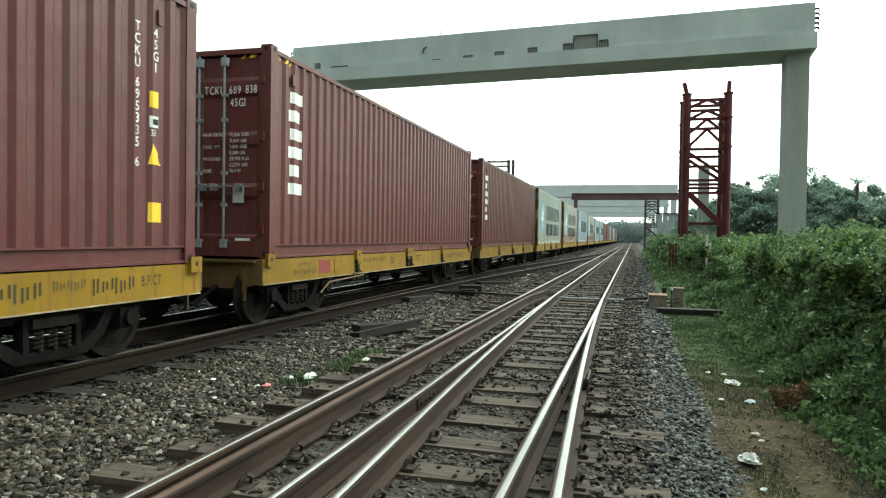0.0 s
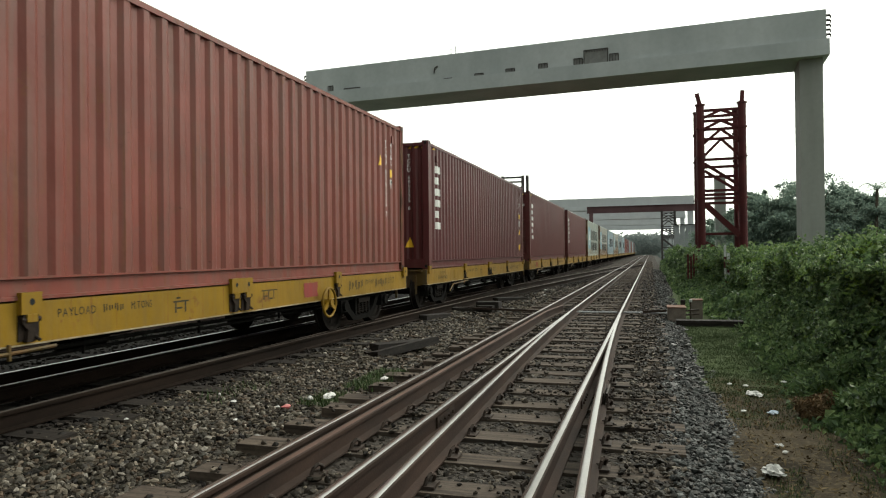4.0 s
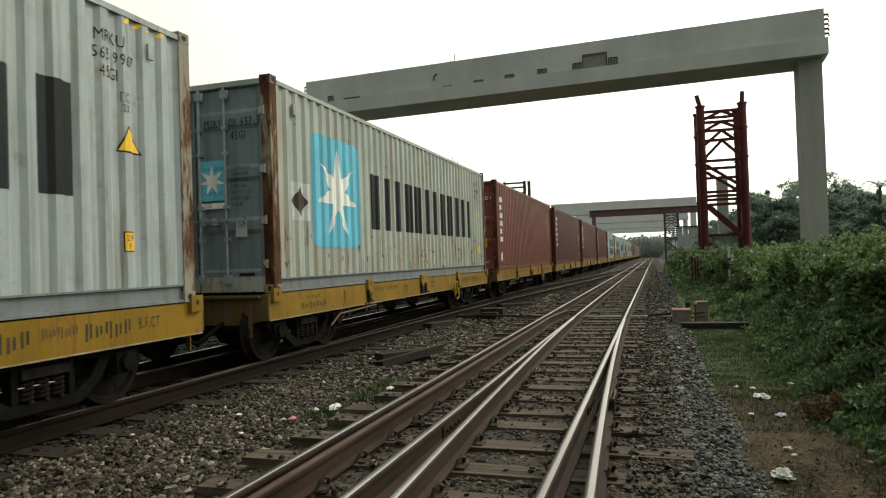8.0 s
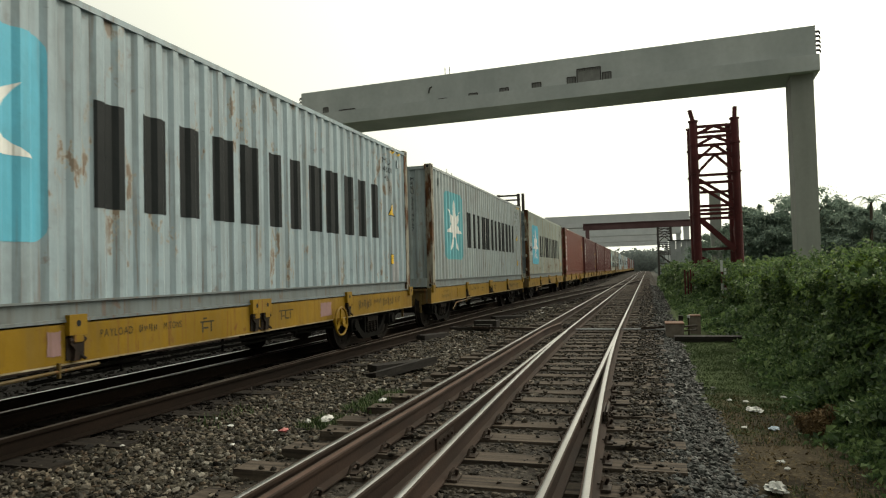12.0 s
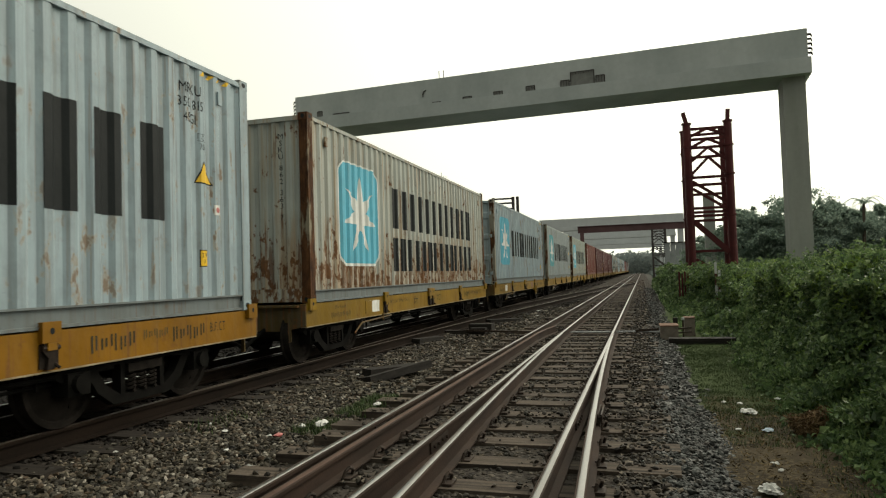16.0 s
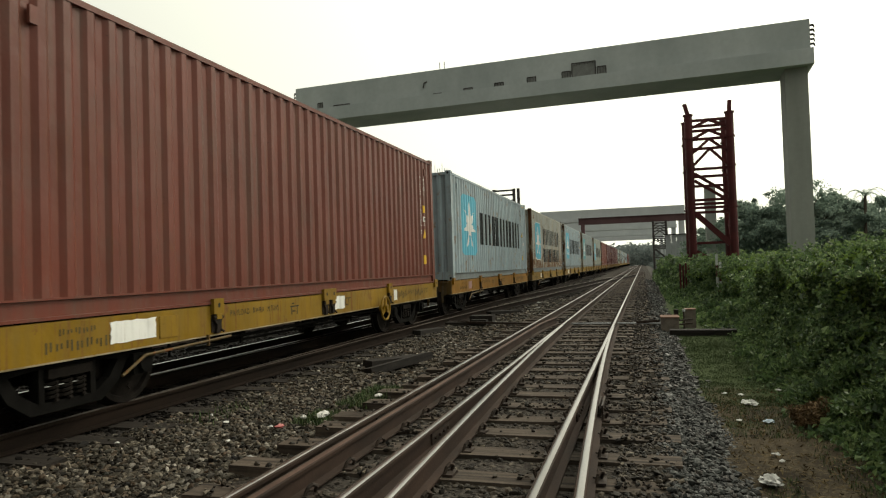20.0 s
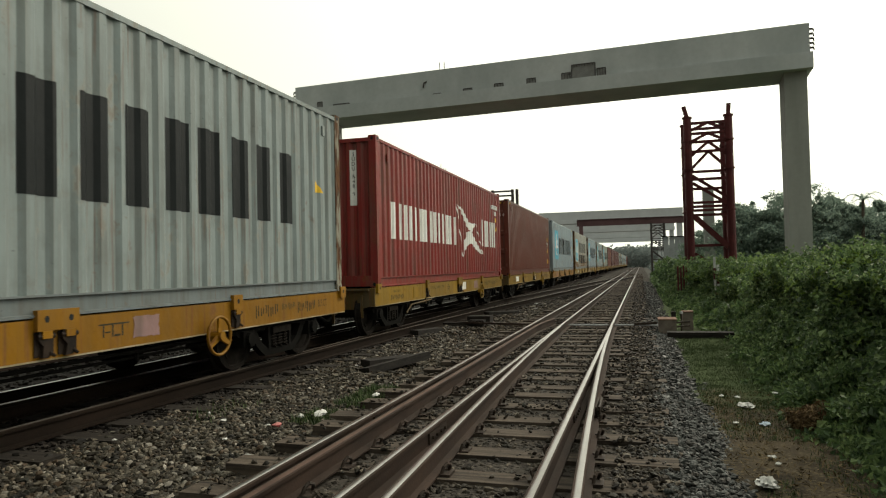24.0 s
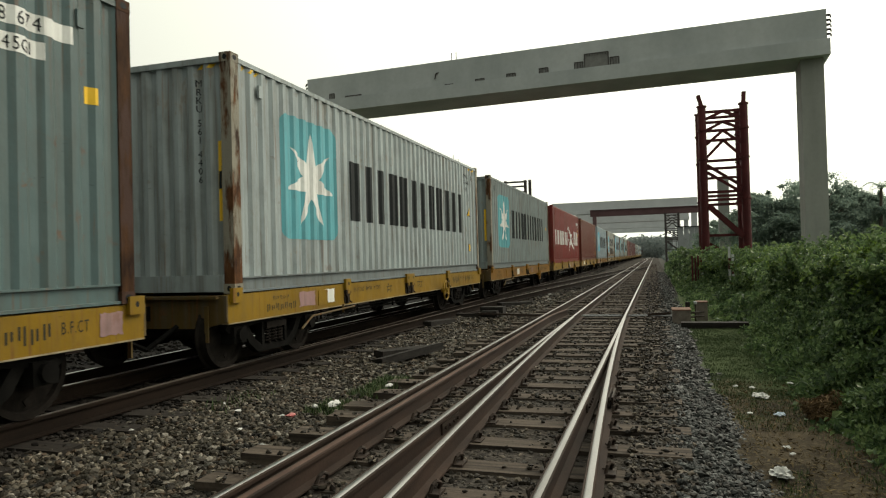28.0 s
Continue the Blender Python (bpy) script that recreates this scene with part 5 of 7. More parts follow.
def bracket_mesh(w=0.10):
    """A container locating bracket on the sill: a thick plate with a folded foot on the deck."""
    bm = B()
    slab(bm, WX + 0.001, WX + 0.05, -w, w, 0.83, 1.01)
    slab(bm, WX - 0.03, WX + 0.0, -w, w, 0.931, 0.941)
    return mesh_of("container_bracket", bm, 0.006)


def latch_mesh():
    """The dark hinged hook that hangs below a bracket, with its bolt and a greasy tongue."""
    bm = B()
    prism(bm, [(-0.075, 0.828), (0.06, 0.828), (0.075, 0.76), (0.035, 0.72), (0.055, 0.64), (0.02, 0.60), (-0.045, 0.60), (-0.03, 0.70), (-0.08, 0.75)], "x", WX + 0.001, WX + 0.042)
    rod(bm, (WX + 0.03, -0.09, 0.785), (WX + 0.03, 0.09, 0.785), 0.022, 8)
    rod(bm, (WX + 0.02, 0.03, 0.66), (WX + 0.075, 0.055, 0.61), 0.014, 6)
    slab(bm, WX + 0.0005, WX + 0.012, -0.10, 0.10, 0.61, 0.82)
    return mesh_of("latch", bm)


def lug_mesh():
    """The short yellow tongue over a latch."""
    bm = B()
    slab(bm, WX + 0.0425, WX + 0.055, -0.05, 0.05, 0.765, 0.829)
    return mesh_of("lug", bm, 0.004)


# Flat black oval on the bracket plate, standing for the dark inside its hole.
def bracket_hole():
    bm = B()
    ring = [bm.verts.new((WX + 0.0512, 0.026 * math.cos(TAU * i / 10), 0.93 + 0.03 * math.sin(TAU * i / 10))) for i in range(10)]
    bm.faces.new(ring)
    return mesh_of("slot", bm)


def side_frame_mesh():
    """A cast three-piece bogie side frame with its open spring window."""
    bm = B()
    x0, x1 = 0.98, 1.10
    prism(bm, [(-1.15, 0.50), (-1.06, 0.57), (-0.72, 0.58), (-0.36, 0.62), (0.36, 0.62), (0.72, 0.58), (1.06, 0.57), (1.15, 0.50), (1.06, 0.44), (0.75, 0.48), (0.38, 0.52), (-0.38, 0.52), (-0.75, 0.48), (-1.06, 0.44)], "x", x0, x1)
    prism(bm, [(-0.76, 0.50), (-0.63, 0.51), (-0.50, 0.33), (-0.32, 0.22), (0.32, 0.22), (0.50, 0.33), (0.63, 0.51), (0.76, 0.50), (0.62, 0.28), (0.40, 0.13), (-0.40, 0.13), (-0.62, 0.28)], "x", x0 + 0.01, x1 - 0.01)
    for s in (-1, 1):
        slab(bm, x0 + 0.005, x1 - 0.005, s * 0.29 - 0.03, s * 0.29 + 0.03, 0.21, 0.53)
        slab(bm, x0 - 0.02, x1 + 0.05, s * AXLE - 0.13, s * AXLE + 0.13, 0.31, 0.52)
        rod(bm, (x1 + 0.05, s * AXLE, 0.42), (x1 + 0.10, s * AXLE, 0.42), 0.09, 12)
    return mesh_of("side_frame", bm, 0.014)


def spring_mesh():
    bm = B()
    for dy in (-0.16, -0.005, 0.15):
        last = None
        for i in range(41):
            a = TAU * i / 8
            p = Vector((1.04 + 0.066 * math.cos(a), dy + 0.066 * math.sin(a), 0.225 + 0.20 * i / 40))
            if last is not None:
                rod(bm, last, p, 0.016, 5)
            last = p
    slab(bm, 0.96, 1.13, -0.25, 0.25, 0.43, 0.515)
    return mesh_of("spring_nest", bm)


def bolster_mesh():
    bm = B()
    slab(bm, -0.97, 0.97, -0.2, 0.2, 0.36, 0.56)
    for s in (-1, 1):
        slab(bm, -0.8, 0.8, s * 0.52 - 0.05, s * 0.52 + 0.05, 0.33, 0.43)
    return mesh_of("bolster", bm, 0.01)


def wheelset_mesh():
    bm = B()
    rod(bm, (-1.0, 0, 0), (1.0, 0, 0), 0.08, 12)
    for s in (-1, 1):
        x = s * 0.873
        lathe(bm, [(0.08, x - s * 0.05), (0.18, x - s * 0.055), (0.34, x - s * 0.02), (0.36, x - s * 0.068), (0.448, x - s * 0.068), (0.45, x - s * 0.05), (0.422, x - s * 0.03), (0.415, x + s * 0.064), (0.36, x + s * 0.064), (0.345, x + s * 0.025), (0.18, x + s * 0.06), (0.08, x + s * 0.085)], (0, 0, 0), 32)
        for k in range(3):
            a = TAU * k / 3
            slab(bm, x + s * 0.045 - 0.006, x + s * 0.045 + 0.006, 0.26 * math.cos(a) - 0.03, 0.26 * math.cos(a) + 0.03, 0.26 * math.sin(a) - 0.03, 0.26 * math.sin(a) + 0.03)
    return mesh_of("wheelset", bm)


def wheel_rim_mesh():
    bm = B()
    n, k = 32, 8
    rows = [[bm.verts.new((0.02 * math.sin(TAU * j / k), (0.222 + 0.018 * math.cos(TAU * j / k)) * math.cos(TAU * i / n), (0.222 + 0.018 * math.cos(TAU * j / k)) * math.sin(TAU * i / n))) for j in range(k)] for i in range(n)]
    for i in range(n):
        for j in range(k):
            bm.faces.new((rows[i][j], rows[(i + 1) % n][j], rows[(i + 1) % n][(j + 1) % k], rows[i][(j + 1) % k]))
    return mesh_of("brake_handwheel", bm, 0, True)


def spoke_mesh():
    bm = B()
    a = math.pi / 2
    prism(bm, [(0.21 * math.cos(a + 0.12), 0.21 * math.sin(a + 0.12)), (0.21 * math.cos(a - 0.12), 0.21 * math.sin(a - 0.12)), (0.05 * math.cos(a - 0.9), 0.05 * math.sin(a - 0.9)), (0.05 * math.cos(a + 0.9), 0.05 * math.sin(a + 0.9))], "x", -0.012, 0.012)
    return mesh_of("spoke", bm)


def hub_mesh():
    bm = B()
    rod(bm, (-0.12, 0, 0), (0.05, 0, 0), 0.055, 10)
    return mesh_of("hub", bm)


def pipe_mesh(x, y0, y1, z, r):
    bm = B()
    rod(bm, (x, y0, z), (x, y1, z), r, 6)
    return mesh_of("brake_pipe", bm)


def hanger_mesh():
    bm = B()
    bar(bm, (WX - 0.12, 0, 0.40), (WX - 0.12, 0, 0.60), 0.03, 0.012)
    return mesh_of("hanger", bm)


def lever_mesh():
    """A bent hand lever along the sill."""
    bm = B()
    pts = [(WX + 0.03, 1.62, 0.34), (WX + 0.03, 1.95, 0.50), (WX + 0.03, 3.45, 0.54)]
    for a, b in zip(pts, pts[1:]):
        rod(bm, a, b, 0.016, 6)
    bar(bm, (WX + 0.03, 3.0, 0.47), (WX + 0.03, 3.0, 0.60), 0.03, 0.02)
    return mesh_of("brake_lever", bm)


def plate_mesh():
    bm = B()
    slab(bm, WX + 0.0005, WX + 0.009, 2.2, 2.5, 0.64, 0.87)
    return mesh_of("access_plate", bm, 0.003)


def reservoir_mesh():
    bm = B()
    rod(bm, (-0.55, 5.2, 0.46), (-0.55, 6.3, 0.46), 0.17, 14)
    rod(bm, (0.5, 4.2, 0.50), (0.5, 4.7, 0.50), 0.15, 14)
    slab(bm, -0.1, 0.1, 3.0, 9.0, 0.45, 0.52)
    return mesh_of("air_reservoir", bm)


WM = {
    "lip": lip_mesh(),
    "sill": sill_mesh(), "frame": frame_mesh(), "head": headstock_mesh(), "coupler": coupler_mesh(), "bracket": bracket_mesh(), "bracket_wide": bracket_mesh(0.225), "lug": lug_mesh(), "hole": bracket_hole(), "latch": latch_mesh(),
    "side": side_frame_mesh(), "spring": spring_mesh(), "bolster": bolster_mesh(), "wheels": wheelset_mesh(), "hand": wheel_rim_mesh(), "spoke": spoke_mesh(), "hub": hub_mesh(), "pipe": pipe_mesh(WX - 0.12, 2.4, 9.9, 0.50, 0.022), "pipe_b": pipe_mesh(WX - 0.2, 2.9, 9.3, 0.43, 0.018), "hanger": hanger_mesh(), "lever": lever_mesh(), "plate": plate_mesh(), "tank": reservoir_mesh(),
}
WHEELS = []


def sill_face(u, d, z):
    return (WX - d, u, z)


def sill_mark(w, polys, mat, label="", lift=0.003):
    if label:
        return part("paint_patch", painted(polys, FLAT, sill_face, lift), mat, w, label)
    for bits in apart(polys):
        part("stencil_stroke", painted(bits, FLAT, sill_face, lift), mat, w)


def rough_patch(u0, u1, z0, z1):
    """A brushed-over oblong with uneven edges."""
    r = random.Random(int(u0 * 1000))
    du, dz = 0.06 * (u1 - u0), 0.07 * (z1 - z0)
    low = [(u0 + (u1 - u0) * i / 9, z0 + r.uniform(0, dz)) for i in range(10)]
    right = [(u1 - r.uniform(0, du), z0 + (z1 - z0) * i / 6) for i in range(1, 6)]
    top = [(u1 - (u1 - u0) * i / 9, z1 - r.uniform(0, dz)) for i in range(10)]
    left = [(u0 + r.uniform(0, du), z1 - (z1 - z0) * i / 6) for i in range(1, 6)]
    return low + right + top + left


def stencil(w, u0, u1, z0, z1, n, mat="faint"):
    """Writing too worn to read, as bars."""
    p = (u1 - u0) / n
    for i in range(n):
        for q in (0.0, 0.42):
            sill_mark(w, [box2(u0 + (i + q) * p, u0 + (i + q) * p + p * 0.2, z0 + (z1 - z0) * 0.15 * ((i + (q > 0)) % 3), z1 - (z1 - z0) * 0.2 * ((i + 2 * (q > 0)) % 2))], mat)


def wagon(k, hand):
    near = k > -3
    yellow = "lemon" if k not in (7, 10) else "yellow"
    w = thing("flat_wagon", "dusty yellow steel flat wagon on two bogies" + (", with side brake wheel" if hand else ""), "wagon", group="wagons of the train")
    for rz in (0, 180):
        m = pose(0, 0, 0) if rz == 0 else pose(0, CL + 0.02, 0, 0, 0, 180)
        part("side_sill", WM["sill"], yellow, w).matrix_basis = m
        part("headstock", WM["head"], "dark_yellow", w).matrix_basis = m
        if near:
            part("coupler", WM["coupler"], "under", w).matrix_basis = m
        for y in (0.02, 3.2, 6.25, 9.02, CL):
            b = part("container_bracket", WM["bracket_wide" if y == 6.25 else "bracket"], yellow, w)
            b.matrix_basis = m @ pose(0, y, 0)
            if rz == 0 and near and 1 < y < 12:
                for dy in ((-0.125, 0.125) if y == 6.25 else (0,)):
                    part("latch", WM["latch"], "casting", b, "dark greasy hanging latch").matrix_basis = pose(0, dy, 0)
                    part("lug", WM["lug"], yellow, b).matrix_basis = pose(0, dy, 0)
            if rz == 0 and near:
                for dy in ((-0.13, 0.13) if y == 6.25 else (0,)):
                    part("slot", WM["hole"], "black", b).matrix_basis = pose(0, dy, 0)
    if near:
        for rz in (0, 180):
            part("sill_lip", WM["lip"], "worn_edge", w, "rubbed pale lower edge").matrix_basis = pose(0, 0, 0) if rz == 0 else pose(0, CL + 0.02, 0, 0, 0, 180)
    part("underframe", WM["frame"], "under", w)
    if near:
        part("brake_lever", WM["lever"], "dark_yellow", w)
        part("access_plate", WM["plate"], yellow, w)
        part("brake_pipe", WM["pipe"], "under", w)
        part("brake_pipe", WM["pipe_b"], "under", w)
        for y in (2.5, 3.9, 5.6, 7.4, 9.0):
            part("hanger", WM["hanger"], "under", w).matrix_basis = pose(0, y, 0)
        part("air_reservoir", WM["tank"], "under", w)
    for y in BOGIES:
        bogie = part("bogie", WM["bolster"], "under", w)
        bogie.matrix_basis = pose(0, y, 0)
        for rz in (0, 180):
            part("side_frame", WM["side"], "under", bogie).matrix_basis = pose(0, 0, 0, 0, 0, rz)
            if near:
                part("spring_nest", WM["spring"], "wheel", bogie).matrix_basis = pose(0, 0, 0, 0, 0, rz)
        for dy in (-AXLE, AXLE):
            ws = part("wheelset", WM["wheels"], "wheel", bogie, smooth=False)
            ws.matrix_basis = pose(0, dy, WHEEL_R)
            if near:
                WHEELS.append((ws, dy))
    if hand:
        hw = part("brake_handwheel", WM["hand"], yellow, w)
        hw.matrix_basis = pose(WX + 0.13, 8.49, 0.55)
        part("hub", WM["hub"], yellow, hw)
        for i in range(3):
            part("spoke", WM["spoke"], yellow, hw).matrix_basis = pose(0, 0, 0, 120 * i)
    if near:
        r = random.Random(k + 40)
        stencil(w, 0.75, 1.55, 0.655, 0.755, 7, "stencil" if k % 2 else "faint")
        stencil(w, 0.9, 1.35, 0.80, 0.86, 5)
        stencil(w, 9.5, 10.12, 0.675, 0.84, 5, "stencil")
        stencil(w, 10.2, 10.6, 0.74, 0.84, 5)
        stencil(w, 10.66, 11.26, 0.675, 0.835, 5, "stencil")
        sill_mark(w, words("B.F.CT", 11.33, 0.725, 0.11, 0.6), "stencil")
        sill_mark(w, words("PAYLOAD", 3.5, 0.775, 0.075, 0.8), "stencil")
        stencil(w, 4.02, 4.30, 0.775, 0.85, 4, "stencil")
        sill_mark(w, words("M.TONS", 4.38, 0.775, 0.075, 0.7), "stencil")
        sill_mark(w, [box2(5.0, 5.26, 0.792, 0.81), box2(5.03, 5.055, 0.68, 0.792), box2(5.19, 5.215, 0.68, 0.792), box2(5.06, 5.15, 0.72, 0.74), box2(5.05, 5.12, 0.83, 0.85)], "stencil")
        sill_mark(w, [box2(6.75, 7.15, 0.815, 0.83), box2(6.8, 6.82, 0.70, 0.814), box2(6.92, 6.94, 0.70, 0.814), box2(7.05, 7.07, 0.70, 0.814), box2(6.83, 6.9, 0.74, 0.755), box2(6.95, 7.03, 0.70, 0.72)], "stencil")
        kind = {0: [(1.6, 2.05, "maroon_patch")], 2: [(0.1, 0.35, "pink"), (7.9, 8.35, "maroon_patch")], 3: [], 4: [(2.2, 2.5, "white")], 5: [(1.75, 2.35, "white"), (2.9, 3.05, "pink"), (8.0, 8.4, "pink")],
                6: [(2.2, 2.9, "white")], 7: [(1.7, 2.1, "pink")], 8: [(1.5, 2.15, "white"), (6.5, 6.9, "white"), (9.3, 9.5, "white")], 9: [(6.5, 7.0, "white"), (8.0, 8.5, "pink")],
                10: [(4.1, 4.6, "white"), (7.2, 7.6, "pink")], 11: [(1.6, 2.1, "pink"), (2.4, 2.75, "white")], 12: [(11.75, 12.05, "pink")]}.get(k, [])
        for u0, u1, mat in kind:
            sill_mark(w, [rough_patch(u0, u1, 0.65, 0.88)], mat, "patch of fresh paint over old lettering", 0.005)
    return w


WAGONS = {k: wagon(k, k in (2, 3, 5, 8, 9, 10, 11)) for k in BOXES}

# ---- elevated road under construction ----


def gantry(x0, x1, z0, z1, z2, depth, label, pockets, face="concrete", pier="concrete_pier"):
    """A portal: a stepped cross beam over two piers. The right end of the beam's front is the origin's x1."""
    g = thing("portal_frame", label, "concrete portal")
    bm = B()
    slab(bm, x0, x1, 0.0, depth, z0, z1)
    part("beam_flange", bm, face, g, bevel=0.04)
    bm = B()
    slab(bm, x0 + 0.1, x1 - 0.1, 0.12, depth - 0.12, z1 + 0.001, z2)
    part("beam_web", bm, face, g, bevel=0.03)
    for x in (x0 + 0.9, x1 - 1.15):
        bm = B()
        slab(bm, x + 0.06, x + 0.95, 0.45, depth - 0.45, -0.5, z0 - 0.001)
        part("pier", bm, pier, g, bevel=0.07)
    for x, z, w, h in pockets:
        b = B()
        slab(b, x - w / 2, x + w / 2, 0.114, 0.119, z - h / 2, z + h / 2)
        p = part("pocket", b, "pocket", g, "blocked-out pocket framed by reinforcing bars")
        rods = [((x - w / 2, 0.06, z - h / 2), (x - w / 2, 0.06, z + h / 2), 0.022), ((x + w / 2, 0.06, z - h / 2), (x + w / 2, 0.06, z + h / 2), 0.022), ((x - w / 2, 0.06, z + h / 2), (x + w / 2, 0.06, z + h / 2), 0.022)]
        if h > 0.2:
            n = max(2, int(w / 0.12))
            for i in range(1, n):
                xx = x - w / 2 + w * i / n
                rods.append(((xx, 0.08, z - h / 2 if w < 0.8 else z + h * 0.36), (xx, 0.08, z + h / 2), 0.010))
        for one, two, thick in rods:
            b = B()
            rod(b, one, two, thick, 6)
            part("reinforcing_bar", b, "rebar", p)
    return g


def beam_bars(g, x1, z0, z1, out=1):
    """Starter bars in the end of the beam and on its top."""
    for i in range(5):
        b = B()
        z = z0 + (z1 - z0) * (i + 0.6) / 5
        rod(b, (x1 - out * 0.12, 0.25, z), (x1 + out * 0.06, 0.25, z), 0.05, 6)
        rod(b, (x1 + out * 0.06, 0.25, z), (x1 + out * 0.08, 0.25, z - 0.12), 0.03, 6)
        part("starter_bar", b, "rebar", g)


POCKETS = [(-16.5, 10.22, 0.3, 0.35), (-15.2, 10.02, 0.95, 0.3), (-12.95, 9.98, 0.44, 0.12), (-11.35, 10.0, 0.48, 0.14), (-9.74, 10.05, 0.44, 0.16), (-8.1, 10.12, 0.45, 0.18),
           (-6.5, 10.16, 0.44, 0.24), (-4.88, 10.22, 0.43, 0.26), (-3.2, 10.25, 0.4, 0.32), (-2.38, 10.42, 1.1, 0.66), (-1.55, 10.28, 0.4, 0.35)]
G1 = gantry(-18.15, 7.24, 9.42, 10.10, 11.36, 2.6, "grey concrete portal frame spanning the railway, reinforcing bars exposed", POCKETS)
beam_bars(G1, 7.24, 10.2, 11.2)
beam_bars(G1, -18.15, 10.2, 11.2, -1)
G1.matrix_basis = Matrix.Translation((7.24, 32.0, 0)) @ pose(0, 0, 0, 0, 0, -3.8) @ Matrix.Translation((-7.24, 0, 0))
for x in (-9.9, -9.65):
    bars = B()
    rod(bars, (x, 1.0, 11.36), (x, 1.0, 12.0), 0.02, 6)
    part("starter_bar", bars, "rebar", G1)
bars = B()
rod(bars, (-10.5, 0.08, 10.5), (-10.45, 0.08, 10.75), 0.03, 6)
rod(bars, (-10.45, 0.08, 10.75), (-10.3, 0.08, 10.8), 0.03, 6)
part("hook", bars, "rebar", G1)
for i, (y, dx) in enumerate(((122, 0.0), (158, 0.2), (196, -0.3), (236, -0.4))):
    g = gantry(-17.4, 7.1, 8.5, 9.2, 10.6, 2.6, "haze-paled concrete portal frame further along the railway", [], "pale_concrete", "pale_concrete")
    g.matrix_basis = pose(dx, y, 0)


def trestle(x0, x1, y0, dy, top, leg, prong, label, mat="primer", scale=1.0):
    """A braced steel tower: four legs, ties and diagonals."""
    t = thing("steel_tower", label, "steel tower")
    for x in (x0 + leg / 2, x1 - leg / 2):
        for y in (y0, y0 + dy):
            b = B()
            rod(b, (x, y, -0.5), (x, y, top), leg / 2, 14)
            for z in (top * 0.45, top * 0.69, top * 0.86, top):
                rod(b, (x, y, z - 0.04), (x, y, z + 0.04), leg / 2 + 0.05, 14)
            part("leg", b, mat, t)
        b = B()
        s = 1 if x > (x0 + x1) / 2 else -1
        bar(b, (x, y0, top), (x + s * 0.10 - 0.06, y0, top + prong), 0.24, 0.2)
        part("prong", b, mat, t)
    for y in (y0, y0 + dy):
        def tie(za, zb, w=0.13, xa=x0 + leg, xb=x1 - leg):
            b = B()
            bar(b, (xa - 0.02, y, za * top), (xb + 0.02, y, zb * top), w, max(0.14, w))
            part("brace", b, mat, t)
        mid = (x0 + x1) / 2
        if y > y0:
            for z in (0.975, 0.60, 0.07):
                tie(z, z, 0.12)
            continue
        for z in (0.966, 0.904, 0.854, 0.797, 0.677, 0.632, 0.494, 0.470, 0.448, 0.42, 0.24):
            tie(z, z, 0.12)
        for z, rise in ((0.925, 0.041), (0.858, 0.046), (0.775, 0.079), (0.70, 0.097)):
            tie(z, z + rise, 0.13, x0 + leg, mid)
            tie(z + rise, z, 0.13, mid, x1 - leg)
        tie(0.654, 0.523, 0.15)
        tie(0.611, 0.484, 0.15)
        tie(0.416, 0.229, 0.28)
        tie(0.193, 0.07, 0.15)
    for x in (x0 + leg / 2, x1 - leg / 2):
        for za, zb in ((0.1, 0.4), (0.45, 0.75)):
            b = B()
            bar(b, (x, y0, za * top), (x, y0 + dy, zb * top), 0.11, 0.11)
            part("brace", b, mat, t)
    return t


trestle(2.38, 4.86, 39.0, 2.2, 9.05, 0.42, 0.62, "dark red primed steel support tower with diagonal bracing")
trestle(1.6, 3.9, 116.0, 2.2, 7.7, 0.3, 0.01, "small dark grey steel support tower under a girder", "rebar")


def girder():
    g = thing("steel_girder", "dull red steel girder resting under a far concrete beam", "girder")
    b = B()
    slab(b, -10.2, 7.6, 117.0, 117.08, 7.75, 8.75)
    part("web", b, "girder", g)
    for z in (7.70, 8.75):
        b = B()
        slab(b, -10.2, 7.6, 116.8, 117.3, z, z + 0.08)
        part("flange", b, "girder", g)
    b = B()
    slab(b, -9.8, -9.2, 116.6, 117.4, -0.4, 7.69)
    part("post", b, "girder", g)


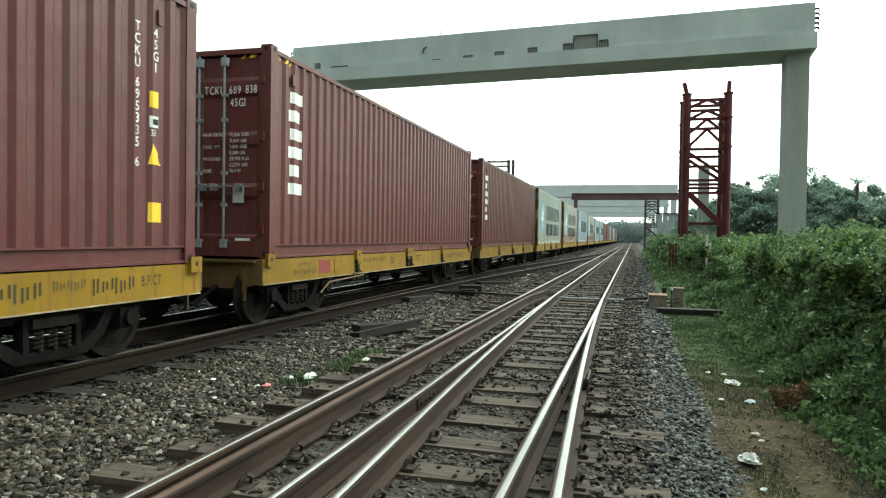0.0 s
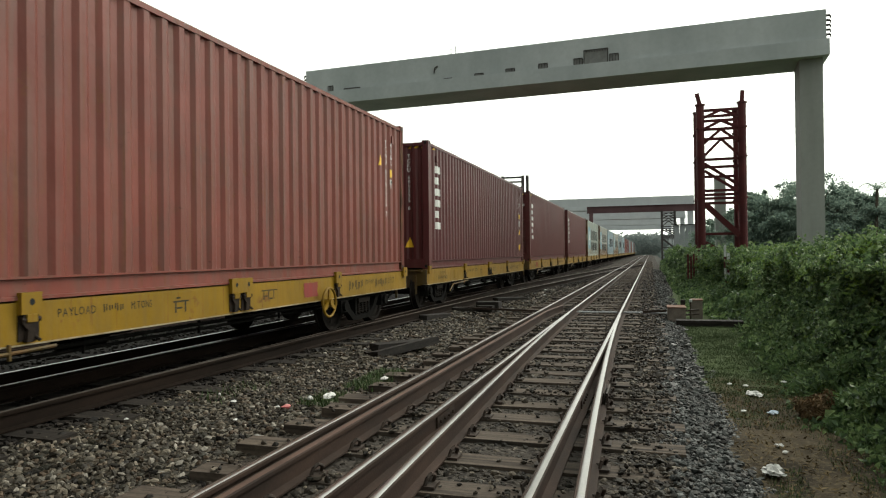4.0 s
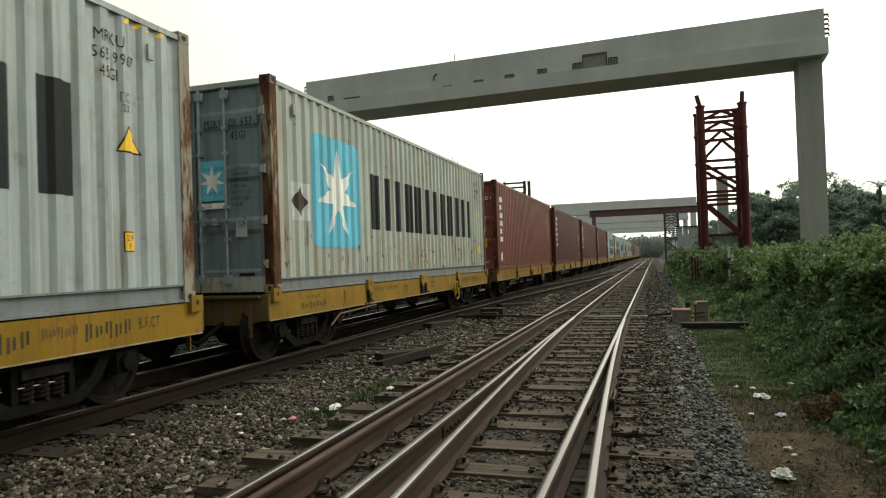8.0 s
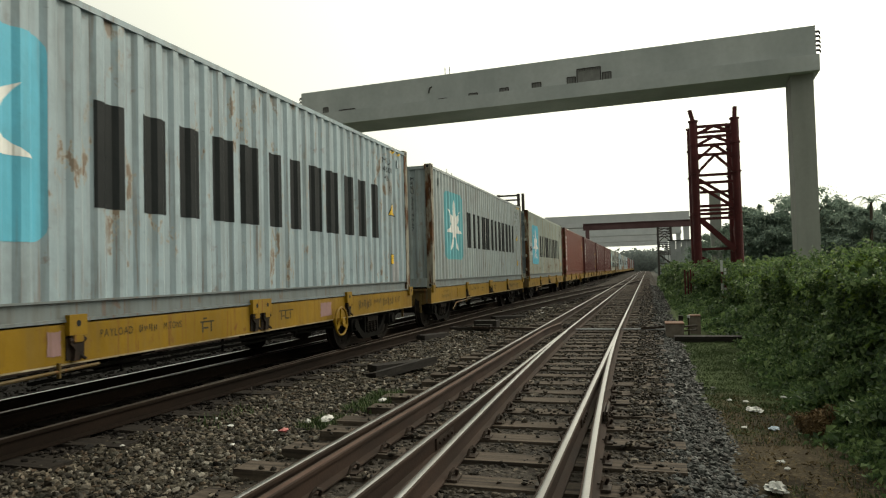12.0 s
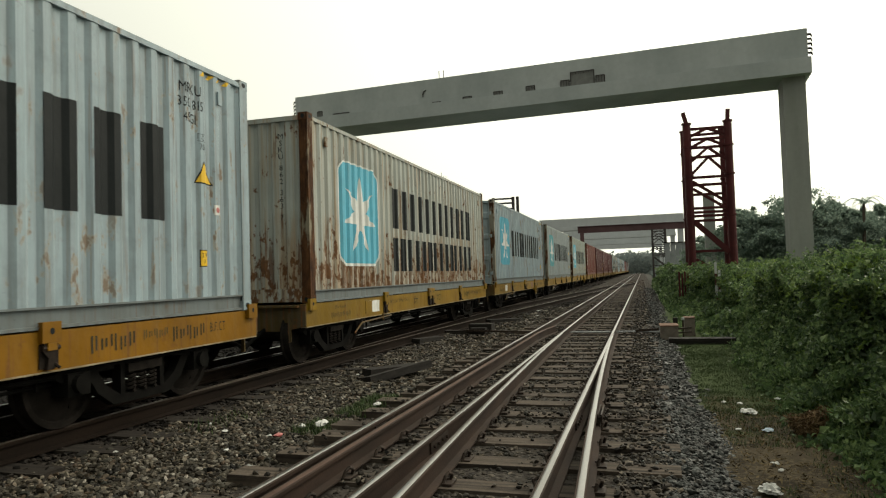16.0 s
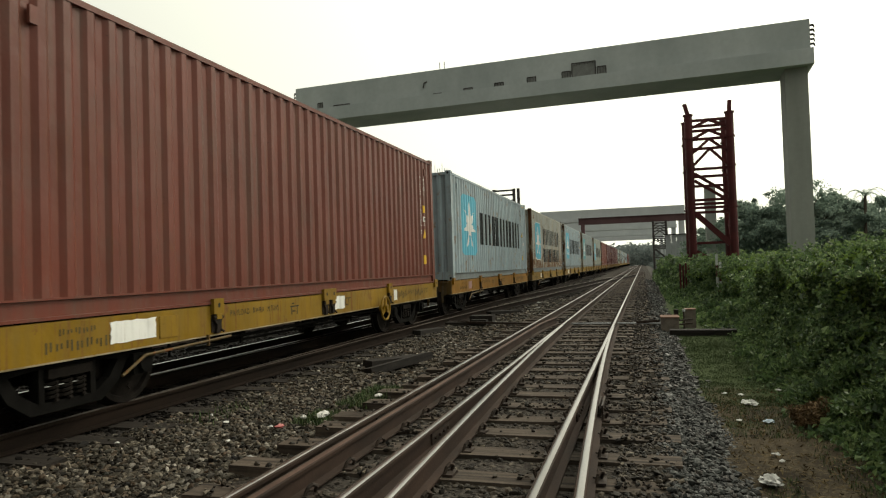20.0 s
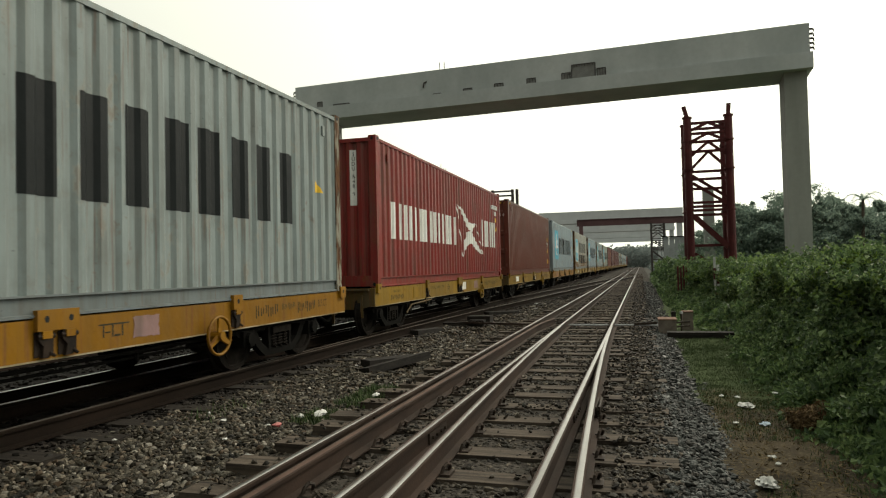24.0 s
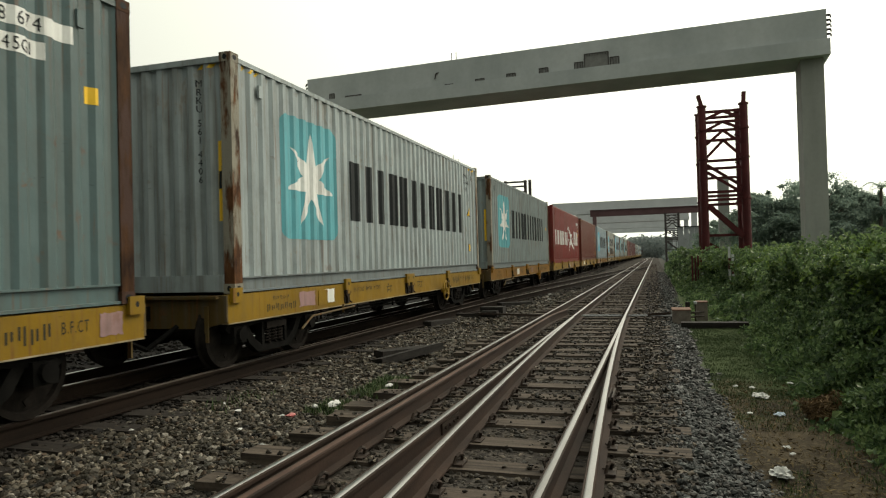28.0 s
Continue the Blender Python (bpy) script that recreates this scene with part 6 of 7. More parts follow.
def far_walls():
    w = thing("site_wall", "tall pale grey sheet wall beside the far tower", "site wall")
    for i in range(5):
        b = B()
        slab(b, 3.4 + i * 0.8, 4.16 + i * 0.8, 110, 110.1, -0.4, 5.2)
        part("sheet", b, "wall_sheet", w)
    for z in (1.8, 5.2):
        b = B()
        slab(b, 3.0, 7.6, 109.8, 109.99, z, z + 0.12)
        part("rail", b, "under", w)
    p = thing("bridge_pier", "bare pale concrete bridge pier behind the steel tower", "pier")
    b = B()
    slab(b, 5.9, 6.85, 70, 71.0, -0.5, 8.4)
    part("shaft", b, "concrete_pier", p, bevel=0.05)
    f = thing("scaffold_tower", "dark steel scaffold tower rising behind the train", "scaffold")
    for x in (-12.7, -10.9, -10.5):
        b = B()
        slab(b, x, x + 0.22, 60, 60.3, -0.4, 8.1)
        part("post", b, "rebar", f)
    for z in (7.9, 7.5, 7.0, 4.5):
        b = B()
        slab(b, -12.48, -10.901, 60.05, 60.25, z, z + 0.14)
        part("beam", b, "rebar", f)
    q = thing("bridge_pier", "unfinished pier with upright reinforcing bars behind the train", "pier")
    b = B()
    slab(b, -17.6, -16.2, 58, 59.4, -0.5, 9.4)
    part("shaft", b, "concrete_pier", q)
    for i in range(6):
        b = B()
        rod(b, (-17.45 + 0.22 * i, 58.2, 9.4), (-17.45 + 0.22 * i, 58.2, 10.1 + 0.35 * (i % 3 == 0)), 0.025, 6)
        part("starter_bar", b, "rebar", q)


girder()
far_walls()

# ---- plants ----


def leaves(points, normals, size, curl=0.25, long=1.5, droop=0.35):
    """Small folded leaves (two triangles pairs each) at points, facing roughly along normals."""
    n = len(points)
    nrm = normals + RNG.normal(0, 0.65, (n, 3))
    nrm /= np.linalg.norm(nrm, axis=1, keepdims=True)
    side = np.cross(nrm, RNG.normal(0, 1, (n, 3)))
    side /= np.linalg.norm(side, axis=1, keepdims=True)
    along = np.cross(nrm, side)
    s = size[:, None]
    a = points - along * s * long * 0.5
    b = points + along * s * long * 0.5 - nrm * s * droop
    l = points + side * s * 0.5 + nrm * s * curl - along * s * 0.1
    r = points - side * s * 0.5 + nrm * s * curl - along * s * 0.1
    v = np.stack([a, r, b, l], 1).reshape(-1, 3)
    i = np.arange(n)[:, None] * 4
    f = np.concatenate([i + [0, 1, 2], i + [0, 2, 3]], 0)
    return v, f


HX = [(-6, 1.9), (3, 1.75), (6, 1.66), (8.4, 1.56), (12.4, 1.6), (15, 1.85), (20, 2.0), (25, 1.7), (30, 1.3), (38, 1.12), (63, 1.0), (110, 1.6)]


HEDGE_U = (0, 0.2, 0.45, 0.7, 0.88, 1.0)
HEDGE_OUT = (0, 0.42, 0.82, 0.98, 0.84, 1.2)     # the crest hangs over a hollow face
HEDGE_UP = (0, 0.15, 0.40, 0.68, 0.90, 1.0)


def hedge_point(y, u):
    """The creeper's outer face: u 0 at its foot, 1 at the crest, up to 2 far behind."""
    x0 = float(np.interp(y, [p[0] for p in HX], [p[1] for p in HX]))
    lump = 0.40 * wave(y, u * 1.6, 0.8, 3.0) + 0.26 * wave(y, u * 3, 1.9, 8.0) + 0.13 * wave(y, u * 6, 4.3, 4.0)
    far = min(1.0, max(0.0, (y - 16) / 3))
    top = 1.15 + 0.1 * far + (0.22 + 0.38 * far) * wave(y, 0, 0.45, 5.0) - 0.10 * far + 0.16 * wave(y, u, 1.6, 1.0) - 0.85 * max(0.0, 1 - abs(y - 20.5) / 3.5) - 0.5 * max(0.0, 1 - abs(y - 29.0) / 2.5)
    if u <= 1:
        x = x0 + float(np.interp(u, HEDGE_U, HEDGE_OUT)) - lump * min(1.0, 0.25 + 1.3 * u) * (1 + 0.5 * far)
        z = -0.33 + (top + 0.33) * float(np.interp(u, HEDGE_U, HEDGE_UP)) + 0.35 * lump * u
        n = Vector((-1.0 + 0.55 * u, -0.25, 0.15 + 0.85 * u * u))
    else:
        x = x0 + 1.2 + (u - 1) * 6.2
        z = top + 0.22 * (u - 1) + 0.5 * lump + 0.16 * wave(x, y, 0.8, 2.0)
        n = Vector((-0.15, -0.35, 1.0))
    return (x, y, z), n


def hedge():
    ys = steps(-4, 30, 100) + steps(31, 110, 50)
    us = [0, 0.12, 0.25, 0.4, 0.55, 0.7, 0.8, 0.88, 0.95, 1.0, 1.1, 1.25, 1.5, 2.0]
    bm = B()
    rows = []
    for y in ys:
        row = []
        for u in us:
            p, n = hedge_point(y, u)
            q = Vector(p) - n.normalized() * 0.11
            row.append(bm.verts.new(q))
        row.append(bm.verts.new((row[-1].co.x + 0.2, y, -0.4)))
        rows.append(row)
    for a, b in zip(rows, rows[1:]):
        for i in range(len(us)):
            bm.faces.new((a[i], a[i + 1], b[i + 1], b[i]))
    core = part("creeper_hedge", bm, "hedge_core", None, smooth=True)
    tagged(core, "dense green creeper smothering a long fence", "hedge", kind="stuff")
    pts, nrm, size = [], [], []
    r = random.Random(5)
    for y0, y1, count, s0, s1 in ((-4, 2.5, 16000, 0.04, 0.075), (2.5, 9, 78000, 0.024, 0.056), (9, 16, 48000, 0.03, 0.062), (16, 32, 40000, 0.042, 0.08), (32, 75, 10000, 0.11, 0.2), (75, 110, 2500, 0.2, 0.35)):
        for _ in range(count):
            y = r.uniform(y0, y1)
            u = r.uniform(0, 1.0) if r.random() < 0.76 else 1.0 + r.random() ** 1.6
            p, n = hedge_point(y, u)
            d = r.gauss(0.0, 0.085) + (0.14 if wave(y * 1.0, u * 2.5, 2.4, 9.0) > 0.12 else 0.0)
            n = n.normalized()
            pts.append((p[0] + n.x * d, p[1] + n.y * d, p[2] + n.z * d))
            nrm.append(n[:])
            size.append(r.uniform(s0, s1) * (1.7 if r.random() < 0.05 else 1.0))
    v, f = leaves(np.array(pts), np.array(nrm), np.array(size), 0.22, 1.45)
    ob = soup("creeper_leaves", v, f, "leaf")
    ob.parent = core
    # reaching shoots, most of them along the crest
    pts, nrm, size = [], [], []
    for i in range(4600):
        y = 3 + 27 * r.random() ** 1.5
        p, n = hedge_point(y, r.uniform(0.8, 1.35) if i % 4 else r.uniform(0.05, 0.8))
        d = Vector((r.uniform(-0.7, 0.3), r.uniform(-0.7, 0.4), r.uniform(0.0, 1.0))).normalized()
        for i in range(r.randint(4, 10)):
            q = Vector(p) + d * (0.032 * i) + Vector((0, 0, -0.003 * i * i))
            pts.append(q[:])
            nrm.append((r.gauss(0, 1), r.gauss(0, 1), 0.8))
            size.append(r.uniform(0.02, 0.048))
    v, f = leaves(np.array(pts), np.array(nrm), np.array(size), 0.25, 1.9)
    soup("creeper_shoots", v, f, "young_leaf").parent = core
    # long grass that stands through the creeper and along its foot
    for name, mat, count, u0, u1, h0, h1 in (("crest_grass", "young_leaf", 5200, 0.85, 1.3, 0.08, 0.30), ("foot_grass", "leaf", 9000, 0.0, 0.35, 0.06, 0.26)):
        v, f = [], []
        for _ in range(count):
            y = 3 + 25 * r.random() ** 1.4
            p, n = hedge_point(y, r.uniform(u0, u1))
            h = r.uniform(h0, h1)
            d = Vector((r.gauss(-0.25, 0.4), r.gauss(-0.1, 0.4), r.uniform(0.5, 1.0))).normalized()
            side = d.cross(Vector((r.gauss(0, 1), r.gauss(0, 1), 0.2))).normalized() * (0.004 + 0.022 * h)
            a = Vector(p) - n.normalized() * 0.04
            m = a + d * h * 0.6
            tip = a + d * h + Vector((d.x, d.y, -0.35)) * h * 0.3
            k = len(v)
            v += [(a - side)[:], (a + side)[:], (m + side * 0.8)[:], (m - side * 0.8)[:], tip[:]]
            f += [(k, k + 1, k + 2), (k, k + 2, k + 3), (k + 3, k + 2, k + 4)]
        soup(name, np.array(v), np.array(f), mat).parent = core


def low_weeds():
    """Low creeping growth in front of the fence, further along."""
    r = random.Random(21)
    pts, nrm, size = [], [], []
    for _ in range(9000):
        y = r.uniform(16.5, 42)
        x = r.uniform(0.85 if y > 18 else 1.3, 2.3)
        h = max(0.02, 0.55 * (x - 0.8) * (0.55 + 0.8 * wave(x, y, 0.9, 6.0)))
        pts.append((x, y, -0.34 + r.uniform(0.2, 1.0) * h))
        nrm.append((-0.5, -0.4, 0.8))
        size.append(r.uniform(0.06, 0.13))
    v, f = leaves(np.array(pts), np.array(nrm), np.array(size))
    tagged(soup("low_weeds", v, f, "leaf"), "low green weeds creeping towards the track", "weeds", kind="stuff")


low_weeds()


hedge()


def blades(name, boxes, count, h0, h1, mat, label):
    """Upright grass blades."""
    r = random.Random(len(name) + count)
    v, f = [], []
    for x0, x1, y0, y1, share in boxes:
        for _ in range(int(count * share)):
            x, y = r.uniform(x0, x1), r.uniform(y0, y1)
            z = (bed_height(x, y) if x < 0.6 else earth(x, y)) - 0.008
            h, a = r.uniform(h0, h1), r.uniform(0, TAU)
            w, lean = h * 0.09, r.uniform(0.1, 0.7) * h
            c, s = math.cos(a), math.sin(a)
            k = len(v)
            v += [(x - s * w, y + c * w, z), (x + s * w, y - c * w, z), (x + c * lean, y + s * lean, z + h)]
            f.append((k, k + 1, k + 2))
    ob = soup(name, np.array(v), np.array(f), mat)
    return tagged(ob, label, "grass", kind="stuff")


blades("grass_patch", [(0.62, 1.7, 8.0, 14.98, 1.0)], 46000, 0.012, 0.042, "grass", "short green grass beside the ballast")
blades("weed_patch", [(0.75, 1.0, 4.5, 5.4, 0.3), (1.2, 1.7, 3.6, 4.6, 0.2), (1.25, 1.75, 5.4, 7.9, 0.5), (0.7, 1.5, 6.6, 8.4, 0.9), (1.3, 1.75, 3.4, 5.4, 0.5)], 3400, 0.012, 0.05, "grass", "thin weeds on the bare earth")
blades("grass_tuft", [(-3.4, -3.0, 7.1, 8.3, 0.7), (-3.45, -3.1, 6.2, 6.8, 0.25), (-4.6, -4.2, 6.0, 7.0, 0.05)], 2600, 0.05, 0.12, "grass", "green tuft growing at the sleeper ends")
blades("dry_grass", [(0.8, 1.6, 4.0, 8.0, 1.0)], 700, 0.01, 0.03, "dry", "sparse dry straw on the bare earth")


def flakes():
    """Dry leaves, straw and scraps trodden into the bare earth."""
    n = 3200
    x, y = RNG.uniform(0.62, 1.75, n), RNG.uniform(3.2, 9.0, n)
    p = np.stack([x, y, np.array([earth(a, b) for a, b in zip(x, y)]) + RNG.uniform(0, 0.012, n)], -1)
    v, f = leaves(p, np.tile([[0.0, 0.0, 1.0]], (n, 1)), RNG.uniform(0.004, 0.02, n), 0.1, 3.6, 0.1)
    tagged(soup("leaf_litter", v, f, "dry"), "dry leaves and straw scattered over bare earth", "leaf litter", kind="stuff")


flakes()


def tree(seed, height, spread, trunk_h, count, leaf):
    """A trunk with limbs and a crown of many leaf clumps."""
    r = random.Random(seed)
    t = thing("tree", "dark green broad-leaved tree with an uneven crown", "tree", group="trees beyond the hedge")
    bm = B()
    rod(bm, (0, 0, -0.5), (0.15, 0.1, trunk_h), 0.035 * height, 8, 0.022 * height)
    tips = []
    for i in range(13):
        a = TAU * i / 13 * 2.4 + r.uniform(-0.3, 0.3)
        k = r.uniform(0.35, 1.0)
        tip = Vector((math.cos(a) * spread * k, math.sin(a) * spread * k, trunk_h + (height - trunk_h) * min(0.93, r.uniform(0.1, 1.15) * (1.15 - 0.55 * k))))
        rod(bm, (0.15, 0.1, trunk_h * r.uniform(0.6, 1.0)), tip, 0.014 * height, 6, 0.004 * height)
        tips.append(tip)
    part("trunk", bm, "bark", t)
    tips.append(Vector((0, 0, height * 0.9)))
    tips.append(Vector((0, 0, height * 0.65)))
    clumps = []
    for tip in tips:
        for _ in range(9):
            clumps.append((tip + Vector((r.gauss(0, spread * 0.22), r.gauss(0, spread * 0.22), r.gauss(0, height * 0.07))), r.uniform(0.06, 0.2) * spread))
    pts, nrm, size = [], [], []
    for i in range(count):
        c, rad = clumps[r.randrange(len(clumps))]
        d = Vector((r.gauss(0, 1), r.gauss(0, 1), r.gauss(0, 0.7)))
        p = c + d * rad * 0.55 if i % 5 else Vector((r.gauss(0, spread * 0.5), r.gauss(0, spread * 0.5), r.uniform(0.1, 0.7) * height))
        pts.append(p[:])
        nrm.append((d.x, d.y, d.z + 0.4))
        size.append(r.uniform(0.5, 1.4) * leaf)
    v, f = leaves(np.array(pts), np.array(nrm), np.array(size))
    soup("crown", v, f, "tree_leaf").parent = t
    return t


def palm(x, y, h):
    r = random.Random(int(x * 10))
    t = thing("palm_tree", "slim palm with drooping fronds above the other trees", "palm tree")
    t.matrix_basis = pose(x, y, 0)
    bm = B()
    rod(bm, (0, 0, -0.5), (0.2, 0, h), 0.16, 8, 0.11)
    part("trunk", bm, "bark", t)
    for i in range(13):
        a, up = TAU * i / 13, r.uniform(-0.1, 0.9)
        bm = B()
        last = Vector((0.2, 0, h))
        for j in range(6):
            u = (j + 1) / 6
            q = Vector((0.2 + math.cos(a) * 1.5 * u, math.sin(a) * 1.5 * u, h + (0.6 + up) * 1.5 * u - 1.9 * u * u))
            side = Vector((-math.sin(a), math.cos(a), 0)) * 0.26 * (1 - 0.6 * u)
            for s in (-1, 1):
                for m in range(3):
                    c = last.lerp(q, m / 3)
                    vs = [bm.verts.new(c), bm.verts.new(last.lerp(q, (m + 0.7) / 3)), bm.verts.new(c + side * s + (q - last) * 0.4 - Vector((0, 0, 0.14)))]
                    bm.faces.new(vs)
            last = q
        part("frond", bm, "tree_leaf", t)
    return t


T1 = tree(1, 7.3, 3.7, 2.4, 13000, 0.13)
T2 = tree(2, 6.6, 3.2, 2.0, 26000, 0.13)
T3 = tree(3, 5.6, 2.9, 1.5, 25000, 0.13)
T1.matrix_basis = pose(12.9, 68, 0)
T2.matrix_basis = pose(18.2, 72, 0, 0, 0, 40)
T3.matrix_basis = pose(9.6, 66, 0)
r0 = random.Random(11)
for i, (x, y, dz) in enumerate(((16.2, 71, -0.9), (21.8, 70, -0.5), (25.5, 73, -0.6), (29.5, 72, -0.4), (34, 75, -0.6), (40, 78, -0.4), (10.9, 74, -0.6), (14.8, 78, -0.9), (20, 78, -0.6), (7.6, 84, -0.8), (47, 80, -0.4), (23.6, 68, -0.6), (24, 86, -0.5), (27.5, 68, -0.6), (55, 90, 0), (11, 100, -0.3), (9.5, 130, 0), (13, 150, 0), (20, 120, 0), (30, 110, 0), (18.5, 67, -0.9), (31.5, 68, -0.5), (37, 70, -0.5), (13.2, 66, -1.0), (10.4, 72, 0), (12.2, 75, -0.2), (16.8, 74, -0.3), (19.6, 73, -0.3), (22.8, 75, -0.2), (26.0, 70, -0.3))):
    copy_thing((T2, T3)[i % 2], pose(x, y, dz, 0, 0, r0.uniform(0, 360)))
palm(17.7, 64.5, 6.2)


def far_ridge():
    bm = B()
    n = 240
    lo, hi = [], []
    for i in range(n + 1):
        x = -500 + 1000 * i / n
        lo.append(bm.verts.new((x, 520, -3)))
        hi.append(bm.verts.new((x, 520, 6 + 1.5 * wave(x, 0, 0.03) + 1.5 * wave(x, 4, 0.13))))
    for i in range(n):
        bm.faces.new((lo[i], lo[i + 1], hi[i + 1], hi[i]))
    # The backdrop's green is greyed and lightened for haze too.
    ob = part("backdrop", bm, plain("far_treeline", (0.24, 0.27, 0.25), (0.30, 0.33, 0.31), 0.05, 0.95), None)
    return tagged(ob, "dull green far line of trees on the horizon", "treeline", kind="structure")


def far_wood():
    """Trees and scrub that close the view at the far end of the line."""
    r = random.Random(77)
    pts, nrm, size = [], [], []
    for _ in range(40000):
        y = r.uniform(265, 330)
        x = r.uniform(-60, 60)
        h = 7.6 + 2.6 * wave(x, y * 0.3, 0.11, 3.0) + 2.0 * wave(x, y, 0.35, 1.0)
        pts.append((x, y, -0.4 + h * r.random() ** 0.7))
        nrm.append((0.0, -0.6, 0.8))
        size.append(r.uniform(0.45, 1.0))
    for _ in range(9000):
        y = r.uniform(105, 265)
        x = 2.2 + r.random() ** 1.5 * 9
        h = min(4.2, 0.9 * (x - 1.6)) * (0.8 + 0.6 * wave(x, y, 0.2, 4.0))
        pts.append((x, y, -0.4 + h * r.random() ** 0.6))
        nrm.append((-0.4, -0.5, 0.8))
        size.append(r.uniform(0.25, 0.5))
    v, f = leaves(np.array(pts), np.array(nrm), np.array(size))
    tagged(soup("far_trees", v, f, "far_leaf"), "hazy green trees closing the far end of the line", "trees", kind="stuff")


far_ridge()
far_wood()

# ---- things beside the track ----


def lump(name, verts, seed, sx, sy, sz, mat, label, category, m):
    """A crumpled small object."""
    r = random.Random(seed)
    bm = B()
    bmesh.ops.create_icosphere(bm, subdivisions=verts, radius=1.0)
    for v in bm.verts:
        k = r.uniform(0.6, 1.25)
        v.co = Vector((v.co.x * sx * k, v.co.y * sy * k, max(-0.2, v.co.z) * sz * r.uniform(0.5, 1.3)))
    ob = part(name, bm, mat, None)
    ob.matrix_basis = m
    return tagged(ob, label, category)


lump("litter", 3, 3, 0.07, 0.085, 0.045, "paper", "crumpled white plastic bag on the bare earth", "litter", pose(0.80, 5.26, -0.26, 0, 0, 20))
lump("litter", 3, 4, 0.08, 0.12, 0.03, "paper", "flattened pale paper on the earth", "litter", pose(1.05, 8.1, -0.27))
lump("litter", 2, 5, 0.05, 0.06, 0.02, "blue_litter", "pale blue wrapper on the earth", "litter", pose(1.10, 7.2, -0.27))
lump("litter", 2, 16, 0.04, 0.03, 0.02, "paper", "scrap of white paper on the earth", "litter", pose(0.95, 6.0, -0.27))
lump("litter", 2, 7, 0.06, 0.10, 0.05, "paper", "crumpled white cup at the sleeper ends", "litter", pose(-3.24, 6.5, -0.19))
lump("litter", 1, 8, 0.05, 0.05, 0.03, "paper", "white scrap on the ballast", "litter", pose(-3.38, 6.35, -0.19))
lump("litter", 1, 9, 0.06, 0.06, 0.03, "pink_litter", "small red and pink wrapper on the ballast", "litter", pose(-3.42, 5.95, -0.19))
lump("litter", 1, 10, 0.05, 0.07, 0.03, "paper", "white scrap on the ballast", "litter", pose(-3.05, 7.6, -0.19))
lump("litter", 1, 12, 0.10, 0.07, 0.03, "paper", "white scrap between the tracks", "litter", pose(-3.6, 24, -0.2))
lump("litter", 1, 13, 0.10, 0.09, 0.03, "paper", "white scrap between the tracks", "litter", pose(-4.0, 27, -0.2))


def dry_bush(x, y):
    n = 2600
    d = RNG.normal(0, 1, (n, 3))
    d /= np.linalg.norm(d, axis=1, keepdims=True)
    d[:, 2] = np.abs(d[:, 2])
    lobe = 0.75 + 0.45 * np.sin(3.1 * d[:, :1] + 2.0) * np.cos(2.3 * d[:, 1:2] + 4.0 * d[:, 2:])
    p = d * RNG.uniform(0.2, 1.0, (n, 1)) * lobe * np.array([0.22, 0.24, 0.33]) + np.array([x, y, -0.27])
    v, f = leaves(p, d, RNG.uniform(0.008, 0.024, n), 0.1, 3.5, 0.4)
    tagged(soup("dry_bush", v, f, "dry_bush"), "small clump of dead brown creeper on the earth", "dry bush")


dry_bush(1.42, 7.1)


r1 = random.Random(31)
for i in range(16):
    x, y = (r1.uniform(-4.6, -3.1), r1.uniform(4, 14)) if i < 9 else (r1.uniform(0.7, 1.5), r1.uniform(4.2, 9))
    lump("litter", 1, 40 + i, r1.uniform(0.015, 0.04), r1.uniform(0.015, 0.045), 0.015, "paper", "tiny pale scrap of litter", "litter", pose(x, y, -0.185 if x < 0 else -0.268, 0, 0, r1.uniform(0, 180)))


def planks():
    for k, (x, y, z, rz, l, w) in enumerate(((-3.62, 9.85, -0.14, 62, 1.25, 0.24), (-3.86, 10.25, -0.16, 66, 1.1, 0.2), (-4.75, 15.0, -0.15, 80, 1.2, 0.2), (-4.6, 16.9, -0.15, 20, 1.0, 0.22), (-4.2, 21, -0.15, 60, 1.4, 0.22))):
        bm = B()
        slab(bm, -l / 2, l / 2, -w / 2, w / 2, -0.055, 0.055)
        ob = part("timber_plank", bm, "dark_board" if k != 3 else "oily_sleeper", None, bevel=0.012)
        ob.matrix_basis = pose(x, y, z, -9 if k == 0 else 3, -5 if k == 0 else 2, rz)
        tagged(ob, "weathered old sleeper timber lying on the ballast", "plank", group="loose timbers")


planks()


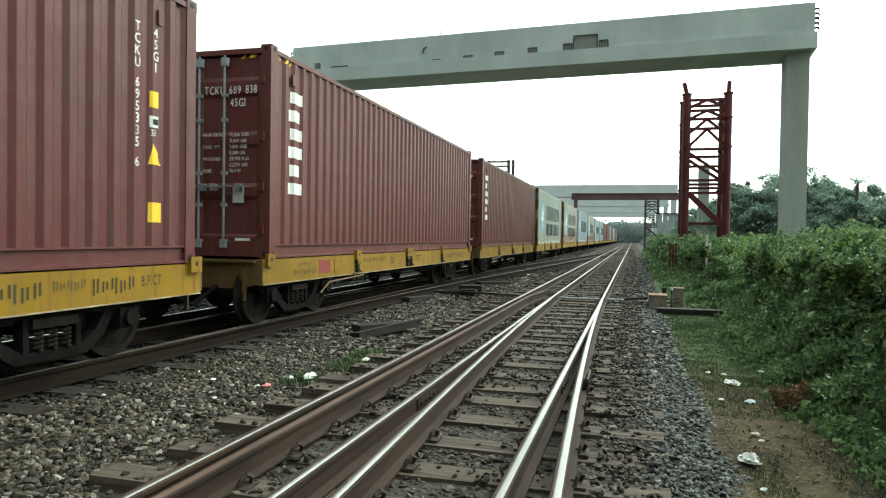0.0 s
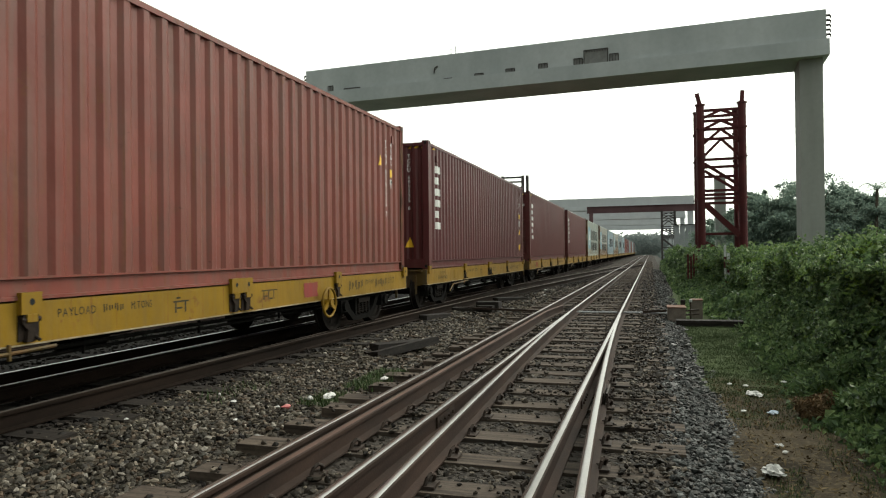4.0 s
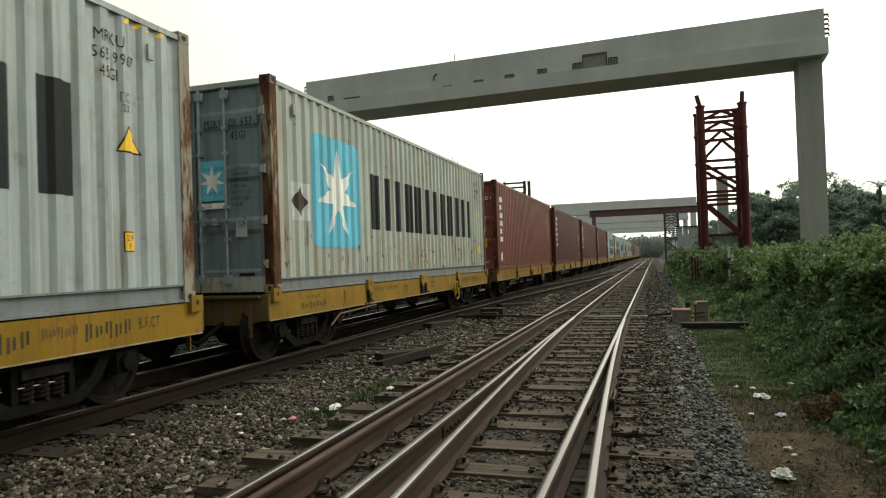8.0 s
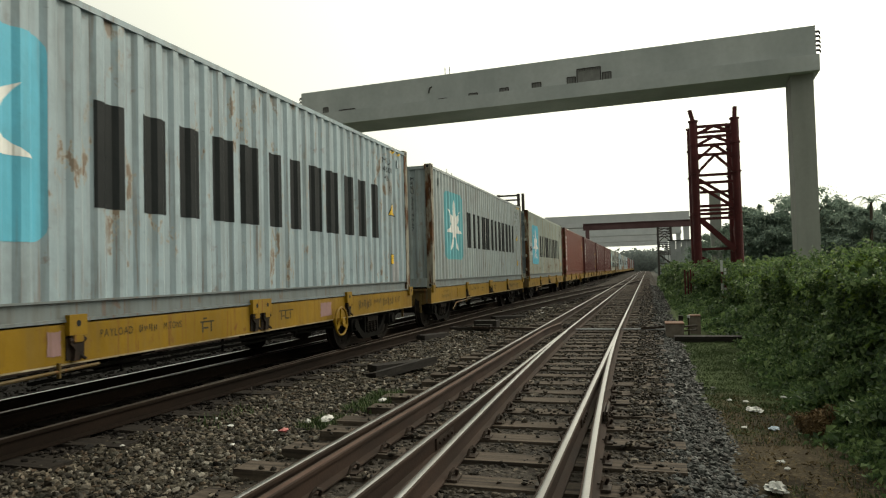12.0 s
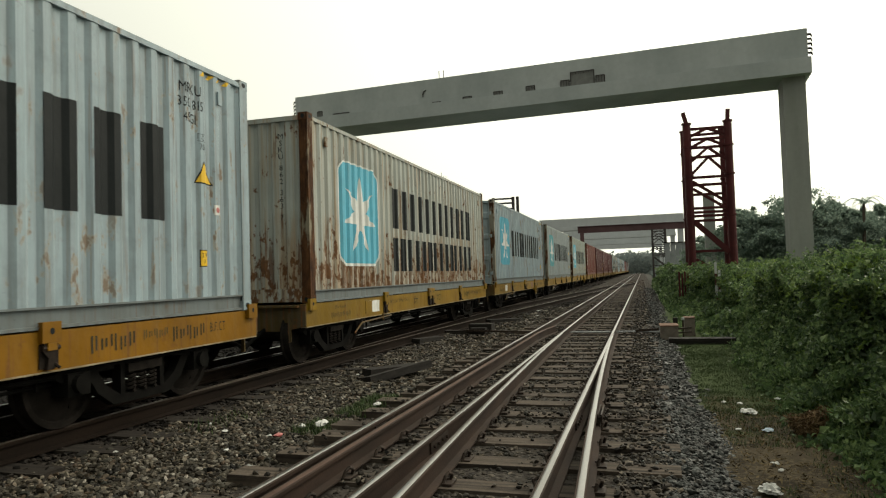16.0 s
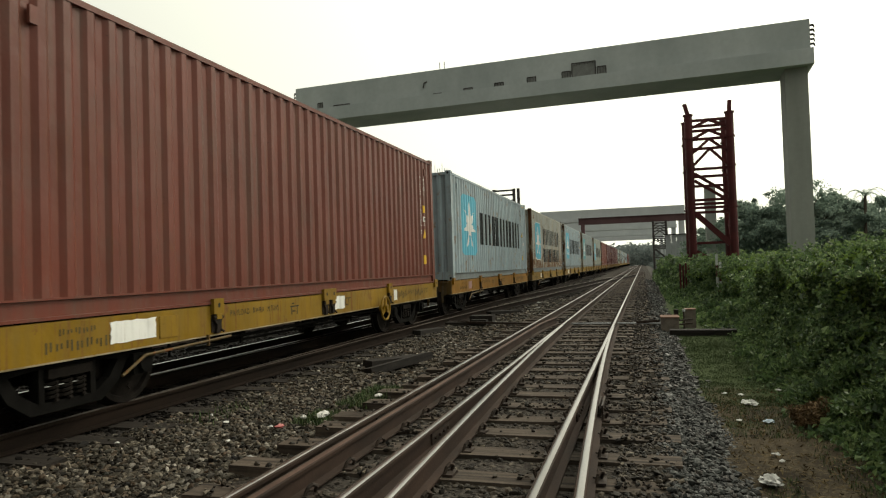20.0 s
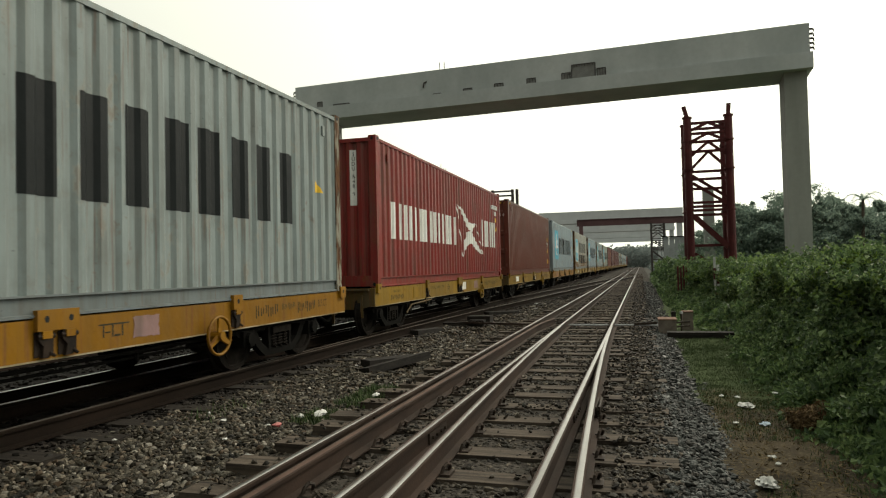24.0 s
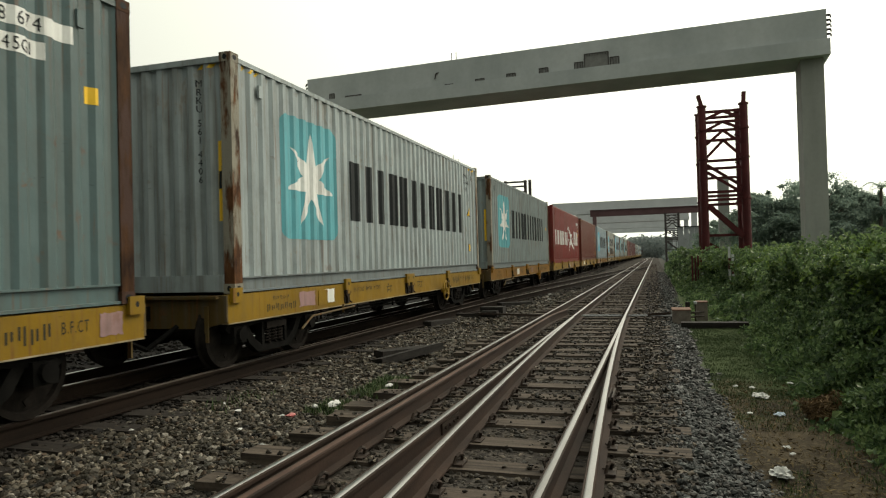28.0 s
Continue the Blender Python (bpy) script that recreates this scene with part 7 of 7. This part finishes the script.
def point_machine():
    p = thing("point_machine", "small point machine with concrete blocks and a rod to the track", "point machine")
    b = B()
    slab(b, 0.33, 0.70, 15.7, 16.35, -0.3, 0.045)
    part("concrete_block", b, "block", p, bevel=0.02)
    b = B()
    slab(b, 0.32, 0.71, 15.69, 16.36, 0.046, 0.07)
    part("lid", b, "rust_lid", p, bevel=0.008)
    b = B()
    slab(b, 0.90, 1.13, 17.0, 17.4, -0.3, 0.125)
    part("concrete_block", b, "block", p, bevel=0.02)
    b = B()
    slab(b, 0.89, 1.14, 16.99, 17.41, 0.126, 0.15)
    part("lid", b, "rust_lid", p, bevel=0.008)
    b = B()
    rod(b, (0.86, 16.9, -0.3), (0.86, 16.9, 0.10), 0.02, 6)
    part("stud", b, "clip", p)
    b = B()
    rod(b, (0.86, 16.9, 0.101), (0.86, 16.9, 0.16), 0.035, 8)
    part("cap", b, "plate", p, "pale cap")
    b = B()
    slab(b, 0.64, 0.74, 16.8, 16.95, -0.3, 0.155)
    part("post", b, "dark_board", p)
    b = B()
    bar(b, (0.3, 16.2, -0.05), (-0.2, 16.2, -0.08), 0.06, 0.06)
    part("rod", b, "clip", p)
    for dz in (0.0, -0.09):
        b = B()
        bar(b, (0.715, 16.0, -0.03 + dz), (1.0, 16.3, -0.03 + dz), 0.04, 0.035)
        part("rod", b, "clip", p)
    d = thing("cable_trough", "tarred black board trough laid across the path", "trough")
    b = B()
    slab(b, 0.48, 1.8, 15.0, 15.35, -0.34, -0.15)
    part("board", b, "dark_board", d, bevel=0.02)
    q = thing("point_rod_stand", "rusted rodding stand between the tracks", "rod stand")
    b = B()
    slab(b, -4.35, -3.75, 17.2, 17.6, -0.25, 0.03)
    slab(b, -4.25, -3.85, 16.9, 17.18, -0.25, -0.05)
    part("box", b, "dark_board", q, bevel=0.02)
    b = B()
    bar(b, (-4.9, 17.0, -0.1), (-2.6, 16.6, -0.13), 0.05, 0.05)
    part("rod", b, "clip", q)


def marker_posts():
    for k, (x, y, h) in enumerate(((2.30, 24.0, 1.46), (2.43, 24.3, 1.20), (1.5, 31, 1.15), (1.65, 31.6, 1.05), (1.8, 32.2, 1.15), (1.95, 32.8, 1.05))):
        p = thing("fence_post", "red and white striped post standing in the creeper", "post", pose(x, y, 0), group="striped fence posts")
        for i in range(5):
            b = B()
            slab(b, -0.035, 0.035, -0.035, 0.035, -0.4 + (h + 0.4) * i / 5, -0.4 + (h + 0.4) * (i + 1) / 5 - 0.001)
            part("band", b, "plate" if i % 2 == 0 and k < 2 else "primer", p)


point_machine()
marker_posts()
ballast_stones()

# ---- what moves ----


def along(t):
    """Metres that the train has run at t seconds."""
    u = (t - 14) / 14
    return 5.4359 * (t - 8) + 2.4434 * u * u - 0.4146 * u ** 3 - 0.1405 * u ** 4


def start_of(k):
    """The near end of the k-th container when along() is 0."""
    return 7.721 - 13.882 * (k - 3)


def motions():
    for k in BOXES:
        walk(WAGONS[k], [(t, pose(TRAIN_X, start_of(k) + along(t), 0)) for t in range(0, 29, 2)])
        walk(BOXES[k], [(t, pose(TRAIN_X, start_of(k) + along(t), DECK)) for t in range(0, 29, 2)])
    for ws, dy in WHEELS:
        walk(ws, [(i / 10, pose(0, dy, WHEEL_R, -math.degrees(along(i / 10) / WHEEL_R) % 360)) for i in range(281)])


motions()
